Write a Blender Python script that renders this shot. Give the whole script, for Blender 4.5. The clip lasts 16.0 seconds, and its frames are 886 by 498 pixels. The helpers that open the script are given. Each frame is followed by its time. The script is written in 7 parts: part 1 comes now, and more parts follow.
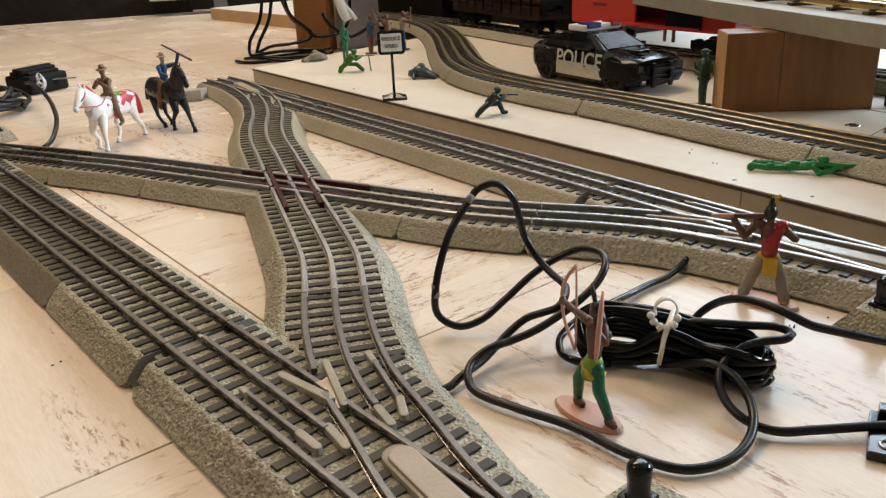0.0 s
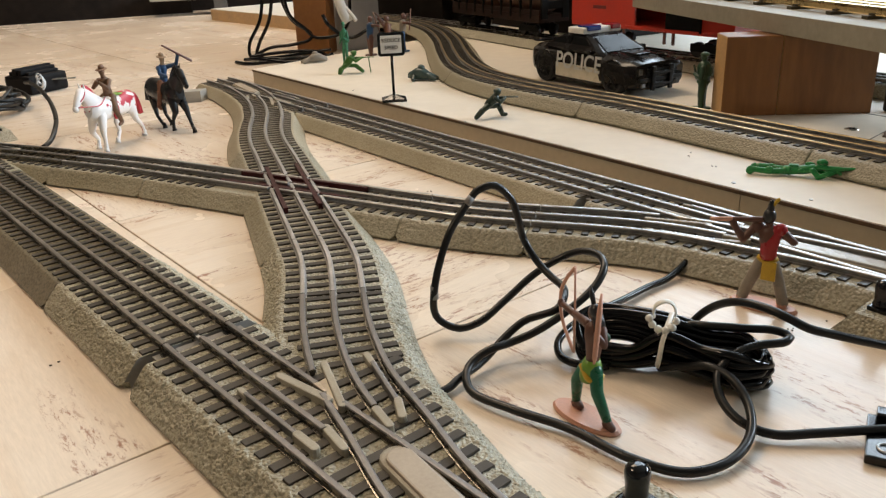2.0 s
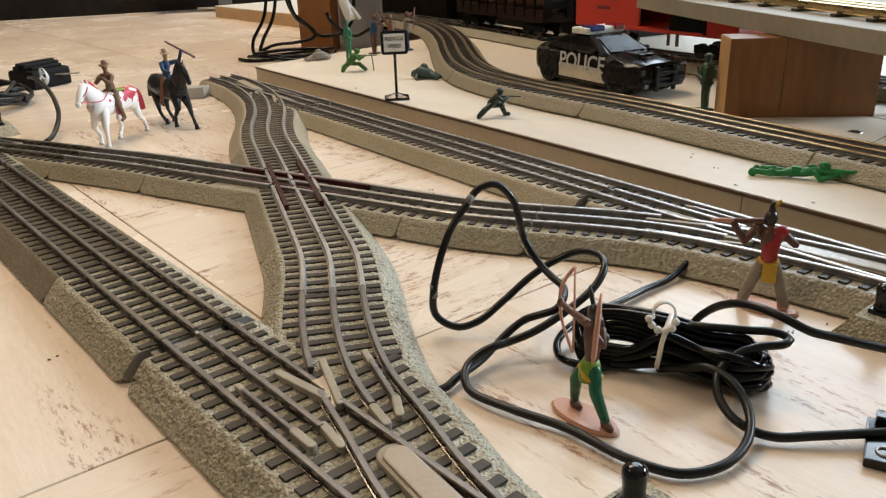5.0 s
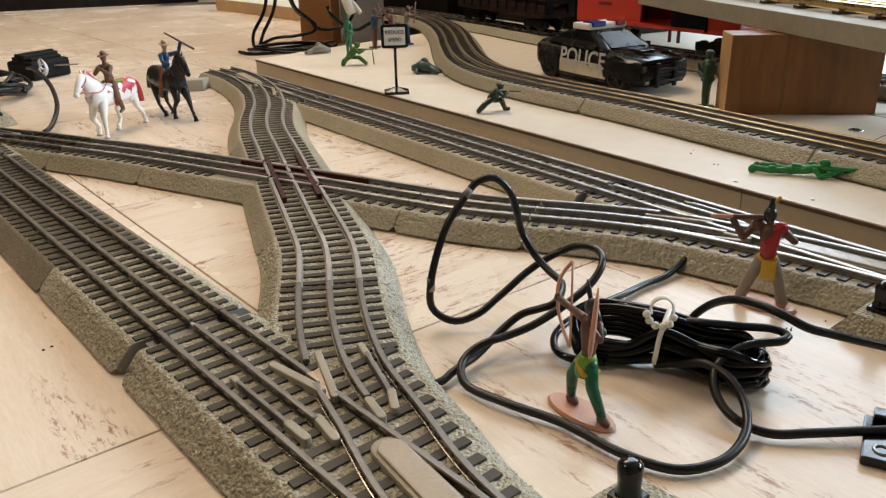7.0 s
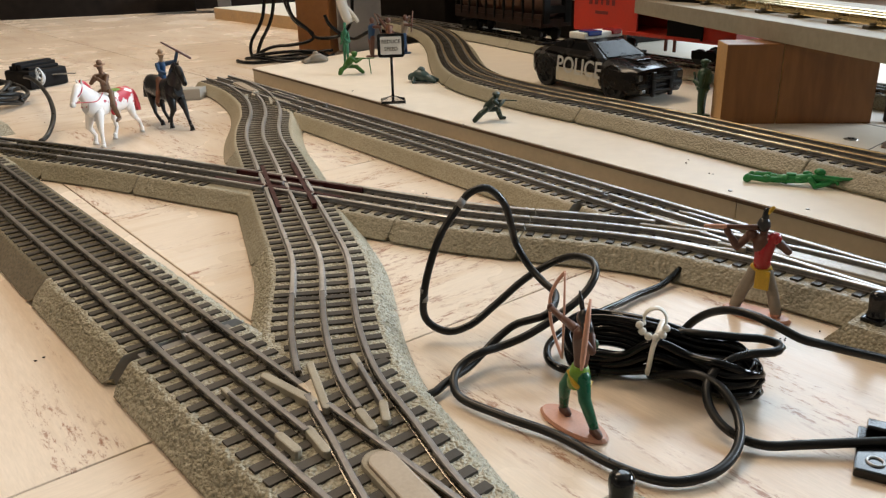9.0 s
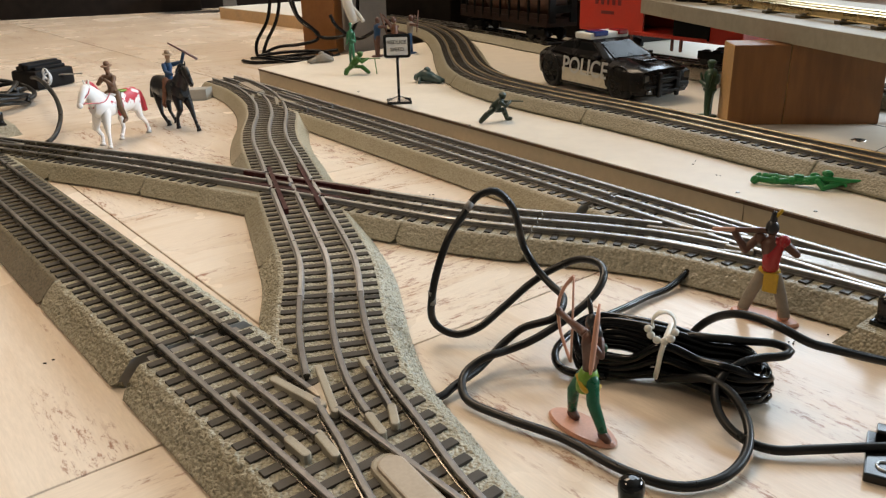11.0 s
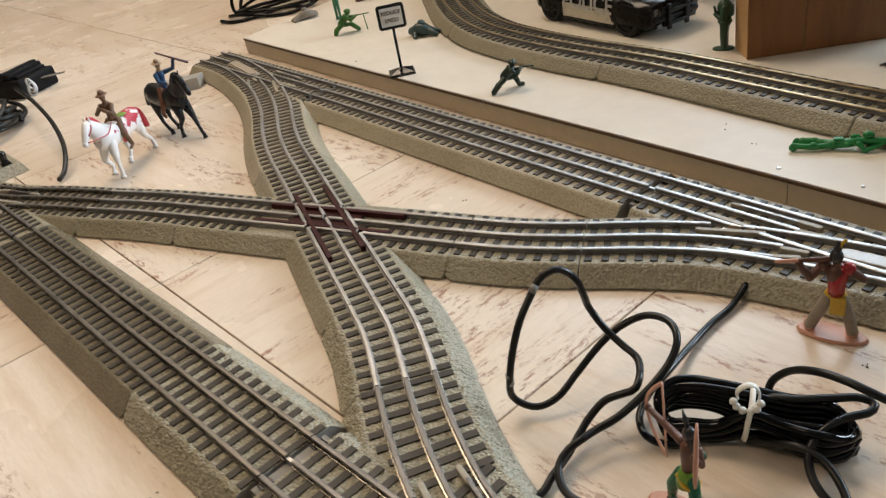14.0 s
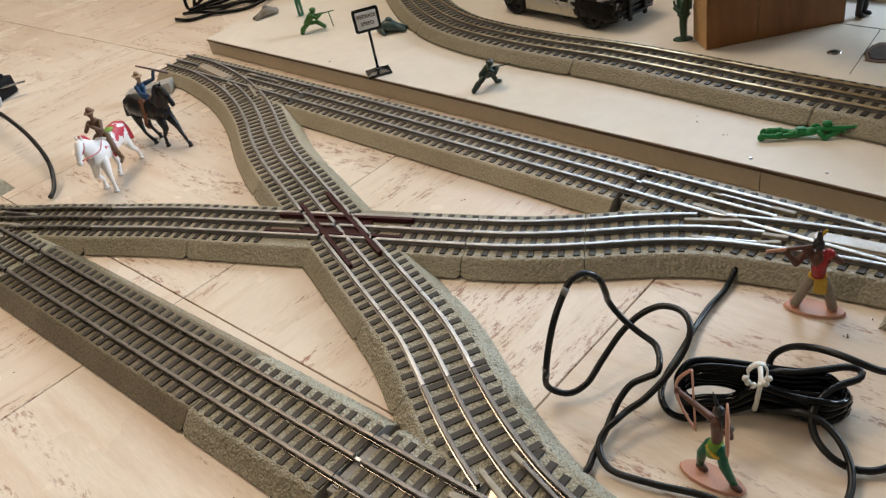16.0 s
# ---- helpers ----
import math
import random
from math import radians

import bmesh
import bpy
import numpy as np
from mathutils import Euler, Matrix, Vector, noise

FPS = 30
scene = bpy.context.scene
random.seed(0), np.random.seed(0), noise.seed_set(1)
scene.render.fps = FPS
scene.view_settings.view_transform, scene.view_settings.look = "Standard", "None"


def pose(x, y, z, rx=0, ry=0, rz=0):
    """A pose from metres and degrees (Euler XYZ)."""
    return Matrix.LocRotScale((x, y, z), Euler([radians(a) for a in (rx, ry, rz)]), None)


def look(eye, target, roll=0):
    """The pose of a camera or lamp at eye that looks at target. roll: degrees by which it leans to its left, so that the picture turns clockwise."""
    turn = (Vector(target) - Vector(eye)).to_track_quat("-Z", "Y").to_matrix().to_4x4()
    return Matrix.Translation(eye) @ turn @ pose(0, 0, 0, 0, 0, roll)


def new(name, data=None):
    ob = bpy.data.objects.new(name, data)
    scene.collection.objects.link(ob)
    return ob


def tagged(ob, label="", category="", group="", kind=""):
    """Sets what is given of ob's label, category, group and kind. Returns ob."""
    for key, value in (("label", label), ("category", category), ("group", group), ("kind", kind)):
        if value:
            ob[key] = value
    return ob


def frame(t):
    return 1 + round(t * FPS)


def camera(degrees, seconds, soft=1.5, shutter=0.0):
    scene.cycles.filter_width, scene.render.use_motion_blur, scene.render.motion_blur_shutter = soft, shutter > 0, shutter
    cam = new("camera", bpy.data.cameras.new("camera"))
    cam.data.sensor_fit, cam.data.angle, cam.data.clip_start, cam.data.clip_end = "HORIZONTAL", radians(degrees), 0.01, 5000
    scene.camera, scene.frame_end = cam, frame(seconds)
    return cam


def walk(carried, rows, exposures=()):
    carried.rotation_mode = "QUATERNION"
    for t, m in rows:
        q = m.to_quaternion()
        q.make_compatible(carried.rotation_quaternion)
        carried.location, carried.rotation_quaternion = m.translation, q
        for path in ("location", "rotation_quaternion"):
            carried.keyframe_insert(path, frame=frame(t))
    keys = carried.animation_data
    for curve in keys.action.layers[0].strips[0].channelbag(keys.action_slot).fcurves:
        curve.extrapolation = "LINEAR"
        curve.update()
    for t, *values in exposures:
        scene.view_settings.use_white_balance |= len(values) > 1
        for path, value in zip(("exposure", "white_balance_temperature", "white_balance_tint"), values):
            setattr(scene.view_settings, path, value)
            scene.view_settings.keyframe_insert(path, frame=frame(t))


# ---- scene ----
cam = camera(58.5, 16.0, soft=1.3, shutter=0.5)
PATH = [
    (0, (0.072, -0.02, 0.196), (0.097, 1.839, -0.54), -2.7),
    (0.5, (0.072, -0.022, 0.196), (0.097, 1.839, -0.537), -2.8),
    (1, (0.073, -0.021, 0.197), (0.097, 1.839, -0.537), -2.7),
    (1.5, (0.071, -0.019, 0.196), (0.1, 1.842, -0.536), -2.5),
    (2, (0.072, -0.02, 0.196), (0.1, 1.841, -0.536), -2.4),
    (2.5, (0.073, -0.021, 0.197), (0.097, 1.84, -0.535), -2.4),
    (3, (0.073, -0.02, 0.197), (0.1, 1.841, -0.536), -2.3),
    (3.5, (0.074, -0.02, 0.196), (0.098, 1.842, -0.533), -2.2),
    (4, (0.073, -0.018, 0.195), (0.099, 1.844, -0.534), -2.0),
    (6.5, (0.073, -0.022, 0.195), (0.09, 1.835, -0.546), -1.6),
    (7, (0.074, -0.018, 0.193), (0.098, 1.839, -0.549), -1.3),
    (7.5, (0.074, -0.019, 0.194), (0.099, 1.84, -0.544), -1.3),
    (8, (0.077, -0.016, 0.194), (0.104, 1.845, -0.537), -1.4),
    (8.5, (0.078, -0.019, 0.196), (0.101, 1.843, -0.535), -1.5),
    (9, (0.077, -0.017, 0.194), (0.104, 1.847, -0.53), -1.3),
    (9.5, (0.076, -0.017, 0.195), (0.104, 1.847, -0.529), -1.1),
    (12, (0.074, -0.014, 0.198), (0.083, 1.848, -0.531), -1.6),
    (12.5, (0.071, 0.002, 0.208), (0.072, 1.858, -0.536), -2.0),
    (13, (0.069, 0.028, 0.221), (0.002, 1.827, -0.65), -4.6),
    (13.5, (0.064, 0.05, 0.263), (-0.01, 1.798, -0.706), -8.9),
    (14, (0.056, 0.034, 0.298), (0.03, 1.757, -0.717), -11.2),
    (14.5, (0.032, 0.024, 0.33), (0.003, 1.731, -0.712), -12.4),
    (15, (0.028, 0.016, 0.332), (0.059, 1.704, -0.74), -12.0),
    (15.5, (0.017, 0.01, 0.341), (0.083, 1.688, -0.745), -12.3),
    (16, (0.006, 0.015, 0.353), (0.117, 1.675, -0.756), -12.4),
]
walk(cam, [(t, look(eye, target, roll)) for t, eye, target, roll in PATH], exposures=[(0.0, -0.11, 6720, 10), (12.5, -0.11, 6720, 10), (13.5, -0.19, 6620, 10), (14.5, -0.28, 6480, 10), (16.0, -0.31, 6360, 10)])

# ---- room light: daylight from a window in the back wall, an added warm overhead fill ----
world = bpy.data.worlds.new("world")
scene.world = world
world.use_nodes = True
world.node_tree.nodes["Background"].inputs["Color"].default_value = (0.9, 0.8, 0.66, 1)
world.node_tree.nodes["Background"].inputs["Strength"].default_value = 0.02


def area_lamp(name, eye, target, sx, sy, watts, colour):
    d = bpy.data.lights.new(name, "AREA")
    d.shape, d.size, d.size_y, d.energy, d.color = "RECTANGLE", sx, sy, watts, colour
    ob = new(name, d)
    ob.matrix_world = look(eye, target)
    return ob


area_lamp("window_light", (1.70, 3.33, 1.90), (0.3, 0.6, 0.2), 2.35, 1.3, 92, (0.70, 0.85, 1.0))
area_lamp("side_window_light", (3.56, 1.10, 1.20), (0.3, 0.4, 0.0), 1.3, 1.2, 195, (0.72, 0.86, 1.0))
area_lamp("work_lamp_light", (-0.54, 0.21, 0.775), (-0.50, 0.32, 0.0), 0.08, 0.08, 2.4, (1.0, 0.765, 0.54))
# Added soft fill from above; its source is assumed.
area_lamp("overhead_fill_light", (-0.45, 1.80, 2.04), (-0.45, 1.80, 0.0), 1.2, 0.9, 39, (1.0, 0.80, 0.60))

# ---- materials ----
MATS = {}


def mat(name, base, rough=0.5, metal=0.0, var=0.12, scale=60.0, bump=0.0, bump_scale=400.0, dist=0.0005, spec=0.5, coat=0.0, rand=0.0, stain=None, stain_scale=15.0, stain_mix=0.5):
    """Base colour with grain at two scales, optional stains, per-piece variation and fine relief."""
    if name in MATS:
        return MATS[name]
    m = bpy.data.materials.new(name)
    m.use_nodes = True
    t = m.node_tree
    b = t.nodes["Principled BSDF"]
    N, L = t.nodes.new, t.links.new
    co = N("ShaderNodeTexCoord")
    n1 = N("ShaderNodeTexNoise"); n1.inputs["Scale"].default_value = scale; n1.inputs["Detail"].default_value = 5
    n2 = N("ShaderNodeTexNoise"); n2.inputs["Scale"].default_value = scale * 7.3; n2.inputs["Detail"].default_value = 3
    L(co.outputs["Object"], n1.inputs["Vector"]); L(co.outputs["Object"], n2.inputs["Vector"])
    add = N("ShaderNodeMath"); add.operation = "ADD"
    L(n1.outputs["Fac"], add.inputs[0]); L(n2.outputs["Fac"], add.inputs[1])
    val = N("ShaderNodeMapRange")
    val.inputs["From Min"].default_value, val.inputs["From Max"].default_value = 0.7, 1.3
    val.inputs["To Min"].default_value, val.inputs["To Max"].default_value = 1 - var, 1 + var
    L(add.outputs[0], val.inputs["Value"])
    out = val.outputs[0]
    if rand:
        oi = N("ShaderNodeObjectInfo")
        r = N("ShaderNodeMapRange"); r.inputs["To Min"].default_value, r.inputs["To Max"].default_value = 1 - rand, 1 + rand
        L(oi.outputs["Random"], r.inputs["Value"])
        mul = N("ShaderNodeMath"); mul.operation = "MULTIPLY"
        L(out, mul.inputs[0]); L(r.outputs[0], mul.inputs[1]); out = mul.outputs[0]
    hsv = N("ShaderNodeHueSaturation"); hsv.inputs["Color"].default_value = (*base, 1)
    L(out, hsv.inputs["Value"])
    col = hsv.outputs["Color"]
    if stain:
        ns = N("ShaderNodeTexNoise"); ns.inputs["Scale"].default_value = stain_scale; ns.inputs["Detail"].default_value = 6; ns.inputs["Roughness"].default_value = 0.65
        L(co.outputs["Object"], ns.inputs["Vector"])
        rr = N("ShaderNodeMapRange"); rr.inputs["From Min"].default_value, rr.inputs["From Max"].default_value = 0.52, 0.68; rr.inputs["To Max"].default_value = stain_mix
        L(ns.outputs["Fac"], rr.inputs["Value"])
        mx = N("ShaderNodeMix"); mx.data_type = "RGBA"; mx.inputs["B"].default_value = (*stain, 1)
        L(rr.outputs[0], mx.inputs["Factor"]); L(col, mx.inputs["A"]); col = mx.outputs["Result"]
    L(col, b.inputs["Base Color"])
    rg = N("ShaderNodeMapRange"); rg.inputs["From Min"].default_value, rg.inputs["From Max"].default_value = 0.35, 0.65
    rg.inputs["To Min"].default_value, rg.inputs["To Max"].default_value = max(0.02, rough - 0.08), min(1, rough + 0.08)
    L(n1.outputs["Fac"], rg.inputs["Value"]); L(rg.outputs[0], b.inputs["Roughness"])
    b.inputs["Metallic"].default_value = metal
    b.inputs["Specular IOR Level"].default_value = spec
    b.inputs["Coat Weight"].default_value = coat
    if bump:
        nb = N("ShaderNodeTexNoise"); nb.inputs["Scale"].default_value = bump_scale; nb.inputs["Detail"].default_value = 3
        L(co.outputs["Object"], nb.inputs["Vector"])
        bp = N("ShaderNodeBump"); bp.inputs["Strength"].default_value = bump; bp.inputs["Distance"].default_value = dist
        L(nb.outputs["Fac"], bp.inputs["Height"]); L(bp.outputs["Normal"], b.inputs["Normal"])
    MATS[name] = m
    return m


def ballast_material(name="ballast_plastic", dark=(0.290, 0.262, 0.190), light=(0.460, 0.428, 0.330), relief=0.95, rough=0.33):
    """Moulded gravel: coarse rounded grains in relief, pale khaki with the pits' shade put into the colour, and broad
    dusty patches.
    """
    m = bpy.data.materials.new(name)
    m.use_nodes = True
    t = m.node_tree
    b = t.nodes["Principled BSDF"]
    N, L = t.nodes.new, t.links.new
    co = N("ShaderNodeTexCoord")
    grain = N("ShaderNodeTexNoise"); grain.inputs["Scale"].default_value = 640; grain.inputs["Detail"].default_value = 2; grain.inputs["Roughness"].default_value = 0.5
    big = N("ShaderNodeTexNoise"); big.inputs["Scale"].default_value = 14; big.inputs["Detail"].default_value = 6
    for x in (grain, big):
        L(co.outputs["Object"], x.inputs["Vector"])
    # Low grain values go darker, painting the shade between grains.
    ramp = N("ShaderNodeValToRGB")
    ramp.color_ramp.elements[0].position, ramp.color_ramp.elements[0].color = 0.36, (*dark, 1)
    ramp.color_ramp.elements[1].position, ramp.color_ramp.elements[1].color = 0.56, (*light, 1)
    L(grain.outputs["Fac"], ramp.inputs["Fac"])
    mx = N("ShaderNodeMix"); mx.data_type = "RGBA"; mx.blend_type = "MULTIPLY"; mx.inputs["Factor"].default_value = 1.0
    r2 = N("ShaderNodeValToRGB")
    r2.color_ramp.elements[0].position, r2.color_ramp.elements[0].color = 0.3, (0.86, 0.84, 0.78, 1)
    r2.color_ramp.elements[1].position, r2.color_ramp.elements[1].color = 0.7, (1.06, 1.06, 1.06, 1)
    L(big.outputs["Fac"], r2.inputs["Fac"])
    L(ramp.outputs["Color"], mx.inputs["A"]); L(r2.outputs["Color"], mx.inputs["B"])
    L(mx.outputs["Result"], b.inputs["Base Color"])
    b.inputs["Roughness"].default_value = rough
    lump = N("ShaderNodeTexVoronoi"); lump.inputs["Scale"].default_value = 560; lump.inputs["Randomness"].default_value = 1.0
    L(co.outputs["Object"], lump.inputs["Vector"])
    height = N("ShaderNodeMath"); height.operation = "SUBTRACT"
    L(grain.outputs["Fac"], height.inputs[0]); L(lump.outputs["Distance"], height.inputs[1])
    bp = N("ShaderNodeBump"); bp.inputs["Strength"].default_value = relief; bp.inputs["Distance"].default_value = 0.0012
    L(height.outputs[0], bp.inputs["Height"]); L(bp.outputs["Normal"], b.inputs["Normal"])
    return m


GRAIN = 127.0


def tile_material():
    """Cream vinyl tile with a pressed wood-like grain and reddish-brown flecks along it, varied tile by tile."""
    m = bpy.data.materials.new("cream_vinyl_tile")
    m.use_nodes = True
    t = m.node_tree
    b = t.nodes["Principled BSDF"]
    N, L = t.nodes.new, t.links.new
    co = N("ShaderNodeTexCoord")
    oi = N("ShaderNodeObjectInfo")
    off = N("ShaderNodeVectorMath"); off.operation = "SCALE"; off.inputs[0].default_value = (3.1, 5.7, 2.3)
    L(oi.outputs["Random"], off.inputs["Scale"])
    add = N("ShaderNodeVectorMath"); add.operation = "ADD"
    L(co.outputs["Object"], add.inputs[0]); L(off.outputs[0], add.inputs[1])
    rot = N("ShaderNodeMapping"); rot.vector_type = "TEXTURE"; rot.inputs["Rotation"].default_value = (0, 0, radians(GRAIN))
    L(add.outputs[0], rot.inputs["Vector"])
    st = N("ShaderNodeMapping"); st.inputs["Scale"].default_value = (0.8, 7.0, 1.0)
    L(rot.outputs[0], st.inputs["Vector"])

    def noise_tex(scale, detail, rough, vec):
        n = N("ShaderNodeTexNoise")
        n.inputs["Scale"].default_value, n.inputs["Detail"].default_value, n.inputs["Roughness"].default_value = scale, detail, rough
        L(vec, n.inputs["Vector"])
        return n.outputs["Fac"]

    def ranged(src, a, c, lo, hi):
        r = N("ShaderNodeMapRange")
        for key, value in (("From Min", a), ("From Max", c), ("To Min", lo), ("To Max", hi)):
            r.inputs[key].default_value = value
        L(src, r.inputs["Value"])
        return r.outputs[0]

    def mul(a, c):
        k = N("ShaderNodeMath"); k.operation = "MULTIPLY"
        L(a, k.inputs[0]); L(c, k.inputs[1])
        return k.outputs[0]

    st2 = N("ShaderNodeMapping"); st2.inputs["Scale"].default_value = (2.0, 7.0, 1.0)
    L(rot.outputs[0], st2.inputs["Vector"])
    fleck = ranged(noise_tex(34, 8, 0.82, st2.outputs[0]), 0.525, 0.59, 0, 1)
    where = ranged(noise_tex(6, 3, 0.5, st.outputs[0]), 0.525, 0.600, 0, 1)
    fine = ranged(noise_tex(140, 5, 0.7, st.outputs[0]), 0.35, 0.75, 0.92, 1.05)
    cloud = noise_tex(5, 4, 0.55, co.outputs["Object"])
    base = N("ShaderNodeValToRGB")
    base.color_ramp.elements[0].position, base.color_ramp.elements[0].color = 0.3, (0.745, 0.612, 0.480, 1)
    base.color_ramp.elements[1].position, base.color_ramp.elements[1].color = 0.7, (0.83, 0.73, 0.615, 1)
    L(cloud, base.inputs["Fac"])
    hs = N("ShaderNodeHueSaturation"); L(base.outputs["Color"], hs.inputs["Color"]); L(fine, hs.inputs["Value"])
    mx = N("ShaderNodeMix"); mx.data_type = "RGBA"; mx.inputs["B"].default_value = (0.31, 0.135, 0.082, 1)
    f = mul(fleck, where)
    f2 = N("ShaderNodeMath"); f2.operation = "MULTIPLY"; f2.inputs[1].default_value = 0.85
    L(f, f2.inputs[0])
    L(f2.outputs[0], mx.inputs["Factor"]); L(hs.outputs["Color"], mx.inputs["A"])
    soft = ranged(noise_tex(7, 4, 0.6, st.outputs[0]), 0.50, 0.70, 0, 0.42)
    mx2 = N("ShaderNodeMix"); mx2.data_type = "RGBA"; mx2.inputs["B"].default_value = (0.60, 0.43, 0.28, 1)
    L(soft, mx2.inputs["Factor"]); L(mx.outputs["Result"], mx2.inputs["A"])
    L(mx2.outputs["Result"], b.inputs["Base Color"])
    L(ranged(cloud, 0.3, 0.7, 0.21, 0.31), b.inputs["Roughness"])
    b.inputs["Specular IOR Level"].default_value = 0.24
    bp = N("ShaderNodeBump"); bp.inputs["Strength"].default_value = 0.08; bp.inputs["Distance"].default_value = 0.0004; bp.invert = True
    L(f, bp.inputs["Height"]); L(bp.outputs["Normal"], b.inputs["Normal"])
    return m


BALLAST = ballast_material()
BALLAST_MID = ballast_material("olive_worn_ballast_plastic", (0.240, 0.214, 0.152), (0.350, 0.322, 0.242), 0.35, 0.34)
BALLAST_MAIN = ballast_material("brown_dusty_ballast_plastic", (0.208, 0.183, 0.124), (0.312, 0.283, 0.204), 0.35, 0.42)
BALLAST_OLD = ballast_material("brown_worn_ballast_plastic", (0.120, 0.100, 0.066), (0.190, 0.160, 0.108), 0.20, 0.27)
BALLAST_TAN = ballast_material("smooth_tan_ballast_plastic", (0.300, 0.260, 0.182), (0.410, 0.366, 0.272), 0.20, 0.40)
TILE = tile_material()
BED_END = mat("plain_grey_roadbed_end", (0.25, 0.24, 0.225), 0.45, var=0.1, scale=80)
TIE = mat("dark_brown_tie_plastic", (0.041, 0.034, 0.026), 0.48, var=0.25, scale=300, rand=0.2, spec=0.32)
TIE_PALE = mat("pale_brown_tie_plastic", (0.082, 0.068, 0.054), 0.50, var=0.25, scale=300, rand=0.2, spec=0.4)
STEEL = mat("rolled_steel_rail", (0.44, 0.44, 0.44), 0.40, 1.0, var=0.15, scale=70, stain=(0.34, 0.31, 0.27), stain_scale=40, stain_mix=0.4)
# Gold tint puts the warm reflection on these rails into their colour.
STEEL_GOLD = mat("gold_reflection_steel_rail", (0.54, 0.42, 0.25), 0.36, 1.0, var=0.18, scale=70, stain=(0.36, 0.27, 0.17), stain_scale=40, stain_mix=0.5)
STEEL_OLD = mat("tarnished_grey_rail", (0.170, 0.162, 0.157), 0.46, 0.7, var=0.15, scale=60, stain=(0.20, 0.17, 0.14), stain_scale=30, stain_mix=0.5)
STEEL_BROWN = mat("tarnished_brown_rail", (0.195, 0.178, 0.160), 0.44, 0.85, var=0.15, scale=60, stain=(0.15, 0.115, 0.09), stain_scale=30, stain_mix=0.5)
RAIL_SIDE = mat("worn_polished_rail_side", (0.30, 0.275, 0.235), 0.24, 1.0, var=0.2, scale=60, stain=(0.20, 0.16, 0.12), stain_scale=50, stain_mix=0.5)
RAIL_SIDE_BRIGHT = mat("grey_steel_rail_side", (0.31, 0.30, 0.29), 0.45, 0.8, var=0.2, scale=60, stain=(0.24, 0.20, 0.16), stain_scale=50, stain_mix=0.4)
BRASSY = mat("golden_tinplate_rail", (0.56, 0.42, 0.21), 0.30, 1.0, var=0.15, scale=40)
KHAKI = mat("khaki_switch_plastic", (0.315, 0.275, 0.205), 0.40, var=0.15, scale=150)
LID = mat("grey_khaki_lid_plastic", (0.37, 0.30, 0.225), 0.36, var=0.10, scale=90, bump=0.15, bump_scale=300, dist=0.0003)
GUARD = mat("red_brown_guard_plastic", (0.042, 0.0085, 0.0085), 0.42, var=0.25, scale=120, spec=0.18)
DARK = mat("black_gap", (0.012, 0.011, 0.010), 0.6)
CORD = mat("black_cord_rubber", (0.002, 0.002, 0.0022), 0.14, var=0.3, scale=90, spec=0.28)
CORD_DUSTY = mat("dusty_black_cord", (0.006, 0.0055, 0.005), 0.34, var=0.4, scale=60, spec=0.35)
TAPE = mat("grey_glue_residue", (0.22, 0.21, 0.20), 0.5, var=0.3, scale=200)
WHITE_PLASTIC = mat("white_tie_plastic", (0.78, 0.76, 0.70), 0.35, var=0.06, scale=100)
BLACK_PLASTIC = mat("black_gloss_plastic", (0.005, 0.005, 0.0055), 0.18, var=0.2, scale=100)
BOARD_TOP = mat("white_board_face", (0.75, 0.68, 0.575), 0.44, var=0.05, scale=9, stain=(0.55, 0.42, 0.28), stain_scale=3.5, stain_mix=0.25, bump=0.1, bump_scale=120, dist=0.0003)
BOARD_EDGE = mat("tan_board_edge", (0.54, 0.455, 0.335), 0.6, var=0.06, scale=25, bump=0.3, bump_scale=250)
BOARD_LIP = mat("dark_brown_board_lip", (0.11, 0.06, 0.03), 0.6, var=0.3, scale=60)
MAPLE = mat("orange_stained_wood", (0.33, 0.135, 0.036), 0.42, var=0.12, scale=18, stain=(0.24, 0.105, 0.04), stain_scale=9, stain_mix=0.5)
def wood_material(name, dark, light, stretch, rough=0.42):
    """Stained wood with drawn-out grain lines and soft darker bands."""
    m = bpy.data.materials.new(name)
    m.use_nodes = True
    t = m.node_tree
    b = t.nodes["Principled BSDF"]
    N, L = t.nodes.new, t.links.new
    co = N("ShaderNodeTexCoord")
    mp = N("ShaderNodeMapping"); mp.inputs["Scale"].default_value = stretch
    L(co.outputs["Object"], mp.inputs["Vector"])
    band = N("ShaderNodeTexNoise"); band.inputs["Scale"].default_value = 9; band.inputs["Detail"].default_value = 5; band.inputs["Roughness"].default_value = 0.65; band.inputs["Distortion"].default_value = 0.6
    fine = N("ShaderNodeTexNoise"); fine.inputs["Scale"].default_value = 55; fine.inputs["Detail"].default_value = 4
    for x in (band, fine):
        L(mp.outputs[0], x.inputs["Vector"])
    mixer = N("ShaderNodeMath"); mixer.operation = "MULTIPLY_ADD"; mixer.inputs[1].default_value = 0.35
    L(fine.outputs["Fac"], mixer.inputs[0]); L(band.outputs["Fac"], mixer.inputs[2])
    ramp = N("ShaderNodeValToRGB")
    ramp.color_ramp.elements[0].position, ramp.color_ramp.elements[0].color = 0.52, (*dark, 1)
    ramp.color_ramp.elements[1].position, ramp.color_ramp.elements[1].color = 0.82, (*light, 1)
    L(mixer.outputs[0], ramp.inputs["Fac"]); L(ramp.outputs["Color"], b.inputs["Base Color"])
    b.inputs["Roughness"].default_value = rough
    return m


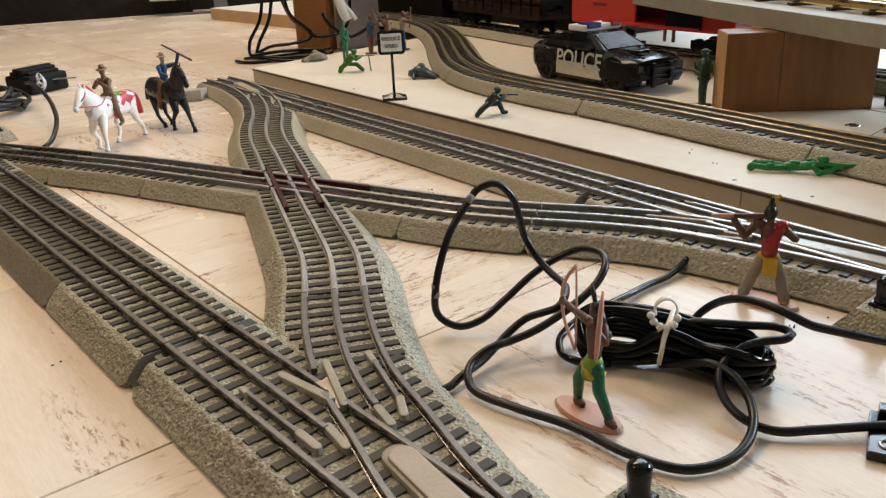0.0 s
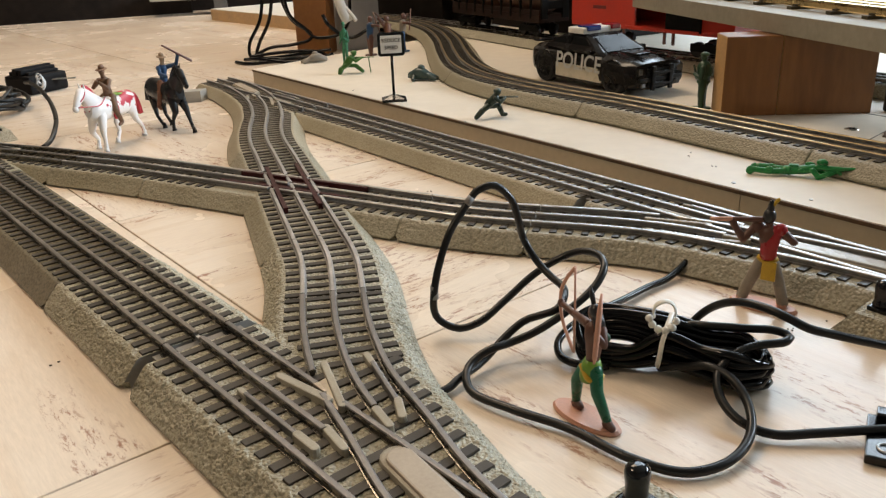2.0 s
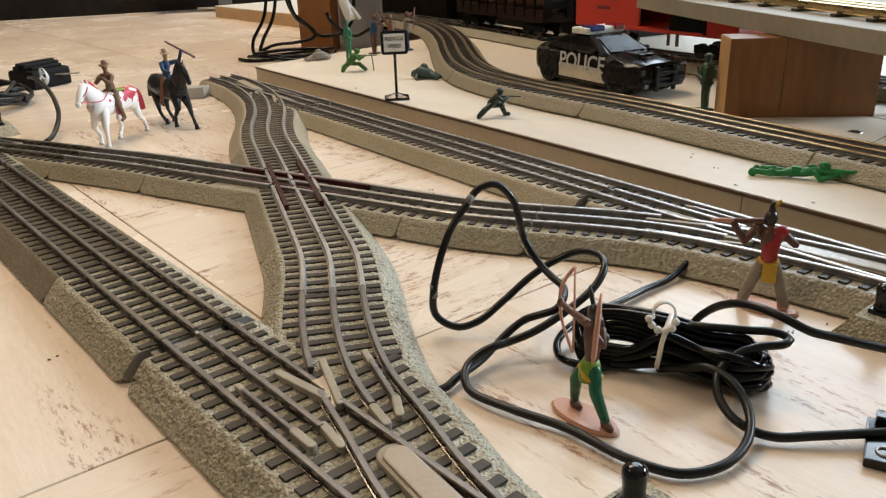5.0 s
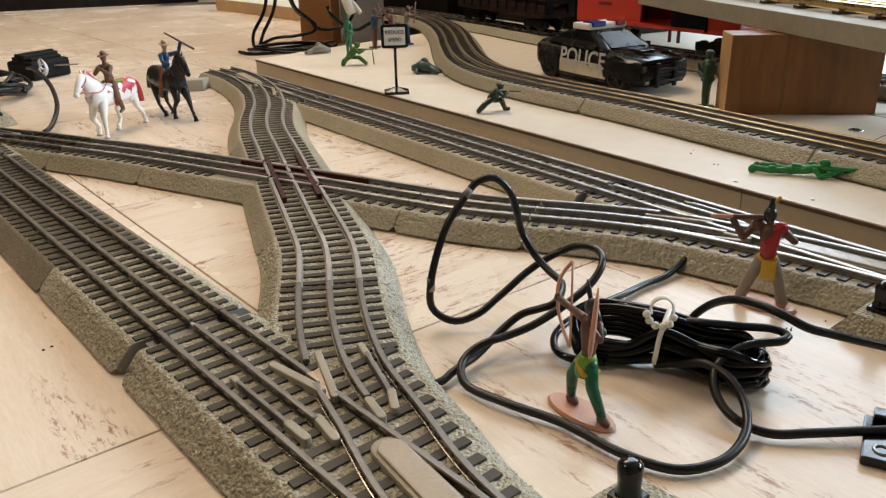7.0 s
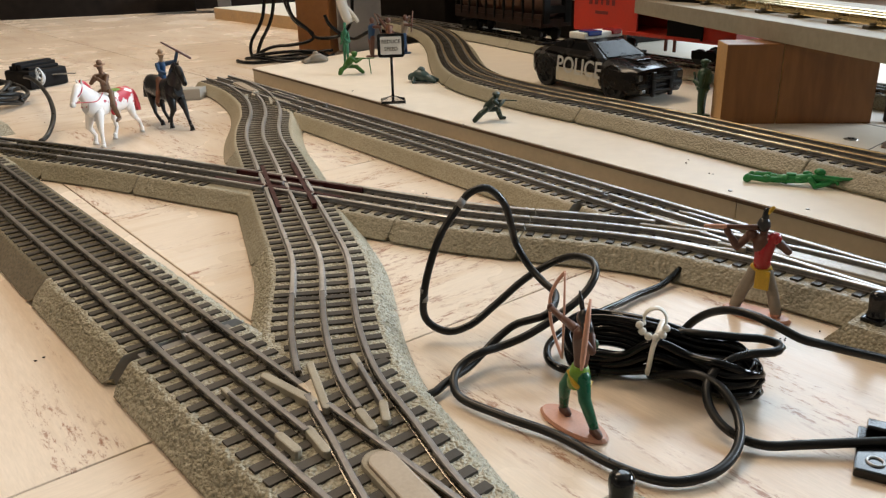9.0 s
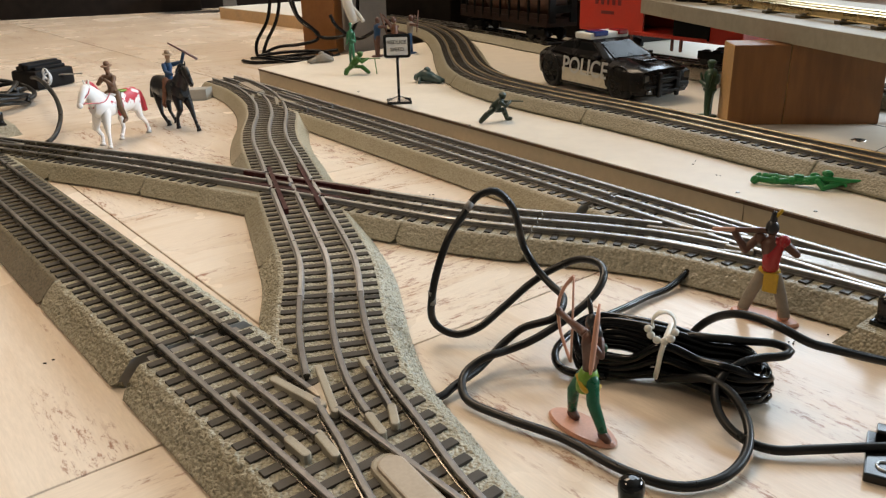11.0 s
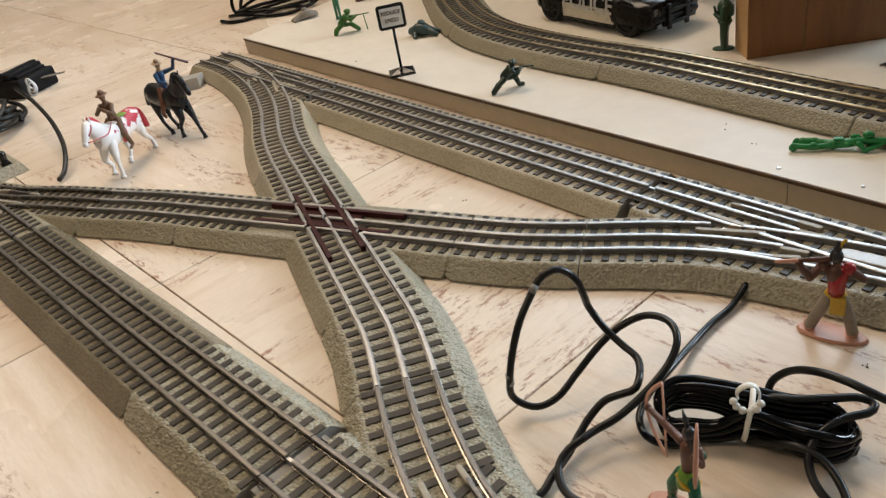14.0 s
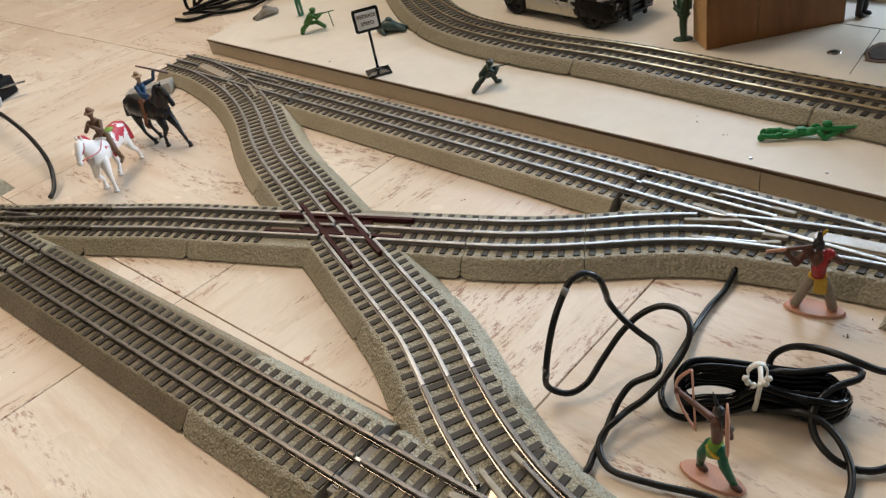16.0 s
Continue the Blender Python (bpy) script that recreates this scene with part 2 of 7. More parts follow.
MAPLE_FACE = wood_material("orange_grained_wood", (0.185, 0.070, 0.016), (0.275, 0.112, 0.029), (3.0, 3.0, 0.5))
MAPLE_END = mat("pale_wood_end", (0.50, 0.30, 0.13), 0.5, var=0.14, scale=40)
DECK = mat("grey_painted_deck", (0.285, 0.255, 0.195), 0.6, var=0.12, scale=20, stain=(0.34, 0.30, 0.23), stain_scale=35, stain_mix=0.5, bump=0.3, bump_scale=150)
PINE = mat("pale_pine_edge", (0.50, 0.33, 0.17), 0.55, var=0.15, scale=25)
WHITE_BOARD = mat("white_laminate", (0.80, 0.76, 0.68), 0.4, var=0.03, scale=10)
STEELBOX = mat("grey_enamel", (0.27, 0.28, 0.30), 0.4, var=0.06, scale=20)
BLACKWOOD = mat("dark_cabinet_wood", (0.012, 0.009, 0.0075), 0.85, var=0.4, scale=6, spec=0.12)


# ---- mesh helpers ----
def part(name, bm, material, parent=None, label="", smooth=False):
    me = bpy.data.meshes.new(name)
    bm.to_mesh(me)
    bm.free()
    mats = material if isinstance(material, (list, tuple)) else [material]
    for m in mats:
        me.materials.append(m)
    if smooth:
        for p in me.polygons:
            p.use_smooth = True
        me.set_sharp_from_angle(angle=radians(38))
    ob = new(name, me)
    if parent is not None:
        ob.parent = parent
        ob.matrix_parent_inverse = parent.matrix_basis.inverted()
    if label:
        ob["label"] = label
    return ob


def thing(name, label, category, at=(0, 0, 0), group="", kind="", turn=0.0):
    ob = new(name)
    ob.empty_display_size = 0.02
    ob.matrix_basis = pose(*at, 0, 0, turn)
    return tagged(ob, label, category, group, kind)


def frames_along(pts):
    """Points with side and up vectors carried along without twist."""
    pts = [Vector(p) for p in pts]
    out, up = [], None
    for i, p in enumerate(pts):
        t = (pts[min(i + 1, len(pts) - 1)] - pts[max(i - 1, 0)])
        t = t.normalized() if t.length > 1e-9 else Vector((0, 0, 1))
        if up is None:
            up = Vector((0, 0, 1)) if abs(t.z) < 0.9 else Vector((0, 1, 0))
        up = (up - t * up.dot(t)).normalized()
        out.append((p, t.cross(up).normalized(), up.copy()))
    return out


def tube(bm, pts, radii, seg=10, caps=True, index=0):
    """A round or oval tube; radii: one, or one a point, each a number or (side, up)."""
    if not isinstance(radii, (list,)):
        radii = [radii] * len(pts)
    rings = []
    for (p, s, u), r in zip(frames_along(pts), radii):
        a, c = r if isinstance(r, tuple) else (r, r)
        rings.append([bm.verts.new(p + s * (a * math.cos(k * math.tau / seg)) + u * (c * math.sin(k * math.tau / seg))) for k in range(seg)])
    for q, r in zip(rings, rings[1:]):
        for k in range(seg):
            f = bm.faces.new((q[k], q[(k + 1) % seg], r[(k + 1) % seg], r[k]))
            f.material_index, f.smooth = index, True
    if caps:
        for ring in (rings[0][::-1], rings[-1]):
            f = bm.faces.new(ring)
            f.material_index = index
    return bm


def limb(bm, p, q, r0, r1, index=0, seg=10):
    """A tapered limb with rounded ends."""
    p, q = Vector(p), Vector(q)
    d = (q - p).normalized()
    pts, rad = [], []
    for k in range(3):
        a = k * math.pi / 6
        pts.append(p - d * r0 * math.cos(a)); rad.append(max(r0 * math.sin(a), r0 * 0.08))
    pts += [p, q]; rad += [r0, r1]
    for k in range(2, -1, -1):
        a = k * math.pi / 6
        pts.append(q + d * r1 * math.cos(a)); rad.append(max(r1 * math.sin(a), r1 * 0.08))
    return tube(bm, pts, rad, seg, True, index)


def blob(bm, c, r, turn=0.0, tilt=0.0, index=0, seg=12, rings=8):
    """An ellipsoid with radii r about c, turned about z and then tilted."""
    rot = Euler((0, radians(tilt), radians(turn))).to_matrix()
    rows = []
    for i in range(1, rings):
        a = math.pi * i / rings
        rows.append([bm.verts.new(Vector(c) + rot @ Vector((r[0] * math.sin(a) * math.cos(k * math.tau / seg), r[1] * math.sin(a) * math.sin(k * math.tau / seg), r[2] * math.cos(a)))) for k in range(seg)])
    top, bot = bm.verts.new(Vector(c) + rot @ Vector((0, 0, r[2]))), bm.verts.new(Vector(c) - rot @ Vector((0, 0, r[2])))
    faces = []
    for q, s in zip(rows, rows[1:]):
        for k in range(seg):
            faces.append(bm.faces.new((q[k], s[k], s[(k + 1) % seg], q[(k + 1) % seg])))
    for k in range(seg):
        faces.append(bm.faces.new((top, rows[0][k], rows[0][(k + 1) % seg])))
        faces.append(bm.faces.new((bot, rows[-1][(k + 1) % seg], rows[-1][k])))
    for f in faces:
        f.material_index, f.smooth = index, True
    return bm


def box(bm, c, size, turn=0.0, bevel=0.0, index=0, m=None):
    """A box about c, turned about z, with bevelled edges."""
    mm = (m if m is not None else Matrix.Translation(c) @ Matrix.Rotation(radians(turn), 4, "Z")) @ Matrix.Diagonal((*size, 1))
    made = bmesh.ops.create_cube(bm, size=1, matrix=mm)
    vs = made["verts"]
    fs = {f for v in vs for f in v.link_faces}
    for f in fs:
        f.material_index = index
    if bevel:
        es = list({e for v in vs for e in v.link_edges})
        bmesh.ops.bevel(bm, geom=es, offset=bevel, segments=2, profile=0.6, affect="EDGES", clamp_overlap=True, material=index)
    return bm


def prism(bm, outline, z0, z1, index=0, bevel=0.0):
    """An upright prism on a flat outline of (x, y)."""
    lo = [bm.verts.new((x, y, z0)) for x, y in outline]
    hi = [bm.verts.new((x, y, z1)) for x, y in outline]
    n = len(outline)
    top = bm.faces.new(hi)
    fs = [top, bm.faces.new(lo[::-1])] + [bm.faces.new((lo[i], lo[(i + 1) % n], hi[(i + 1) % n], hi[i])) for i in range(n)]
    for f in fs:
        f.material_index = index
    if bevel:
        bmesh.ops.bevel(bm, geom=list(top.edges), offset=bevel, segments=2, profile=0.6, affect="EDGES", clamp_overlap=True, material=index)
    bmesh.ops.recalc_face_normals(bm, faces=bm.faces[:])
    return bm


def smooth_line(ctrl, step=0.004):
    """A Catmull-Rom line through ctrl (2D or 3D), sampled at even steps."""
    c = [Vector((*p, 0.0)) if len(p) == 2 else Vector(p) for p in ctrl]
    c = [c[0] * 2 - c[1]] + c + [c[-1] * 2 - c[-2]]
    raw = []
    for i in range(1, len(c) - 2):
        p0, p1, p2, p3 = c[i - 1:i + 3]
        t0, t1 = 0.0, max((p1 - p0).length, 1e-6) ** 0.5
        t2 = t1 + max((p2 - p1).length, 1e-6) ** 0.5
        t3 = t2 + max((p3 - p2).length, 1e-6) ** 0.5
        for k in range(16):
            t = t1 + (t2 - t1) * k / 16
            a1 = p0 * ((t1 - t) / (t1 - t0)) + p1 * ((t - t0) / (t1 - t0))
            a2 = p1 * ((t2 - t) / (t2 - t1)) + p2 * ((t - t1) / (t2 - t1))
            a3 = p2 * ((t3 - t) / (t3 - t2)) + p3 * ((t - t2) / (t3 - t2))
            b1 = a1 * ((t2 - t) / (t2 - t0)) + a2 * ((t - t0) / (t2 - t0))
            b2 = a2 * ((t3 - t) / (t3 - t1)) + a3 * ((t - t1) / (t3 - t1))
            raw.append(b1 * ((t2 - t) / (t2 - t1)) + b2 * ((t - t1) / (t2 - t1)))
    raw.append(c[-2])
    out, carry = [raw[0]], 0.0
    for a, b in zip(raw, raw[1:]):
        seglen = (b - a).length
        while carry + seglen >= step and seglen > 1e-9:
            a = a + (b - a) * ((step - carry) / seglen)
            out.append(a.copy())
            seglen, carry = (b - a).length, 0.0
        carry += seglen
    return out


class Route:
    """The centre line of a track, by distance along it."""

    def __init__(self, ctrl, step=0.003, ease=0):
        self.step, self.p = step, smooth_line(ctrl, step)
        for k in range(ease):
            q = self.p
            self.p = q[:1] + [(q[i - 1] + q[i] * 2 + q[i + 1]) / 4 for i in range(1, len(q) - 1)] + q[-1:]
        self.length = step * (len(self.p) - 1)

    def at(self, s):
        s = min(max(s, 0.0), self.length - 1e-6)
        i = int(s / self.step)
        i = min(i, len(self.p) - 2)
        p = self.p[i].lerp(self.p[i + 1], s / self.step - i)
        a, b = self.p[max(i - 2, 0)], self.p[min(i + 3, len(self.p) - 1)]
        t = (b - a).normalized()
        return p, t, Vector((t.y, -t.x, 0))

    def near(self, x, y):
        q = Vector((x, y, 0))
        i = min(range(len(self.p)), key=lambda k: (self.p[k] - q).length_squared)
        return i * self.step

    def gap(self, q):
        return min((p - q).length for p in self.p[::3])


def sweep(bm, route, s0, s1, profile, z=0.0, off=0.0, step=0.006, index=0, closed=True, cap=0):
    """Carries a cross-section of (side, height) along a route, with end faces."""
    n = max(2, int((s1 - s0) / step) + 1)
    rows = []
    for i in range(n):
        p, t, side = route.at(s0 + (s1 - s0) * i / (n - 1))
        rows.append([bm.verts.new(p + side * (off + w) + Vector((0, 0, z + h))) for w, h in profile])
    m = len(profile)
    for a, b in zip(rows, rows[1:]):
        for k in range(m if closed else m - 1):
            f = bm.faces.new((a[k], b[k], b[(k + 1) % m], a[(k + 1) % m]))
            f.material_index = index
    if closed:
        for r in (rows[0], rows[-1][::-1]):
            bm.faces.new(r).material_index = cap
    return bm


def gravel_bed(route, s0, s1, profile, z=0.0, heel=0.0, cell=0.0011, amp=0.00056, cap=0):
    """A roadbed with moulded gravel: a fine grid over the cross-section, each knot pushed in or out by chance."""
    rng = np.random.default_rng(int(s0 * 7000) + int(s1 * 900) + int(abs(route.p[0].x) * 5000))
    prof = []
    for (w0, h0), (w1, h1) in zip(profile, profile[1:]):
        k = max(1, round(math.hypot(w1 - w0, h1 - h0) / cell))
        prof += [(w0 + (w1 - w0) * i / k, h0 + (h1 - h0) * i / k) for i in range(k)]
    prof.append(profile[-1])
    prof = np.array(prof)
    d = np.gradient(prof, axis=0)
    nrm = np.stack([-d[:, 1], d[:, 0]], 1) / np.hypot(d[:, 0], d[:, 1])[:, None]
    n, m = max(2, int((s1 - s0) / cell)), len(prof)
    push = rng.uniform(-1, 1, (n, m)) * amp
    push += 0.8 * amp * np.repeat(np.repeat(rng.uniform(-1, 1, (n // 2 + 1, m // 2 + 1)), 2, 0), 2, 1)[:n, :m]
    push[:, np.abs(prof[:, 0]) < 0.0285] *= 0.45
    push[:, np.abs(prof[:, 0]) > 0.0300] *= 1.4
    push[:, :6] = push[:, -6:] = 0
    push[0] = push[-1] = 0
    lag = heel * np.clip(np.abs(prof[:, 0]) - 0.027, 0, 1)
    rows = []
    for i in range(n):
        p, t, side = route.at(s0 + (s1 - s0) * i / (n - 1))
        w = prof[:, 0] + push[i] * nrm[:, 0]
        h = prof[:, 1] + push[i] * nrm[:, 1]
        back = lag * (1 - i / (n - 1))
        # a small nick in the foot where two pieces meet
        nick = max(0.0, 1 - min(i, n - 1 - i) * (s1 - s0) / (n - 1) / 0.0032) * (prof[:, 1] < 0.0050) * 0.0026
        w, h = w - np.sign(prof[:, 0]) * nick, h + nick * (prof[:, 1] > 0.0005)
        rows.append(np.stack([p.x + side.x * w + t.x * back, p.y + side.y * w + t.y * back, z + h], 1))
    co = np.concatenate(rows)
    a = (np.arange(n - 1)[:, None] * m + np.arange(m - 1)[None, :]).ravel()
    faces = np.stack([a, a + m, a + m + 1, a + 1], 1).tolist()
    faces += [[i * m + m - 1, (i + 1) * m + m - 1, (i + 1) * m, i * m] for i in range(n - 1)]
    faces += [list(range(m)), list(range((n - 1) * m, n * m))[::-1]]
    me = bpy.data.meshes.new("roadbed")
    me.from_pydata(co.tolist(), [], faces)
    me.polygons.foreach_set("use_smooth", [True] * (len(faces) - 2) + [False] * 2)
    me.polygons.foreach_set("material_index", [0] * (len(faces) - 2) + [cap] * 2)
    me.update()
    return me


def bed_part(me, parent, materials):
    for m in materials:
        me.materials.append(m)
    ob = new("roadbed", me)
    ob.parent = parent
    ob.matrix_parent_inverse = parent.matrix_basis.inverted()
    return ob


# ---- track kit ----
GAUGE = 0.0165          # outer rails from the middle rail
TIE_STEP = 0.0107
BED = [(-0.0378, 0.0), (-0.0382, 0.0010), (-0.0405, 0.0015), (-0.0306, 0.0126), (-0.0288, 0.0139), (0.0288, 0.0139), (0.0306, 0.0126), (0.0405, 0.0015), (0.0382, 0.0010), (0.0378, 0.0)]
RAIL = [(-0.0021, 0.0130), (-0.0020, 0.0148), (-0.0009, 0.0150), (-0.0009, 0.0159), (-0.0015, 0.0164), (-0.0015, 0.0175), (-0.0011, 0.0180),
        (0.0, 0.01815), (0.0011, 0.0180), (0.0015, 0.0175), (0.0015, 0.0164), (0.0009, 0.0159), (0.0009, 0.0150), (0.0020, 0.0148), (0.0021, 0.0130)]
TIE_W, TIE_TOP, TIE_BASE = 0.0053, 0.0148, 0.0122
TIE_HALF = 0.0270


def tie_mesh(length, material):
    key = (round(length * 10000), material.name)
    if key not in TIES:
        bm = bmesh.new()
        l, w = length / 2, TIE_W / 2
        lo = [bm.verts.new((x, y, 0)) for x, y in ((-l, -w), (l, -w), (l, w), (-l, w))]
        hi = [bm.verts.new((x * 0.985, y * 0.86, TIE_TOP - TIE_BASE)) for x, y in ((-l, -w), (l, -w), (l, w), (-l, w))]
        bm.faces.new(hi)
        for i in range(4):
            bm.faces.new((lo[i], lo[(i + 1) % 4], hi[(i + 1) % 4], hi[i]))
        me = bpy.data.meshes.new("tie")
        bm.to_mesh(me)
        bm.free()
        me.materials.append(material)
        TIES[key] = me
    return TIES[key]


TIES = {}


def lay_tie(parent, route, s, z, left=TIE_HALF, right=TIE_HALF, material=None):
    """One tie across the route, reaching left and right of its middle."""
    left, right = round(left, 3), round(right, 3)
    p, t, side = route.at(s)
    ob = new("tie", tie_mesh(left + right, material or TIE))
    c = p + side * ((right - left) / 2)
    ang = math.degrees(math.atan2(side.y, side.x))
    ob.parent = parent
    ob.matrix_parent_inverse = parent.matrix_basis.inverted()
    ob.matrix_basis = pose(c.x, c.y, z + TIE_BASE, 0, 0, ang + random.uniform(-0.6, 0.6))


def rail(parent, route, s0, s1, off, z=0.0, material=None, name="rail"):
    bm = sweep(bmesh.new(), route, s0, s1, RAIL, z, off)
    bm.normal_update()
    for f in bm.faces:
        if f.calc_center_median().z - z < 0.0171:
            f.material_index = 1
    return part(name, bm, [material or STEEL, RAIL_SIDE if material in (STEEL_OLD, STEEL_BROWN) else RAIL_SIDE_BRIGHT], parent, smooth=True)


def section(route, s0, s1, label, z=0.0, steel=None, gap=0.0002, group="railway track pieces", open_start=0.0, bed=None):
    """A track section: roadbed, three rails and its ties."""
    p, t, side = route.at((s0 + s1) / 2)
    root = thing("track_section", label, "toy track", (p.x, p.y, z), group)
    fine = z == 0.0
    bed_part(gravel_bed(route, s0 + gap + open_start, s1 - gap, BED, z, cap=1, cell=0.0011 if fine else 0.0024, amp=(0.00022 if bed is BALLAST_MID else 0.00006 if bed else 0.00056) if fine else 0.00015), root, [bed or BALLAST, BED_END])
    for off in (-GAUGE, 0.0, GAUGE):
        rail(root, route, s0 + gap, s1 - gap, off, z, steel)
    n = max(1, round((s1 - s0) / TIE_STEP))
    for i in range(n):
        lay_tie(root, route, s0 + (i + 0.5) * (s1 - s0) / n, z, material=TIE_PALE if bed is BALLAST_TAN else TIE)
    return root


# ---- layout: routes ----
def local(o, u, n, a, b):
    return (o[0] + u[0] * a + n[0] * b, o[1] + u[1] * a + n[1] * b)


# a heel, the way towards the points, and the way towards the branch
SW_A = ((-0.0473, 0.3356), (0.635, -0.772), (0.772, 0.635))
SW_B = ((-0.3228, 0.6720), (-0.635, 0.772), (0.772, 0.635))
SW_C = ((-0.0566, 0.9142), (-0.579, 0.815), (-0.815, -0.579))
SW_D = ((0.2057, 0.545), (0.579, -0.815), (-0.815, -0.579))
SW_LEN = 0.298

FRONT = Route([SW_A[0], SW_B[0]])
BACK = Route([SW_D[0], SW_C[0]])
CROSS_A = Route([local(*SW_A, 0.298, 0.0), local(*SW_A, 0.22, 0.0015), local(*SW_A, 0.17, 0.0085), local(*SW_A, 0.131, 0.0205), (0.0360, 0.2825), (0.0268, 0.3160),
                 (0.0210, 0.3450), (0.0172, 0.3720), (0.0138, 0.4000), (0.0083, 0.4330), (-0.0015, 0.4680), (-0.0150, 0.5135), (-0.0290, 0.5605), (-0.0515, 0.637), (-0.0685, 0.695), (-0.085, 0.750), (-0.098, 0.810),
                 (-0.110, 0.892), (-0.128, 0.963), (-0.150, 1.022), (-0.186, 1.095), (-0.2292, 1.1571)], ease=25)
CROSS_B = Route([local(*SW_B, 0.298, 0.0), local(*SW_B, 0.22, 0.0015), local(*SW_B, 0.17, 0.0085), (-0.373, 0.774), (-0.313, 0.746), (-0.248, 0.712), (-0.198, 0.687),
                 (-0.0988, 0.6290), (-0.0530, 0.6020), (-0.0081, 0.5755), (0.054, 0.5380), (0.099, 0.5120), (0.144, 0.493), (0.187, 0.478), (0.227, 0.459), (0.250, 0.442),
                 local(*SW_D, 0.17, 0.0085), local(*SW_D, 0.22, 0.0015), local(*SW_D, 0.298, 0.0)], ease=25)
PLAT = 0.022
MAIN = Route([(0.6510, 0.1345), (0.5310, 0.3315), (0.4030, 0.5415), (0.3580, 0.6145), (0.2764, 0.7511), (0.2160, 0.8379), (0.1746, 0.9072), (0.1456, 0.9731), (0.1275, 1.0591), (0.1195, 1.1997), (0.1165, 1.3267), (0.1030, 1.4833), (0.0755, 1.6085), (0.0162, 1.7478), (-0.0932, 1.8976)])
REAR = Route([(0.80, 0.52), (0.66, 0.69), (0.55, 0.845), (0.452, 1.000), (0.400, 1.078), (0.280, 1.300), (0.2025, 1.465), (0.1355, 1.59), (0.05, 1.74), (-0.04, 1.88)])

# ---- table, platform and room ----
E1 = Vector((math.cos(radians(128)), math.sin(radians(128)), 0))
E2 = Vector((math.cos(radians(38)), math.sin(radians(38)), 0))
TILE_O = Vector((-0.135, 0.516, 0))


def flat_tile(parent, quad, turned, top=0.0, deep=0.003):
    """One vinyl tile on four corners, with eased edges; its grain may run the other way."""
    bm = bmesh.new()
    c = sum((Vector(q) for q in quad), Vector()) / 4
    prism(bm, [((q - c) * (1 - 0.0009 / (q - c).length) + c).xy for q in (Vector(v) for v in quad)], top - deep, top, bevel=0.0004)
    m = Matrix.Rotation(radians(-90), 4, "Z") if turned else Matrix.Identity(4)
    bm.transform(m.inverted())
    ob = part("vinyl_tile", bm, TILE, parent)
    ob.matrix_basis = m


def build_table():
    bm = bmesh.new()
    box(bm, (0.1, 1.25, -0.0245), (3.6, 3.6, 0.042), 0, 0.002)
    table = part("table_top", bm, BOARD_LIP)
    tagged(table, "large plywood train table covered in cream vinyl tiles", "table", kind="structure")
    for name, x, y in (("table_leg", -1.5, -0.35), ("table_leg", 1.6, -0.35), ("table_leg", -1.5, 2.8), ("table_leg", 1.6, 2.8)):
        part(name, box(bmesh.new(), (x, y, -0.473), (0.09, 0.09, 0.85), 0, 0.004), PINE, table)
    seams = [-1.338, -0.976, -0.614, -0.252, 0.0655, 0.428, 0.790, 1.152, 1.514, 1.876, 2.238]
    edges = [-1.411, -1.058, -0.704, -0.350, 0.003, 0.353, 0.704, 1.056, 1.411]
    for j, (left, right) in enumerate(zip(edges, edges[1:])):
        for i, (lo, hi) in enumerate(zip(seams, seams[1:])):
            quad = [TILE_O + E1 * e + E2 * x for e, x in ((lo, left), (lo, right), (hi, right), (hi, left))]
            mid = sum(quad, Vector()) / 4
            if -1.55 < mid.x < 1.75 and -0.4 < mid.y < 2.9:
                flat_tile(table, quad, (i + j) % 2 == 1)
    return table


def build_platform():
    along = Vector((0.5677, -0.8232, 0))
    back = Vector((0.8232, 0.5677, 0))
    corner = Vector((-0.1865, 1.2035, 0))
    root = thing("platform_board", "cream-white faced board with a dark brown lip laid on the table", "board", (corner.x, corner.y, 0), kind="structure")
    seam = (Vector((0.294, 0.511, 0)) - corner).dot(along)
    wide = 1.05
    # the left end is cut at an angle
    pts0 = [corner, corner + along * seam, corner + along * seam + back * wide, corner + back * wide + along * 0.1 - along * 0.35]
    pts1 = [corner + along * (seam + 0.0008), corner + along * 1.75, corner + along * 1.75 + back * wide, corner + along * (seam + 0.0008) + back * wide]
    for pts in (pts0, pts1):
        bm = prism(bmesh.new(), [p.xy for p in pts], 0.0005, PLAT - 0.0032, bevel=0.0)
        part("core", bm, BOARD_EDGE, root)
        grow = [p - back * 0.0012 if i < 2 else p for i, p in enumerate(pts)]
        bm = prism(bmesh.new(), [p.xy for p in grow], PLAT - 0.0032, PLAT - 0.0008)
        part("lip", bm, BOARD_LIP, root, "thin dark brown hardboard lip")
    bm = prism(bmesh.new(), [p.xy for p in (pts0[0], pts1[1], pts1[2], pts0[3])], PLAT - 0.0008, PLAT)
    part("face", bm, BOARD_TOP, root)
    return root


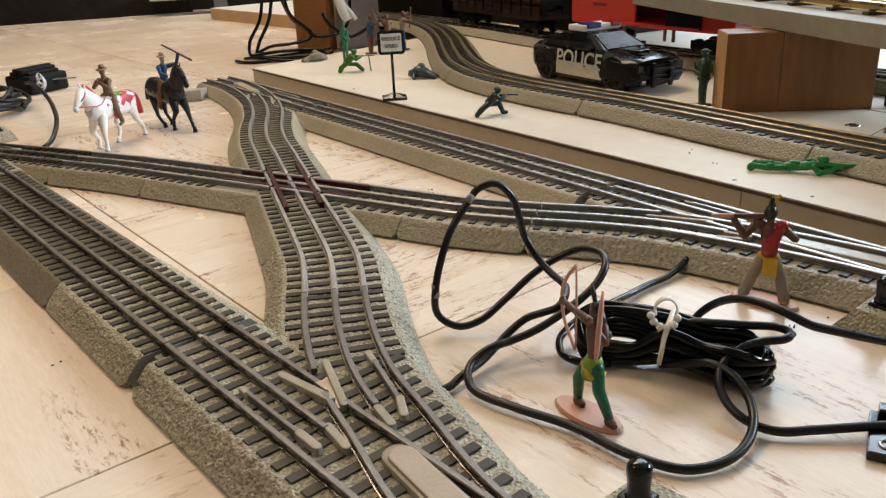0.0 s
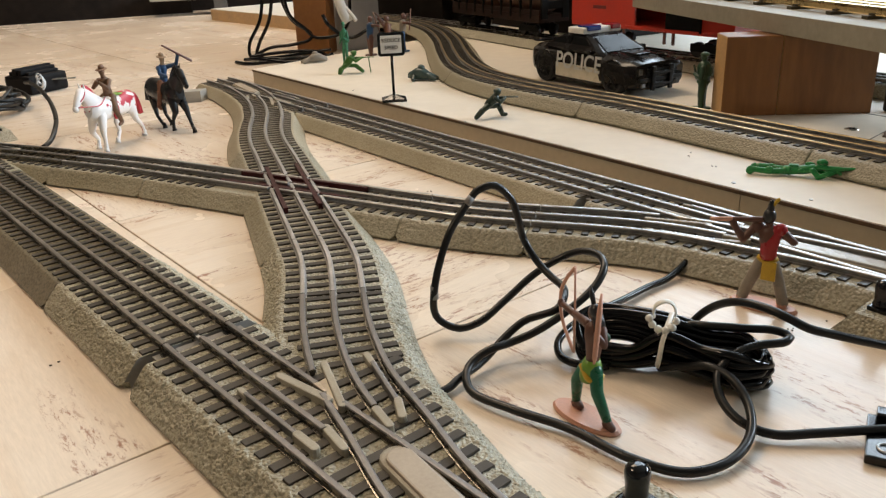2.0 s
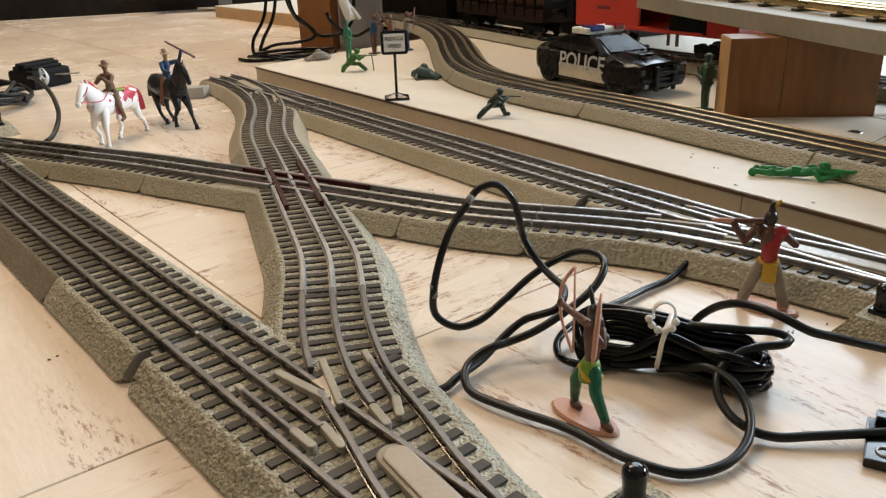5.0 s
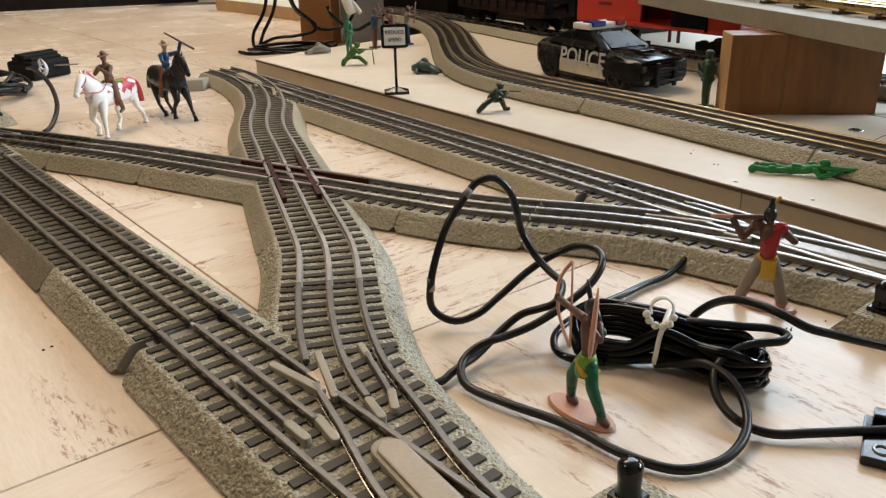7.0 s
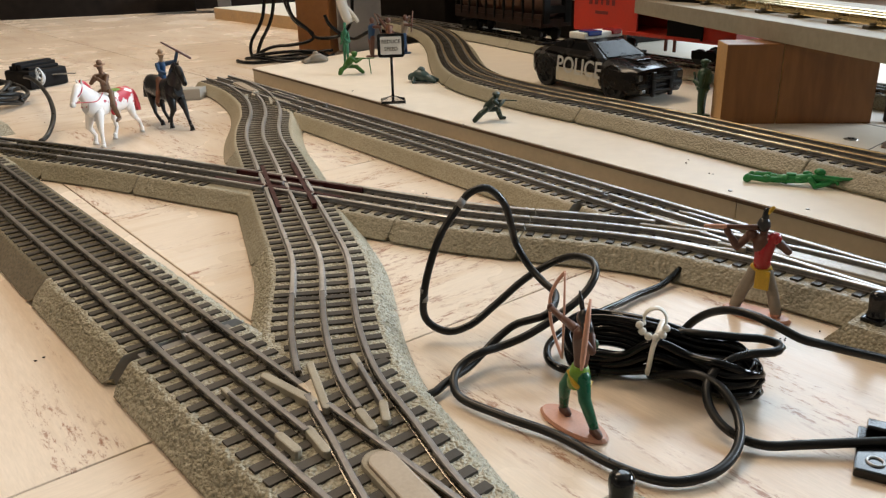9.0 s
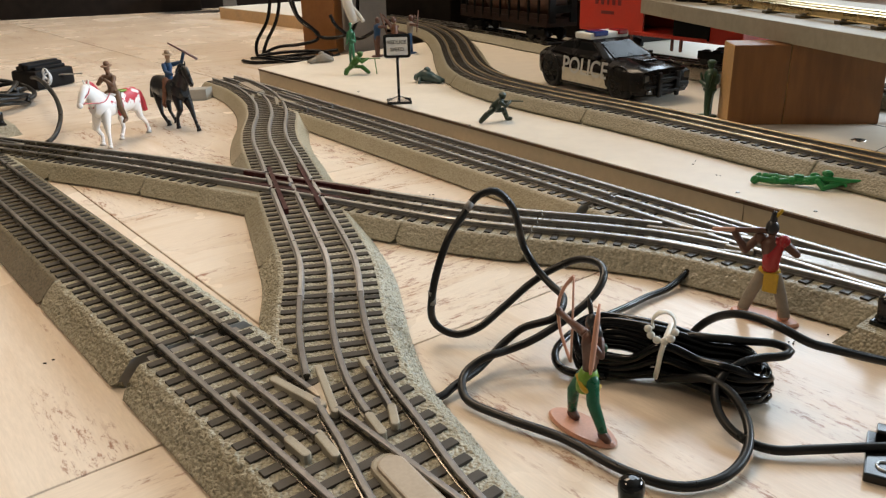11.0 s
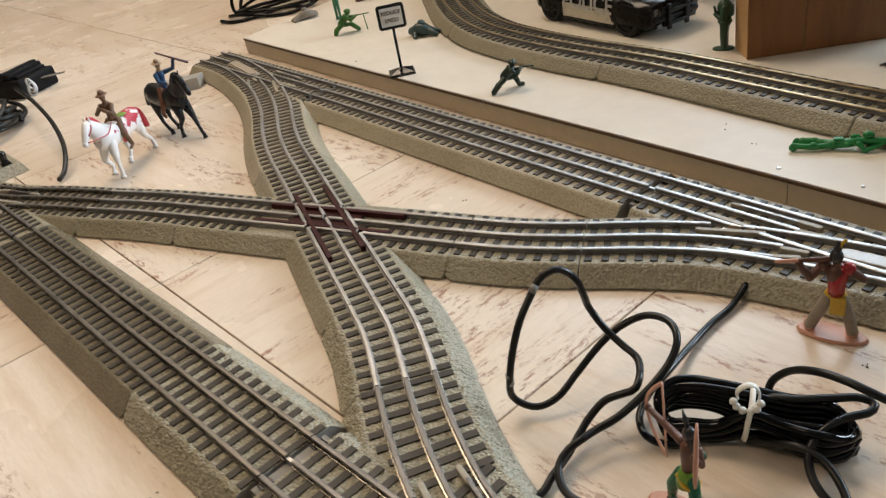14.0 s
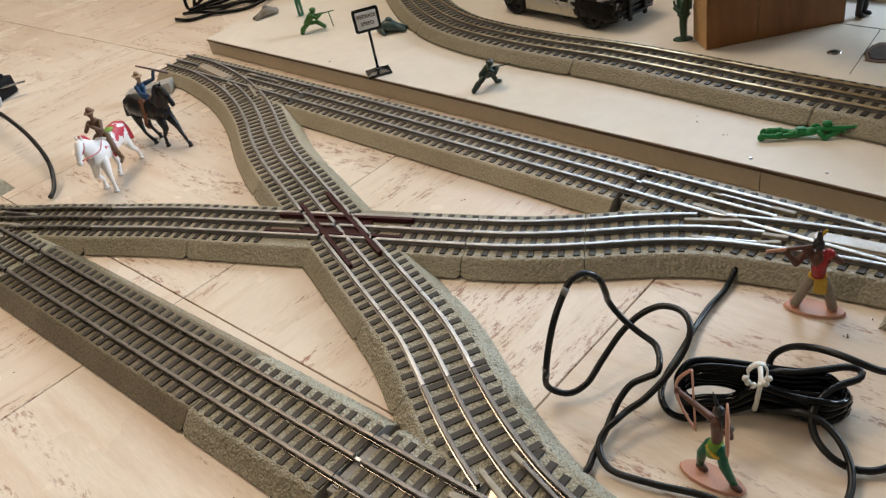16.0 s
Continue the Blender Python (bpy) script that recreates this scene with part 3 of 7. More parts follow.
def build_room():
    # Unseen shell: dark walls and ceiling cut fill, pale back wall feeds reflections.
    walls = mat("fill_cutting_wall_beige", (0.20, 0.17, 0.135), 0.8, var=0.05, scale=4)
    pale = mat("reflector_wall_cream", (0.52, 0.46, 0.38), 0.8, var=0.05, scale=3)
    tagged(part("floor", box(bmesh.new(), (0.4, 1.2, -0.93), (6.6, 6.6, 0.06)), mat("grey_concrete_floor", (0.16, 0.15, 0.14), 0.7, var=0.15, scale=5)), "grey concrete room floor", "floor", kind="structure")
    tagged(part("ceiling", box(bmesh.new(), (0.4, 1.2, 2.65), (6.6, 6.6, 0.06)), mat("fill_cutting_ceiling_tone", (0.36, 0.33, 0.28), 0.9, var=0.03, scale=4)), "unseen dull beige ceiling", "ceiling", kind="structure")
    root = thing("wall_back", "unseen pale cream wall with a high window behind the train table", "wall", (0.4, 3.45, -0.9), kind="structure")
    for x, z, dx, dz in ((-1.15, 0.86, 3.3, 3.52), (3.30, 0.86, 0.6, 3.52), (1.75, 0.15, 2.5, 2.10), (1.75, 2.61, 2.5, 0.02)):
        part("wall_panel", box(bmesh.new(), (x, 3.45, z), (dx, 0.1, dz)), pale, root)
    win = thing("window_1", "tall white framed window", "window", (1.75, 3.45, 1.2), kind="structure")
    for x, z, dx, dz in ((0.53, 1.90, 0.06, 1.40), (2.97, 1.90, 0.06, 1.40), (1.75, 1.23, 2.38, 0.06), (1.75, 2.57, 2.38, 0.06)):
        part("window_frame", box(bmesh.new(), (x, 3.46, z), (dx, 0.06, dz), 0, 0.004), WHITE_BOARD, win)
    root = thing("wall_right", "unseen dark beige wall with a window", "wall", (3.65, 1.2, -0.9), kind="structure")
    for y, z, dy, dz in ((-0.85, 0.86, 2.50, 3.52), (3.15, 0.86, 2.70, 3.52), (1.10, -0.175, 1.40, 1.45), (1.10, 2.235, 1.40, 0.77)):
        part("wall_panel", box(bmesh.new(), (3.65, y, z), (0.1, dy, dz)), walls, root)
    win = thing("window_2", "white framed side window", "window", (3.65, 1.1, 0.55), kind="structure")
    for y, z, dy, dz in ((0.43, 1.20, 0.06, 1.30), (1.77, 1.20, 0.06, 1.30), (1.10, 0.58, 1.28, 0.06), (1.10, 1.82, 1.28, 0.06)):
        part("window_frame", box(bmesh.new(), (3.66, y, z), (0.06, dy, dz), 0, 0.004), WHITE_BOARD, win)
    tagged(part("wall_front", box(bmesh.new(), (0.4, -2.05, 0.86), (6.6, 0.1, 3.52)), walls), "unseen dark beige wall", "wall", kind="structure")
    tagged(part("wall_left", box(bmesh.new(), (-2.85, 1.2, 0.86), (0.1, 6.6, 3.52)), walls), "unseen dark beige wall", "wall", kind="structure")
    # Unseen panel added to carry the overhead fill.
    lamp = thing("fill_lamp_panel", "flat white lamp panel added overhead for fill light", "lamp", (-0.45, 1.80, 2.10))
    part("housing", box(bmesh.new(), (-0.45, 1.80, 2.08), (1.26, 0.96, 0.04), 0, 0.006), WHITE_BOARD, lamp)
    for dx in (-0.25, 0.25):
        part("rod", tube(bmesh.new(), [(-0.45 + dx, 1.80, 2.10), (-0.45 + dx, 1.80, 2.62)], 0.004, 8), WHITE_BOARD, lamp)
    lamp = thing("work_lamp", "hanging work lamp with a metal shade", "lamp", (-0.54, 0.21, 0.78))
    part("shade", tube(bmesh.new(), [(-0.54, 0.21, z) for z in (0.782, 0.80, 0.86, 0.90)], [0.085, 0.080, 0.040, 0.025], 24), STEELBOX, lamp)
    part("cable", tube(bmesh.new(), [(-0.54, 0.21, 0.90), (-0.54, 0.21, 2.62)], 0.004, 8), CORD, lamp)


build_table()
build_platform()
build_room()


# ---- track pieces ----
def outline_capsule(p, q, r, k=8):
    p, q = Vector(p), Vector(q)
    d = (q - p).normalized()
    s = Vector((-d.y, d.x))
    out = [(q + d * (r * math.cos(a)) + s * (r * math.sin(a))) for a in (math.pi * (-0.5 + i / k) for i in range(k + 1))]
    out += [(p - d * (r * math.cos(a)) - s * (r * math.sin(a))) for a in (math.pi * (-0.5 + i / k) for i in range(k + 1))]
    return [tuple(v) for v in out]


def bar(frame_, a0, b0, a1, b1, w, z0, z1, bevel=0.0007):
    """A low moulded bar with rounded ends between two places of a switch."""
    return prism(bmesh.new(), outline_capsule(local(*frame_, a0, b0), local(*frame_, a1, b1), w, 5), z0, z1, bevel=bevel)


def build_switch(frame_, branch, joint, steel, label, lantern=True, motor=0.0, inset=0.0, joined=False, lid=None, bed=None):
    """A railway switch: heel at the frame's origin, branch route joining it; joint: where the branch leaves the piece."""
    o, u, n = frame_
    root = thing("track_switch", label, "toy track", (o[0], o[1], 0), "railway track pieces")
    main = Route([o, local(*frame_, SW_LEN, 0)])
    uu, nn, oo = Vector((*u, 0)), Vector((*n, 0)), Vector((*o, 0))
    main_side = main.at(0.1)[2].dot(nn) > 0
    ends = [branch.near(*local(*frame_, SW_LEN, 0)), branch.near(*joint)]
    s_lo, s_hi = min(ends), max(ends)
    samples = []
    s = s_lo
    while s < s_hi:
        p, t, side = branch.at(s)
        samples.append((s, (p - oo).dot(uu), (p - oo).dot(nn), 1 if side.dot(nn) > 0 else -1))
        s += 0.002
    b_at = lambda a: min(samples, key=lambda r: abs(r[1] - a))[2]
    s_at = lambda a: min(samples, key=lambda r: abs(r[1] - a))[0]
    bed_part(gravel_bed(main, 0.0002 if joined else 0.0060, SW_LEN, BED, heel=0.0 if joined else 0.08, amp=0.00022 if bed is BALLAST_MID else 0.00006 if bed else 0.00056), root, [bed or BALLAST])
    if not joined:
        part("joiner", sweep(bmesh.new(), main, -0.0021, 0.0090, [(-0.0235, 0.004), (-0.0235, 0.0133), (0.0235, 0.0133), (0.0235, 0.004)]), mat("grey_joiner_plastic", (0.20, 0.19, 0.175), 0.4, var=0.15, scale=120), root, "dark grey plastic joiner plate")
        for off in (-GAUGE - 0.003, -GAUGE + 0.003, GAUGE - 0.003, GAUGE + 0.003):
            part("pin", sweep(bmesh.new(), main, 0.0015, 0.0065, [(-0.0007, 0.002), (-0.0007, 0.0145), (0.0007, 0.0145), (0.0007, 0.002)], 0, off), BLACK_PLASTIC, root)
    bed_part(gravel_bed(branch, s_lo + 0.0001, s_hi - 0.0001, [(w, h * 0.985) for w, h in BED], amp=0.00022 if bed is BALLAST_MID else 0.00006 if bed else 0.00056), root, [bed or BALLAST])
    # ties: long ones under both ways, then two rows
    wood = TIE_PALE if bed is BALLAST_TAN else TIE
    k = round((SW_LEN - 0.006) / TIE_STEP)
    for i in range(k):
        a = 0.006 + (i + 0.5) * (SW_LEN - 0.006) / k
        b = b_at(a)
        reach = b + TIE_HALF if b < 0.0368 else TIE_HALF
        lay_tie(root, main, a, 0.0, *((TIE_HALF, reach) if main_side else (reach, TIE_HALF)), wood)
    s = s_lo + TIE_STEP / 2
    while s < s_hi:
        _, a, b, sgn = min(samples, key=lambda row: abs(row[0] - s))
        if b >= 0.0368:
            inner = min(TIE_HALF, b - 0.0286)
            lay_tie(root, branch, s, -0.0002, *((inner, TIE_HALF) if sgn > 0 else (TIE_HALF, inner)), wood)
        s += TIE_STEP
    # rails
    out_side = -GAUGE if main_side else GAUGE
    sgn = samples[len(samples) // 2][3]
    frog_a = min(samples, key=lambda r: abs(r[2] - 0.0330))[1]
    rail(root, main, 0.0006, SW_LEN, out_side, 0, steel)
    rail(root, branch, s_lo + 0.0006, s_hi - 0.0006, sgn * GAUGE, 0, steel)
    rail(root, main, 0.0006, frog_a - 0.0040, -out_side, 0, steel)
    rail(root, main, frog_a + 0.0170, 0.232, -out_side, 0, steel)
    sj, sf0, sf1, sp, sc0 = ends[1], s_at(frog_a - 0.0065), s_at(frog_a + 0.0100), s_at(0.232), s_at(0.1175)
    for x, y, off in ((sj, sf0, -sgn * GAUGE), (sf1, sp, -sgn * GAUGE), (sj, sc0, 0.0)):
        rail(root, branch, min(x, y) + 0.0006, max(x, y) - 0.0006, off, 0, steel)
    rail(root, main, 0.0006 if joined else 0.0062, 0.1155, 0.0, 0, steel)
    if not joined:
        part("rail_pin", sweep(bmesh.new(), main, -0.0010, 0.0068, [(-0.0010, 0.0140), (-0.0010, 0.0164), (0.0010, 0.0164), (0.0010, 0.0140)]), STEEL, root, "bright steel rail pin")
    rail(root, main, 0.238, SW_LEN, 0.0, 0, steel)
    # frog: bronze plate between two khaki wings, the worn rail tip above it, guard rails beside the outer rails
    f = frog_a - 0.0881
    bronze = mat("bright_bronze_plate", (0.44, 0.385, 0.315), 0.34, 1.0, var=0.12, scale=90)
    flat = lambda pts: [local(*frame_, x + f, y) for x, y in (pts if main_side else pts[::-1])]
    part("frog_plate", prism(bmesh.new(), flat([(0.0800, 0.0262), (0.1045, 0.0150), (0.1062, 0.0128), (0.0990, 0.0118), (0.0830, 0.0140)]), 0.0135, 0.0160), bronze, root, "bright bronze frog plate")
    part("rail_tip", prism(bmesh.new(), flat([(0.0838, 0.0182), (0.0930, 0.0160), (0.0930, 0.0150), (0.0838, 0.0150)]), 0.0140, 0.0180, bevel=0.0004), bronze, root, "worn bright rail tip")
    for (a0, b0, a1, b1), w in (((0.0645, 0.0098, 0.0985, 0.0130), 0.0022), ((0.0690, 0.0302, 0.1066, 0.0148), 0.0018)):
        wing = bar(frame_, a0 + f, b0, a1 + f, b1, w, 0.0115, 0.0181)
        near_end = Vector((*local(*frame_, a0 + f, b0), 0))
        for v in wing.verts:
            if v.co.z > 0.016 and (v.co.xy - near_end.xy).length < 0.004:
                v.co.z -= 0.0016
        part("wing", wing, KHAKI, root, "khaki plastic frog wing")
    part("guard_rail", bar(frame_, 0.069, -0.0095, 0.1120, -0.0095, 0.0011, 0.0115, 0.0176), steel, root)
    part("guard_end", bar(frame_, 0.0630, -0.0092, 0.0700, -0.0095, 0.0015, 0.0115, 0.0170), KHAKI, root)
    part("guard_end", bar(frame_, 0.1109, -0.0095, 0.1237, -0.0095, 0.0020, 0.0115, 0.0178), KHAKI, root)
    part("guard_rail", bar(frame_, 0.0860, 0.0456, 0.1205, 0.0335, 0.0012, 0.0115, 0.0176), steel, root)
    part("guard_end", bar(frame_, 0.0769, 0.0485, 0.0871, 0.0452, 0.0017, 0.0115, 0.0172), KHAKI, root)
    part("guard_end", bar(frame_, 0.1195, 0.0341, 0.1300, 0.0280, 0.0019, 0.0115, 0.0178), KHAKI, root)
    part("centre_ramp", bar(frame_, 0.1148, 0.0012, 0.1315, -0.0014, 0.0019, 0.0115, 0.0177), KHAKI, root)
    part("centre_ramp", bar(frame_, 0.1180, 0.0236, 0.1315, 0.0204, 0.0019, 0.0115, 0.0177), KHAKI, root)
    # the oval cover over the swivel rail
    cover = outline_capsule(local(*frame_, 0.1495, 0.0105), local(*frame_, 0.226, 0.0000), 0.0072)
    part("swivel_base", prism(bmesh.new(), cover, 0.0135, 0.0170, bevel=0.0012), KHAKI, root)
    cover = outline_capsule(local(*frame_, 0.1515, 0.0102), local(*frame_, 0.224, 0.0004), 0.0056)
    part("swivel_cover", prism(bmesh.new(), cover, 0.0165, 0.0184, bevel=0.0009), lid or LID, root, "smooth oval swivel cover")
    # switch motor housing and lantern beside the branch
    if lantern:
        corners = [local(*frame_, 0.203 + motor, 0.030 - inset), local(*frame_, 0.300 + motor, 0.030 - inset), local(*frame_, 0.300 + motor, 0.078 - inset), local(*frame_, 0.206 + motor, 0.078 - inset)]
        bm = bmesh.new()
        prism(bm, corners if main_side else corners[::-1], 0.0, 0.0112)
        top = [v for v in bm.verts if v.co.z > 0.005]
        c = sum((v.co for v in top), Vector()) / 4
        for v in top:
            v.co.xy = c.xy + (v.co.xy - c.xy) * 0.82
        part("motor_housing", bm, BALLAST, root, "gravel textured switch motor housing")
        c = local(*frame_, 0.222 + motor, 0.0610 - inset)
        bm = bmesh.new()
        box(bm, (c[0], c[1], 0.0120), (0.0105, 0.0105, 0.0030), math.degrees(math.atan2(u[1], u[0])), 0.0006)
        tube(bm, [(c[0], c[1], z) for z in (0.0138, 0.0146, 0.0160, 0.0205, 0.0235, 0.0255, 0.0270, 0.0276)], [0.0046, 0.0048, 0.0040, 0.0043, 0.0047, 0.0044, 0.0032, 0.0012], 14)
        part("lantern", bm, BLACK_PLASTIC, root, "glossy black switch lantern")
    # Black box stands in for the shaded hollow of the notch.
    notch = local(*frame_, 0.1270, -0.0395)
    part("clip_notch_shade", box(bmesh.new(), (notch[0], notch[1], 0.0016), (0.0050, 0.0044, 0.0034), math.degrees(math.atan2(u[1], u[0])), 0.0008), BLACK_PLASTIC, root)
    return root


SWITCH = "toy railway switch on khaki gravel roadbed"
build_switch(SW_A, CROSS_A, (0.0165, 0.378), STEEL_OLD, SWITCH + ", worn brownish rails", inset=0.003)
build_switch(SW_B, CROSS_B, (-0.258, 0.717), STEEL_OLD, SWITCH + ", tarnished rails", joined=True, bed=BALLAST_MID, lid=mat("rust_brown_lid_plastic", (0.17, 0.075, 0.055), 0.4, var=0.15, scale=90))
build_switch(SW_C, CROSS_A, (-0.105, 0.860), STEEL, SWITCH + " against the raised board", lantern=False, bed=BALLAST_TAN)
# Lid colour is paler here, carrying part of the window's reflection.
build_switch(SW_D, CROSS_B, (0.144, 0.493), STEEL, SWITCH + ", bright shiny rails", bed=BALLAST_MID, motor=0.002, inset=0.0165, lid=mat("pale_glossy_lid_plastic", (0.42, 0.39, 0.34), 0.20, var=0.08, scale=90))

GREY = "three-rail toy track on khaki gravel roadbed"
section(FRONT, 0.0, 0.128, "short straight " + GREY + ", tarnished rails", steel=STEEL_BROWN, open_start=0.002)
section(FRONT, 0.128, FRONT.length, "long straight toy track on smooth brown roadbed, tarnished rails", steel=STEEL_BROWN, bed=BALLAST_OLD)
section(BACK, 0.0, BACK.length, "long straight " + GREY + " beside the board", open_start=0.002, bed=BALLAST_TAN)
qa, qb = CROSS_A.near(0.0175, 0.378), CROSS_A.near(-0.001, 0.468)
qc, qd = CROSS_A.near(-0.078, 0.724), CROSS_A.near(-0.105, 0.860)
section(CROSS_A, qa, qb, "short curved " + GREY)
section(CROSS_A, qc, qd, "short curved " + GREY, bed=BALLAST_TAN)
ra, rb = CROSS_B.near(-0.258, 0.717), CROSS_B.near(-0.155, 0.665)
rc, rd = CROSS_B.near(0.066, 0.528), CROSS_B.near(0.144, 0.493)
section(CROSS_B, ra, rb, "short curved " + GREY, bed=BALLAST_MID)
section(CROSS_B, rc, rd, "short curved " + GREY, bed=BALLAST_MID)


def build_crossing():
    """The diamond where the two diagonals cross, with red-brown plastic guard bars."""
    root = thing("track_crossing", "diamond railway crossing with red-brown plastic guards on gravel roadbed", "toy track", (-0.040, 0.595, 0), "railway track pieces")
    A, B = CROSS_A, CROSS_B
    best = min(((A.p[i] - B.p[j]).length, i, j) for i in range(0, len(A.p), 2) for j in range(0, len(B.p), 2))
    ca, cb = best[1] * A.step, best[2] * B.step
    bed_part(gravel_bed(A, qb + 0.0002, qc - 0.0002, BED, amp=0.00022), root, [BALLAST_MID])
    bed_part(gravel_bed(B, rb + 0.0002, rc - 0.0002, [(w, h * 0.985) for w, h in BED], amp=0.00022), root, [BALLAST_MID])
    s = qb + TIE_STEP / 2
    while s < qc:
        lay_tie(root, A, s, 0)
        s += TIE_STEP
    s = rb + TIE_STEP / 2
    while s < rc:
        p, t, side = B.at(s)
        gap = A.gap(p)
        if gap > 0.039:
            lay_tie(root, B, s, -0.0002)
        s += TIE_STEP

    def meets(route, off, other, offs):
        """Where a rail of one line crosses the rails of the other."""
        out = []
        for o in offs:
            best = None
            s = 0.1
            while s < route.length - 0.1:
                p, t, side = route.at(s)
                q = p + side * off
                k = other.near(q.x, q.y)
                b, bt, bs = other.at(k)
                d = abs((q - b).dot(bs) - o) + abs((q - b).dot(bt))
                if best is None or d < best[0]:
                    best = (d, s)
                s += 0.001
            out.append(best[1])
        return sorted(out)

    def pieces(route, s0, s1, off, cuts):
        x = s0
        for q in cuts:
            rail(root, route, x, q - 0.0024, off)
            x = q + 0.0024
        rail(root, route, x, s1, off)

    outer = (-GAUGE, GAUGE)
    for off in (-GAUGE, 0.0, GAUGE):
        pieces(A, qb + 0.0006, qc - 0.0006, off, meets(A, off, B, outer if off else (-GAUGE, 0.0, GAUGE)))
        pieces(B, rb + 0.0006, rc - 0.0006, off, meets(B, off, A, outer if off else (-GAUGE, 0.0, GAUGE)))
    prof = [(-0.0016, 0.0112), (-0.0016, 0.0176), (0.0016, 0.0176), (0.0016, 0.0112)]
    for off in (-GAUGE + 0.0038, GAUGE - 0.0038):
        part("guard", sweep(bmesh.new(), A, ca - 0.065, ca + 0.058, prof, 0.0008, off), GUARD, root, "red-brown plastic guard bar")
        part("guard", sweep(bmesh.new(), B, cb - 0.062, cb + 0.066, prof, 0.0005, off), GUARD, root, "red-brown plastic guard bar")
    part("guard_plate", sweep(bmesh.new(), B, cb - 0.030, cb + 0.030, [(-0.015, 0.0138), (-0.015, 0.0156), (0.015, 0.0156), (0.015, 0.0138)]), GUARD, root, "red-brown plastic guard plate")
    return root


build_crossing()
s, k = 0.0, 0
while s < MAIN.length - 0.01:
    e = min(s + 0.254, MAIN.length)
    section(MAIN, s, e, "curved " + GREY + " laid on the board", PLAT, STEEL_GOLD, bed=BALLAST_MAIN)
    s = e


# ---- cords ----
CORD_R = 0.0020


def cord(name, ctrl, r, material, label, parent=None, step=0.003, seg=10, category="cable"):
    bm = tube(bmesh.new(), smooth_line(ctrl, step), r, seg)
    ob = part(name, bm, material, parent)
    if parent is None:
        tagged(ob, label, category)
    return ob


def build_cord_hank():
    """A hank of black cord, bundled with a white plastic tie, its two ends running off over the table."""
    root = thing("power_cord", "glossy black power cord tied in a hank with loose loops", "cable", (0.178, 0.305, 0))
    rng = random.Random(5)
    c, ax, ay = Vector((0.1785, 0.3085, 0)), Vector((0.905, -0.425, 0)), Vector((0.425, 0.905, 0))
    # ten turns packed in two strands: the far one arches up to the tie, the near one lies low, the other end is fanned
    pts = []
    for i in range(12):
        row, col = i % 6, i // 6
        rnd = lambda k: rng.uniform(-k, k)
        zb, zf = 0.0060 + 0.0037 * row, 0.0045 + 0.0034 * ((row * 2 + col) % 6)
        yb, yf = 0.0030 + 0.0040 * col, -0.0022 - 0.0042 * col
        op, dip = rng.uniform(0.80, 1.05), rng.uniform(0.8, 1.2)
        rise = 0.0096 + 0.0027 * row
        for x, y, z in ((0.0360, yb * 1.2 + rnd(0.0012), zb * 0.80), (0.0200, yb * 1.1 + rnd(0.0006), zb * 0.84), (0.0015, yb, zb), (-0.0130, yb + 0.0026 * op, rise + 0.0012), (-0.0260, yb + 0.0046 * op + rnd(0.0008), rise),
                        (-0.0345, yb * 0.9 + 0.0030 + rnd(0.0008), (rise * 2 + zf) / 3), (-0.0395 + rnd(0.0012), 0.0010 - 0.0006 * row, (rise + zf) / 2 * 0.9), (-0.0345, yf - 0.0030 + rnd(0.0008), zf * 0.50),
                        (-0.0250, yf - 0.0026 * op + rnd(0.0008), zf * 0.52 * dip), (-0.0120, yf - 0.0020, zf * 0.60), (0.0015, yf, zf), (0.0170, yf * 1.25 - 0.0012 + rnd(0.0006), zf * 0.88), (0.0330, yf * 1.45 - 0.0042 + rnd(0.0016), zf * 0.86 * dip),
                        (0.0430, yf * 0.8 - 0.0045 + rnd(0.0010), zf * 0.72), (0.0480 - 0.0010 * (i % 4), -0.0020 + rnd(0.0015), (zf * 0.7 + zb * 0.6) / 2), (0.0440, yb * 0.9 + rnd(0.0008), zb * 0.62)):
            p = c + ax * x + ay * y
            pts.append((p.x, p.y, max(z, CORD_R)))
    part("coil", tube(bmesh.new(), smooth_line(pts, 0.0030), CORD_R * 1.06, 10), CORD, root)
    cord("loose_end", [(0.182, 0.310, 0.0170), (0.190, 0.308, 0.0230), (0.199, 0.302, 0.0250), (0.214, 0.2990, 0.0245), (0.2265, 0.2965, 0.0240), (0.2312, 0.2925, 0.0228), (0.2275, 0.2888, 0.0222),
                       (0.2160, 0.2885, 0.0215), (0.2050, 0.2860, 0.0195), (0.1955, 0.2800, 0.0150), (0.1920, 0.2700, 0.0100), (0.1940, 0.2590, 0.0060), (0.2000, 0.2510, 0.0040), (0.2080, 0.2465, 0.0035),
                       (0.2220, 0.2455, 0.0040), (0.2460, 0.2445, 0.0050), (0.2620, 0.2440, 0.0055)], CORD_R, CORD_DUSTY, "", root)
    cord("loose_end", [(0.190, 0.316, 0.006), (0.1955, 0.3225, 0.0080), (0.1989, 0.3265, 0.0144), (0.2051, 0.3214, 0.0245), (0.2117, 0.3073, 0.0341), (0.2186, 0.2955, 0.0368), (0.2250, 0.2870, 0.0360), (0.2335, 0.2810, 0.0325),
                       (0.2440, 0.2795, 0.0298), (0.2570, 0.2790, 0.0262), (0.2720, 0.2790, 0.0220), (0.300, 0.281, 0.012), (0.345, 0.285, 0.006)], CORD_R, CORD_DUSTY, "", root)
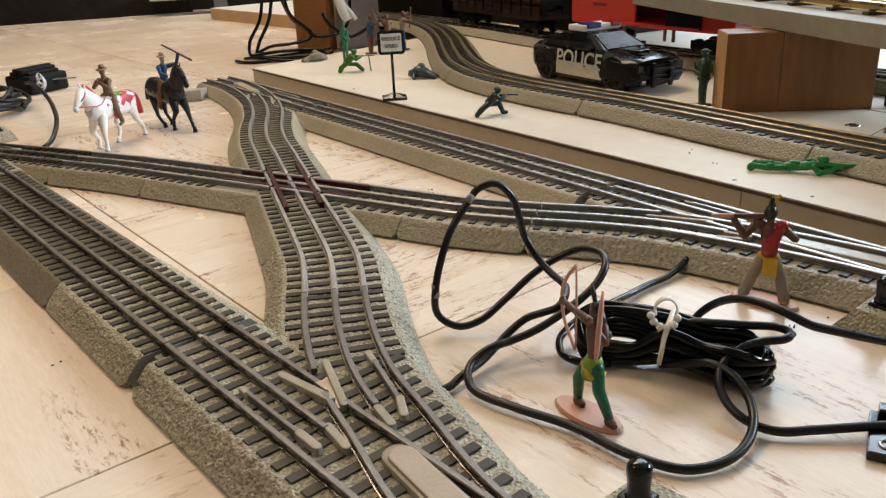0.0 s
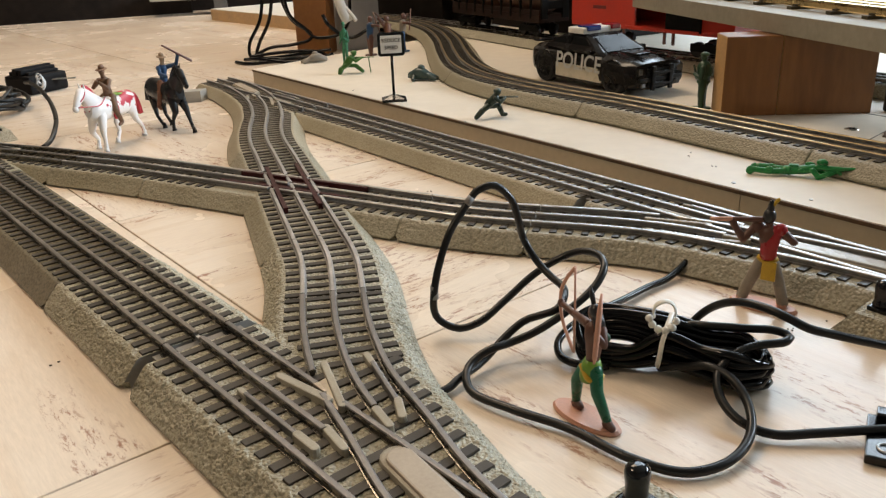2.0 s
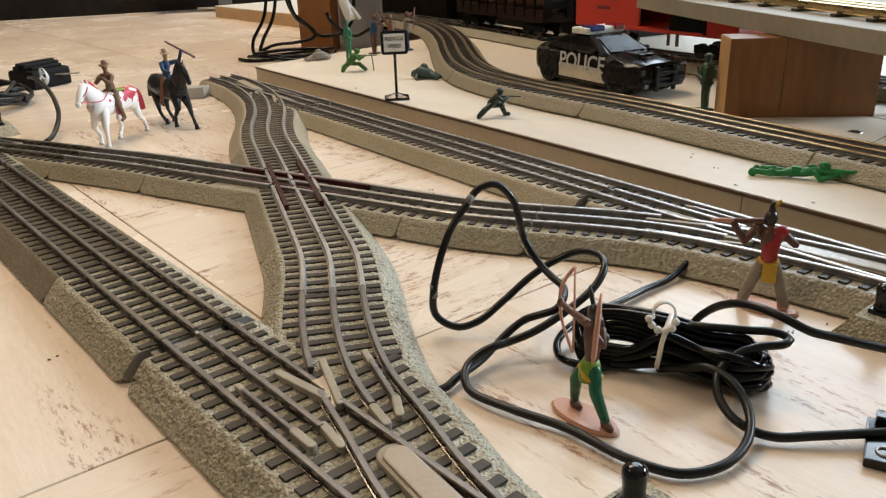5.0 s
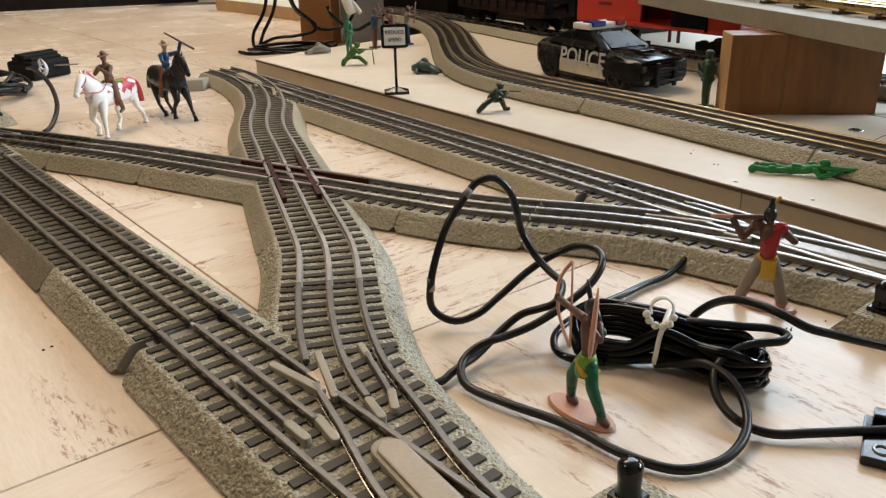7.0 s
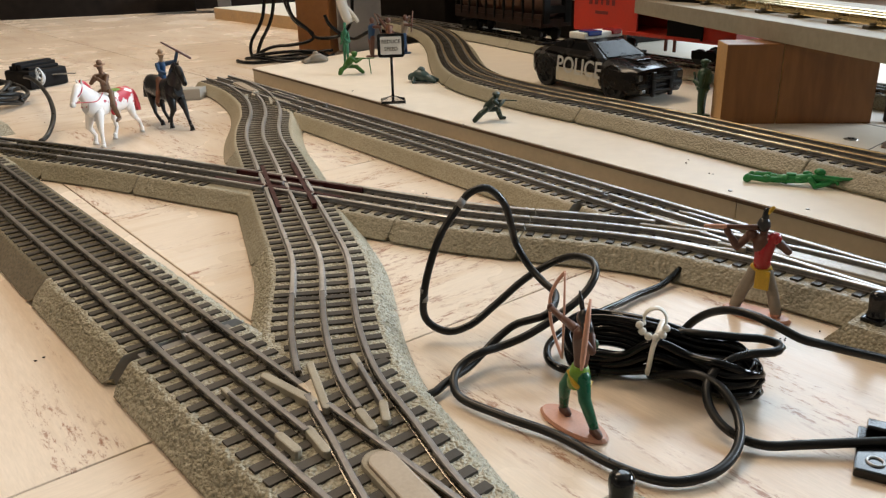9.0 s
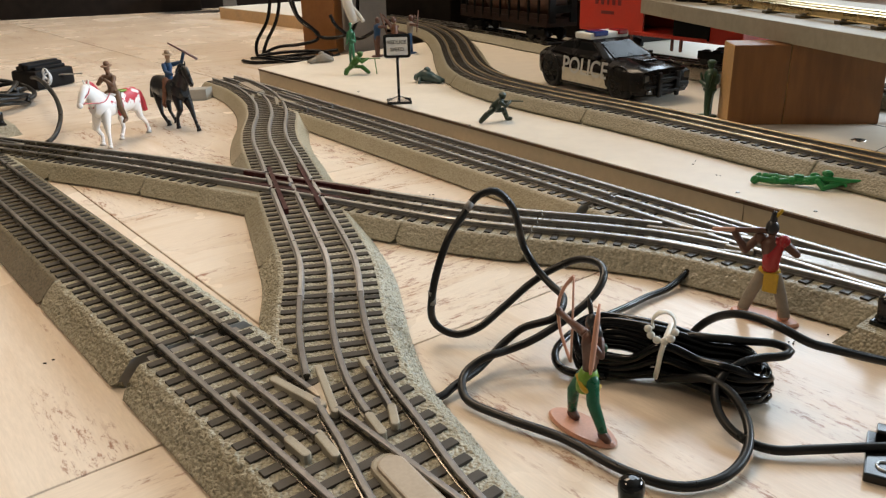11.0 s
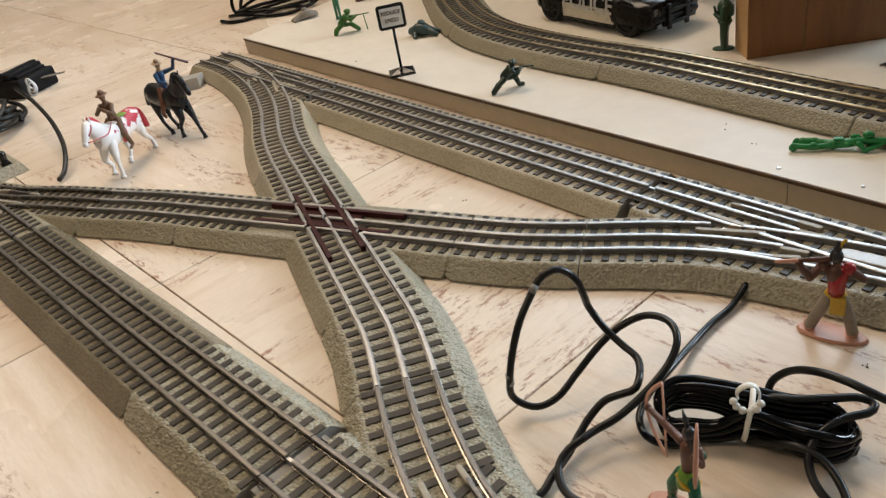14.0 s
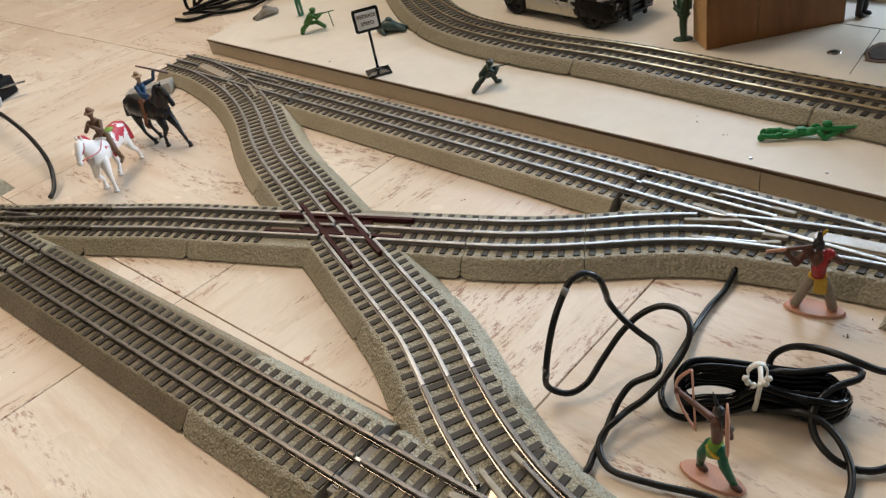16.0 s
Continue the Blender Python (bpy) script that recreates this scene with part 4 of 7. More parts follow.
    cord("loose_loop", [(0.176, 0.303, 0.0040), (0.181, 0.298, 0.0070), (0.1855, 0.2905, 0.0110), (0.1915, 0.2835, 0.0150), (0.1985, 0.2740, 0.0140), (0.2010, 0.2600, 0.0095), (0.1955, 0.2435, 0.0055), (0.182, 0.2305, 0.0035),
                        (0.164, 0.2265, 0.0030), (0.146, 0.2370, 0.0030), (0.126, 0.2590, 0.0030), (0.104, 0.2745, 0.0035), (0.0870, 0.2905, 0.0035), (0.0850, 0.2990, 0.0060), (0.0870, 0.3060, 0.0080), (0.0930, 0.3110, 0.0110),
                        (0.0990, 0.3130, 0.0130), (0.1080, 0.3180, 0.0130), (0.1200, 0.3200, 0.0170), (0.138, 0.3270, 0.0250), (0.152, 0.3360, 0.0325), (0.158, 0.3440, 0.0385), (0.158, 0.3560, 0.0405), (0.150, 0.3665, 0.0390),
                        (0.138, 0.3710, 0.0325), (0.125, 0.3680, 0.0255), (0.109, 0.3600, 0.0150), (0.095, 0.3510, 0.0080), (0.0835, 0.3500, 0.0055), (0.0730, 0.3540, 0.0105), (0.0725, 0.3510, 0.0290), (0.081, 0.3560, 0.0560),
                        (0.0895, 0.3630, 0.0670), (0.0965, 0.3665, 0.0750), (0.1055, 0.3680, 0.0770), (0.114, 0.3690, 0.0690), (0.118, 0.3710, 0.0570), (0.121, 0.3750, 0.0450), (0.127, 0.3690, 0.0345), (0.1335, 0.3600, 0.0285),
                        (0.139, 0.3490, 0.0255), (0.1320, 0.3310, 0.0230), (0.1250, 0.3320, 0.0200), (0.1170, 0.3330, 0.0170), (0.1080, 0.3290, 0.0120), (0.1010, 0.3230, 0.0080), (0.0930, 0.3140, 0.0050), (0.0820, 0.3020, 0.0040),
                        (0.0750, 0.2940, 0.0030), (0.060, 0.2900, 0.0030)], CORD_R, CORD_DUSTY, "", root)
    cord("loose_end", [(0.2255, 0.4190, 0.0075), (0.219, 0.4130, 0.0050), (0.210, 0.4050, 0.0030), (0.195, 0.3945, 0.0030), (0.180, 0.3810, 0.0035), (0.166, 0.3660, 0.0060), (0.153, 0.352, 0.0080),
                       (0.141, 0.3405, 0.0080), (0.1325, 0.3280, 0.0060), (0.1325, 0.3160, 0.0045), (0.141, 0.3085, 0.0040), (0.155, 0.306, 0.004)], CORD_R, CORD, "", root)
    for p, q in (((0.0935, 0.3650, 0.0722), (0.0905, 0.3636, 0.0690)), ((0.0722, 0.3512, 0.0300), (0.0722, 0.3516, 0.0225))):
        part("glue_smear", tube(bmesh.new(), [p, q], CORD_R * 1.05, 10), TAPE, root, "pale grey glue residue")
    # the white tie
    t0 = c + ax * 0.0010 + ay * 0.0005
    bm = bmesh.new()
    ring = [t0 + ay * (0.0112 * math.copysign(abs(math.cos(a)) ** 0.7, math.cos(a))) + ax * (0.002 * math.sin(a)) + Vector((0, 0, 0.0155 + 0.0122 * math.copysign(abs(math.sin(a)) ** 0.7, math.sin(a)))) for a in (k * math.tau / 36 for k in range(37))]
    tube(bm, ring, [(0.0014, 0.0006)] * len(ring), 8, False)
    k0 = t0 - ay * 0.0095 + Vector((0, 0, 0.0262))
    loop = [k0 + ax * (0.0050 * math.sin(a)) + ay * 0.003 + Vector((0, 0, 0.0062 - 0.0062 * math.cos(a))) - ay * 0.001 * math.sin(2 * a) for a in (0.35 + k * (math.tau - 1.5) / 20 for k in range(21))]
    tube(bm, loop, [(0.0017, 0.0006)] * len(loop), 8)
    for o, h in ((-0.0062, 0.0042), (-0.0048, 0.0012), (-0.0020, -0.0008), (0.0014, -0.0008), (0.0042, 0.0010), (0.0056, 0.0046)):
        blob(bm, k0 + ax * o + Vector((0, 0, h)), (0.0019, 0.0018, 0.0018), 20)
    part("cable_tie", bm, WHITE_PLASTIC, root, "white plastic cable tie with a knotted loop")
    # strain relief block at the far end
    bm = bmesh.new()
    box(bm, (0.2500, 0.2400, 0.0020), (0.016, 0.032, 0.0040), -30, 0.0008)
    box(bm, (0.2575, 0.2510, 0.0050), (0.012, 0.007, 0.0065), -30, 0.001)
    conn = part("plug_block", bm, BLACK_PLASTIC, root, "glossy black plastic terminal block")
    bm = bmesh.new()
    tube(bm, [(0.2450 + 0.0030 * math.cos(a), 0.2330 + 0.0030 * math.sin(a), 0.0042) for a in (k * math.tau / 20 for k in range(21))], 0.0006, 8, False)
    part("screw_ring", bm, mat("bright_screw", (0.40, 0.40, 0.40), 0.35, 1.0), conn, "small steel ring")
    return root


build_cord_hank()


# ---- painted toy figures: each one plain moulded mesh ----
def figure(name, bm, mats, label, at, turn=0.0, category="toy figure", size=(1, 1, 1)):
    bm.transform(Matrix.Diagonal((*size, 1)))
    ob = part(name, bm, mats, smooth=False)
    ob.matrix_basis = pose(*at, 0, 0, turn)
    return tagged(ob, label, category)


SKIN = mat("brown_figure_paint", (0.105, 0.042, 0.026), 0.4, var=0.2, scale=200)
PINK = mat("pink_figure_plastic", (0.58, 0.30, 0.21), 0.45, var=0.08, scale=120)
LEGGREEN = mat("dark_green_figure_paint", (0.012, 0.11, 0.055), 0.3, var=0.15, scale=150)
LIME = mat("lime_figure_paint", (0.16, 0.30, 0.03), 0.35, var=0.2, scale=150)
GOLD = mat("yellow_figure_paint", (0.52, 0.32, 0.02), 0.4, var=0.12, scale=150)
RED = mat("red_figure_paint", (0.36, 0.014, 0.018), 0.35, var=0.12, scale=150)
HAIR = mat("black_figure_paint", (0.014, 0.013, 0.014), 0.3, var=0.2, scale=150)
TROUSER = mat("grey_tan_figure_paint", (0.25, 0.21, 0.165), 0.5, var=0.12, scale=150)
HORSE_W = mat("white_horse_plastic", (0.80, 0.76, 0.72), 0.4, var=0.05, scale=120)
HORSE_R = mat("red_splash_paint", (0.50, 0.035, 0.055), 0.4, var=0.2, scale=200)
HORSE_B = mat("black_horse_plastic", (0.007, 0.0065, 0.007), 0.33, var=0.2, scale=120, spec=0.35)
BUCKSKIN = mat("brown_rider_paint", (0.125, 0.062, 0.030), 0.5, var=0.25, scale=200)
BLUE = mat("blue_rider_paint", (0.012, 0.055, 0.135), 0.45, var=0.2, scale=200)
HAT = mat("tan_hat_paint", (0.34, 0.23, 0.14), 0.5, var=0.15, scale=200)
RUST = mat("rust_chaps_paint", (0.15, 0.058, 0.028), 0.5, var=0.2, scale=200)
ARMY = mat("army_green_plastic", (0.022, 0.060, 0.030), 0.38, var=0.15, scale=120)
ARMY_DK = mat("dark_army_green_plastic", (0.016, 0.030, 0.018), 0.35, var=0.15, scale=120)
ARMY_LT = mat("bright_green_plastic", (0.016, 0.22, 0.055), 0.35, var=0.12, scale=120)
ARMY_MID = mat("grass_green_plastic", (0.035, 0.125, 0.016), 0.38, var=0.12, scale=120)


def oval_base(bm, c, rx, ry, h, turn, index):
    """A low oval stand with a rounded rim."""
    rows = []
    t = radians(turn)
    for z, k in ((0.0, 0.97), (h * 0.4, 1.0), (h, 0.93), (h, 0.0)):
        rows.append([bm.verts.new((c[0] + rx * k * math.cos(a) * math.cos(t) - ry * k * math.sin(a) * math.sin(t), c[1] + rx * k * math.cos(a) * math.sin(t) + ry * k * math.sin(a) * math.cos(t), z)) for a in (i * math.tau / 28 for i in range(28))] if k else [bm.verts.new((c[0], c[1], h))])
    for q, r in zip(rows, rows[1:]):
        for i in range(28):
            f = bm.faces.new((q[i], q[(i + 1) % 28], r[(i + 1) % 28], r[i])) if len(r) > 1 else bm.faces.new((q[i], q[(i + 1) % 28], r[0]))
            f.material_index = index


def build_archer():
    bm = bmesh.new()
    oval_base(bm, (0.1352, 0.2700), 0.0182, 0.0078, 0.0022, -52, 1)
    # legs, moccasins, loincloth
    for hip, knee, foot in (((0.1352, 0.2722, 0.0250), (0.1318, 0.2745, 0.0170), (0.1322, 0.2775, 0.0048)), ((0.1380, 0.2676, 0.0250), (0.1380, 0.2632, 0.0168), (0.1420, 0.2600, 0.0048))):
        limb(bm, hip, knee, 0.0031, 0.0027, 2)
        limb(bm, knee, foot, 0.0027, 0.0020, 2)
        limb(bm, (foot[0], foot[1], 0.0038), (foot[0] + 0.0012, foot[1] - 0.0034, 0.0034), 0.0023, 0.0017, 0)
    tube(bm, [(0.1366, 0.2698, 0.0195), (0.1366, 0.2698, 0.0225), (0.1367, 0.2696, 0.0265), (0.1368, 0.2692, 0.0300)], [(0.0047, 0.0041), (0.0050, 0.0044), (0.0044, 0.0038), (0.0032, 0.0029)], 14, True, 3)
    tube(bm, smooth_line([(0.1325, 0.2712, 0.0262), (0.1345, 0.2655, 0.0222), (0.1390, 0.2650, 0.0208), (0.1415, 0.2690, 0.0220)], 0.0012), (0.0010, 0.0014), 8, True, 4)
    # narrow waist, shoulders, head with long hair and a feather
    tube(bm, [(0.1368, 0.2694, 0.0275), (0.1370, 0.2688, 0.0320), (0.1371, 0.2680, 0.0375), (0.1370, 0.2672, 0.0430), (0.1369, 0.2668, 0.0465), (0.1368, 0.2668, 0.0485)],
         [(0.0030, 0.0027), (0.0030, 0.0026), (0.0037, 0.0029), (0.0043, 0.0031), (0.0040, 0.0028), (0.0018, 0.0017)], 14, True, 0)
    blob(bm, (0.1364, 0.2676, 0.0520), (0.0024, 0.0027, 0.0034), 0, 0, 0)
    blob(bm, (0.1369, 0.2668, 0.0530), (0.0026, 0.0029, 0.0033), 0, 0, 5)
    tube(bm, [(0.1374, 0.2658, 0.0525), (0.1382, 0.2644, 0.0480), (0.1386, 0.2640, 0.0430), (0.1385, 0.2642, 0.0400)], [(0.0022, 0.0016), (0.0024, 0.0015), (0.0018, 0.0012), (0.0006, 0.0005)], 10, True, 5)
    tube(bm, [(0.1365, 0.2676, 0.0550), (0.1359, 0.2692, 0.0590), (0.1354, 0.2708, 0.0628)], [(0.0009, 0.0006), (0.0011, 0.0005), (0.0003, 0.0003)], 8, True, 5)
    blob(bm, (0.1405, 0.2632, 0.0425), (0.0022, 0.0018, 0.0024), 0, 0, 6)
    # the arm that holds the bow, the arm that draws it
    limb(bm, (0.1347, 0.2705, 0.0458), (0.1318, 0.2832, 0.0440), 0.0021, 0.0016, 0)
    limb(bm, (0.1318, 0.2832, 0.0440), (0.1284, 0.2938, 0.0440), 0.0016, 0.0013, 0)
    blob(bm, (0.1280, 0.2950, 0.0440), (0.0017, 0.0017, 0.0021), 0, 0, 0)
    limb(bm, (0.1392, 0.2636, 0.0458), (0.1393, 0.2600, 0.0410), 0.0021, 0.0016, 0)
    limb(bm, (0.1393, 0.2600, 0.0410), (0.1362, 0.2606, 0.0455), 0.0016, 0.0014, 0)
    tube(bm, [(0.1380, 0.2615, 0.0632), (0.1368, 0.2588, 0.0570), (0.1354, 0.2556, 0.0480), (0.1342, 0.2530, 0.0400), (0.1338, 0.2522, 0.0370)], [(0.0005, 0.0004), (0.0011, 0.0008), (0.0012, 0.0008), (0.0011, 0.0008), (0.0005, 0.0004)], 8, True, 1)
    bow = [(0.1323, 0.2869, 0.0640), (0.1298, 0.2912, 0.0580), (0.1279, 0.2950, 0.0500), (0.1277, 0.2955, 0.0435), (0.1284, 0.2925, 0.0360), (0.1313, 0.2808, 0.0266)]
    tube(bm, smooth_line(bow, 0.0015), (0.0006, 0.0009), 8, True, 1)
    tube(bm, [bow[0], (0.1321, 0.2846, 0.0450), bow[-1]], (0.0005, 0.0008), 8, True, 1)
    figure("archer_figure", bm, [SKIN, PINK, LEGGREEN, LIME, GOLD, HAIR, ARMY], "small painted plastic archer with green legs on a pink oval base", (0, 0, 0))


def build_standing_figure():
    bm = bmesh.new()
    oval_base(bm, (0.2525, 0.3690), 0.0185, 0.0080, 0.0022, -40, 1)
    for hip, knee, foot in (((0.2490, 0.3695, 0.0270), (0.2455, 0.3725, 0.0150), (0.2432, 0.3755, 0.0045)), ((0.2540, 0.3655, 0.0270), (0.2580, 0.3640, 0.0150), (0.2605, 0.3630, 0.0045))):
        limb(bm, hip, knee, 0.0034, 0.0031, 3)
        limb(bm, knee, foot, 0.0031, 0.0031, 3)
        limb(bm, (foot[0], foot[1], 0.0040), (foot[0] + 0.001, foot[1] + 0.004, 0.0036), 0.0030, 0.0024, 1)
    blob(bm, (0.2515, 0.3675, 0.0292), (0.0058, 0.0042, 0.0030), -35, 0, 2)
    tube(bm, [(0.2515, 0.3675, 0.0290), (0.2513, 0.3675, 0.0330), (0.2508, 0.3675, 0.0400), (0.2505, 0.3675, 0.0455), (0.2503, 0.3675, 0.0485)], [0.0042, 0.0038, 0.0046, 0.0053, 0.0024], 14, True, 0)
    tube(bm, [(0.2515, 0.3672, 0.0300), (0.2513, 0.3671, 0.0335), (0.2513, 0.3669, 0.0385), (0.2522, 0.3660, 0.0425), (0.2534, 0.3650, 0.0460), (0.2536, 0.3652, 0.0485)],
         [0.0044, 0.0042, 0.0048, 0.0043, 0.0034, 0.0018], 14, True, 4)
    for k, (x, y) in enumerate(((-0.0046, 0.0035), (0.0046, -0.0035))):
        blob(bm, (0.2505 + x, 0.3675 + y, 0.0465), (0.0036, 0.0034, 0.0036), 0, 0, 0 if k == 0 else 4)
    box(bm, (0.2508, 0.3632, 0.0238), (0.0076, 0.0014, 0.0110), -38, 0.0006, 2)
    blob(bm, (0.2498, 0.3672, 0.0534), (0.0034, 0.0036, 0.0044), 0, 0, 5)
    limb(bm, (0.2500, 0.3668, 0.0500), (0.2502, 0.3664, 0.0475), 0.0022, 0.0016, 0)
    limb(bm, (0.2500, 0.3672, 0.0570), (0.2502, 0.3674, 0.0612), 0.0020, 0.0013, 5)
    limb(bm, (0.2508, 0.3668, 0.0595), (0.2532, 0.3662, 0.0628), 0.0010, 0.0009, 2)
    limb(bm, (0.2450, 0.3715, 0.0465), (0.2385, 0.3710, 0.0400), 0.0024, 0.0021, 0)
    limb(bm, (0.2385, 0.3710, 0.0400), (0.2330, 0.3735, 0.0490), 0.0021, 0.0018, 0)
    limb(bm, (0.2550, 0.3640, 0.0465), (0.2620, 0.3620, 0.0400), 0.0026, 0.0020, 0)
    limb(bm, (0.2230, 0.3770, 0.0500), (0.2330, 0.3737, 0.0505), 0.0011, 0.0013, 1)
    limb(bm, (0.2330, 0.3737, 0.0505), (0.2475, 0.3688, 0.0512), 0.0013, 0.0016, 0)
    figure("standing_figure", bm, [SKIN, PINK, GOLD, TROUSER, RED, HAIR], "painted plastic figure in red and yellow on a pink oval base", (0, 0, 0))


def horse_body(bm, body, hoof, legs, lift=0.0, bulk=1.0):
    """Barrel, haunch and chest, an arched neck, a wedge head with ears, and four jointed legs."""
    line = [(-0.0385, 0, 0.0430), (-0.033, 0, 0.0435), (-0.022, 0, 0.0428), (-0.008, 0, 0.0412), (0.006, 0, 0.0412), (0.018, 0, 0.0425), (0.027, 0, 0.0440), (0.0368, 0, 0.0450)]
    tube(bm, line, [(w * bulk, d * bulk) for w, d in ((0.004, 0.005), (0.0088, 0.0100), (0.0105, 0.0112), (0.0096, 0.0100), (0.0094, 0.0102), (0.0098, 0.0112), (0.0086, 0.0112), (0.0045, 0.0070))], 16, True, body)
    for s in (-1, 1):
        blob(bm, (-0.0265, s * 0.0046, 0.0395), (0.0092, 0.0066, 0.0120), 0, 12, body)
        blob(bm, (0.0235, s * 0.0042, 0.0400), (0.0068, 0.0056, 0.0105), 0, -12, body)
    neck = [(0.0235, 0, 0.0465), (0.0315, 0, 0.0545 + lift * 0.4), (0.0375, 0, 0.0625 + lift * 0.8), (0.0415, 0, 0.0680 + lift)]
    tube(bm, neck, [(w * bulk, d * bulk) for w, d in ((0.0074, 0.0112), (0.0058, 0.0094), (0.0046, 0.0072), (0.0038, 0.0046))], 14, True, body)
    head = [(0.0385, 0, 0.0690 + lift), (0.0425, 0, 0.0665 + lift), (0.0480, 0, 0.0605 + lift), (0.0530, 0, 0.0545 + lift), (0.0550, 0, 0.0515 + lift)]
    tube(bm, head, [(0.0030, 0.0030), (0.0044, 0.0056), (0.0036, 0.0046), (0.0030, 0.0033), (0.0022, 0.0024)], 12, True, body)
    blob(bm, (0.0545, 0, 0.0522 + lift), (0.0032, 0.0031, 0.0034), 0, 0, body)
    for s in (-1, 1):
        limb(bm, (0.0392, s * 0.0024, 0.0705 + lift), (0.0398, s * 0.0032, 0.0752 + lift), 0.0013, 0.0004, body, 6)
    for ctrl in legs:
        for p, q, r0, r1 in zip(ctrl, ctrl[1:], (0.0054 * bulk, 0.0029 * bulk, 0.0020), (0.0031 * bulk, 0.0020, 0.0020)):
            limb(bm, p, q, r0, r1, body)
        blob(bm, ctrl[1], (0.0030, 0.0027, 0.0034), 0, 0, body)
        p = Vector(ctrl[-1])
        blob(bm, p + Vector((0, 0, 0.0022)), (0.0024, 0.0023, 0.0022), 0, 0, body)
        tube(bm, [p + Vector((0, 0, 0.0010)), p + Vector((0.0008, 0, -0.0024))], [0.0022, 0.0031], 10, True, hoof)


def rider(bm, coat, trousers, hat, arms):
    tube(bm, [(-0.001, 0, 0.0500), (-0.0005, 0, 0.0545), (0.0005, 0, 0.0620), (0.002, 0, 0.0690), (0.0028, 0, 0.0730)], [(0.0052, 0.0044), (0.0056, 0.0046), (0.0048, 0.0040), (0.0066, 0.0046), (0.0040, 0.0034)], 14, True, coat)
    limb(bm, (0.0028, 0, 0.0730), (0.0032, 0, 0.0765), 0.0024, 0.0022, hat)
    blob(bm, (0.0036, 0, 0.0795), (0.0034, 0.0030, 0.0040), 0, 0, hat)
    blob(bm, (0.0034, 0, 0.0818), (0.0066, 0.0058, 0.0010), 0, 8, hat)
    blob(bm, (0.0032, 0, 0.0842), (0.0034, 0.0030, 0.0030), 0, 0, hat)
    for s in (-1, 1):
        limb(bm, (0.0005, s * 0.0048, 0.0525), (0.0085, s * 0.0120, 0.0410), 0.0042, 0.0032, trousers)
        limb(bm, (0.0085, s * 0.0120, 0.0410), (0.003, s * 0.0130, 0.0270), 0.0032, 0.0022, trousers)
        limb(bm, (0.003, s * 0.0130, 0.0262), (0.0085, s * 0.0138, 0.0245), 0.0021, 0.0016, trousers)
    for p, q, r in arms:
        limb(bm, p, q, 0.0028, 0.0021, coat)
        limb(bm, q, r, 0.0021, 0.0019, coat)


def splashed_white():
    """White moulded plastic with brushed red patches towards the rump and flank."""
    m = bpy.data.materials.new("white_plastic_red_patches")
    m.use_nodes = True
    t = m.node_tree
    b = t.nodes["Principled BSDF"]
    N, L = t.nodes.new, t.links.new
    co = N("ShaderNodeTexCoord")
    n = N("ShaderNodeTexNoise"); n.inputs["Scale"].default_value = 62; n.inputs["Detail"].default_value = 4; n.inputs["Roughness"].default_value = 0.6
    L(co.outputs["Object"], n.inputs["Vector"])
    sep = N("ShaderNodeSeparateXYZ"); L(co.outputs["Object"], sep.inputs[0])
    total = None
    for axis, lo, hi, c, d in (("X", -0.045, 0.030, 0.17, -0.13), ("Z", 0.024, 0.044, -0.22, 0.03)):
        r = N("ShaderNodeMapRange")
        for key, value in (("From Min", lo), ("From Max", hi), ("To Min", c), ("To Max", d)):
            r.inputs[key].default_value = value
        L(sep.outputs[axis], r.inputs["Value"])
        s = N("ShaderNodeMath"); s.operation = "ADD"
        L(r.outputs[0], s.inputs[0]); L(total.outputs[0] if total else n.outputs["Fac"], s.inputs[1])
        total = s
    ramp = N("ShaderNodeValToRGB")
    ramp.color_ramp.elements[0].position, ramp.color_ramp.elements[0].color = 0.545, (0.82, 0.78, 0.75, 1)
    ramp.color_ramp.elements[1].position, ramp.color_ramp.elements[1].color = 0.565, (0.50, 0.035, 0.055, 1)
    L(total.outputs[0], ramp.inputs["Fac"]); L(ramp.outputs["Color"], b.inputs["Base Color"])
    b.inputs["Roughness"].default_value = 0.4
    return m


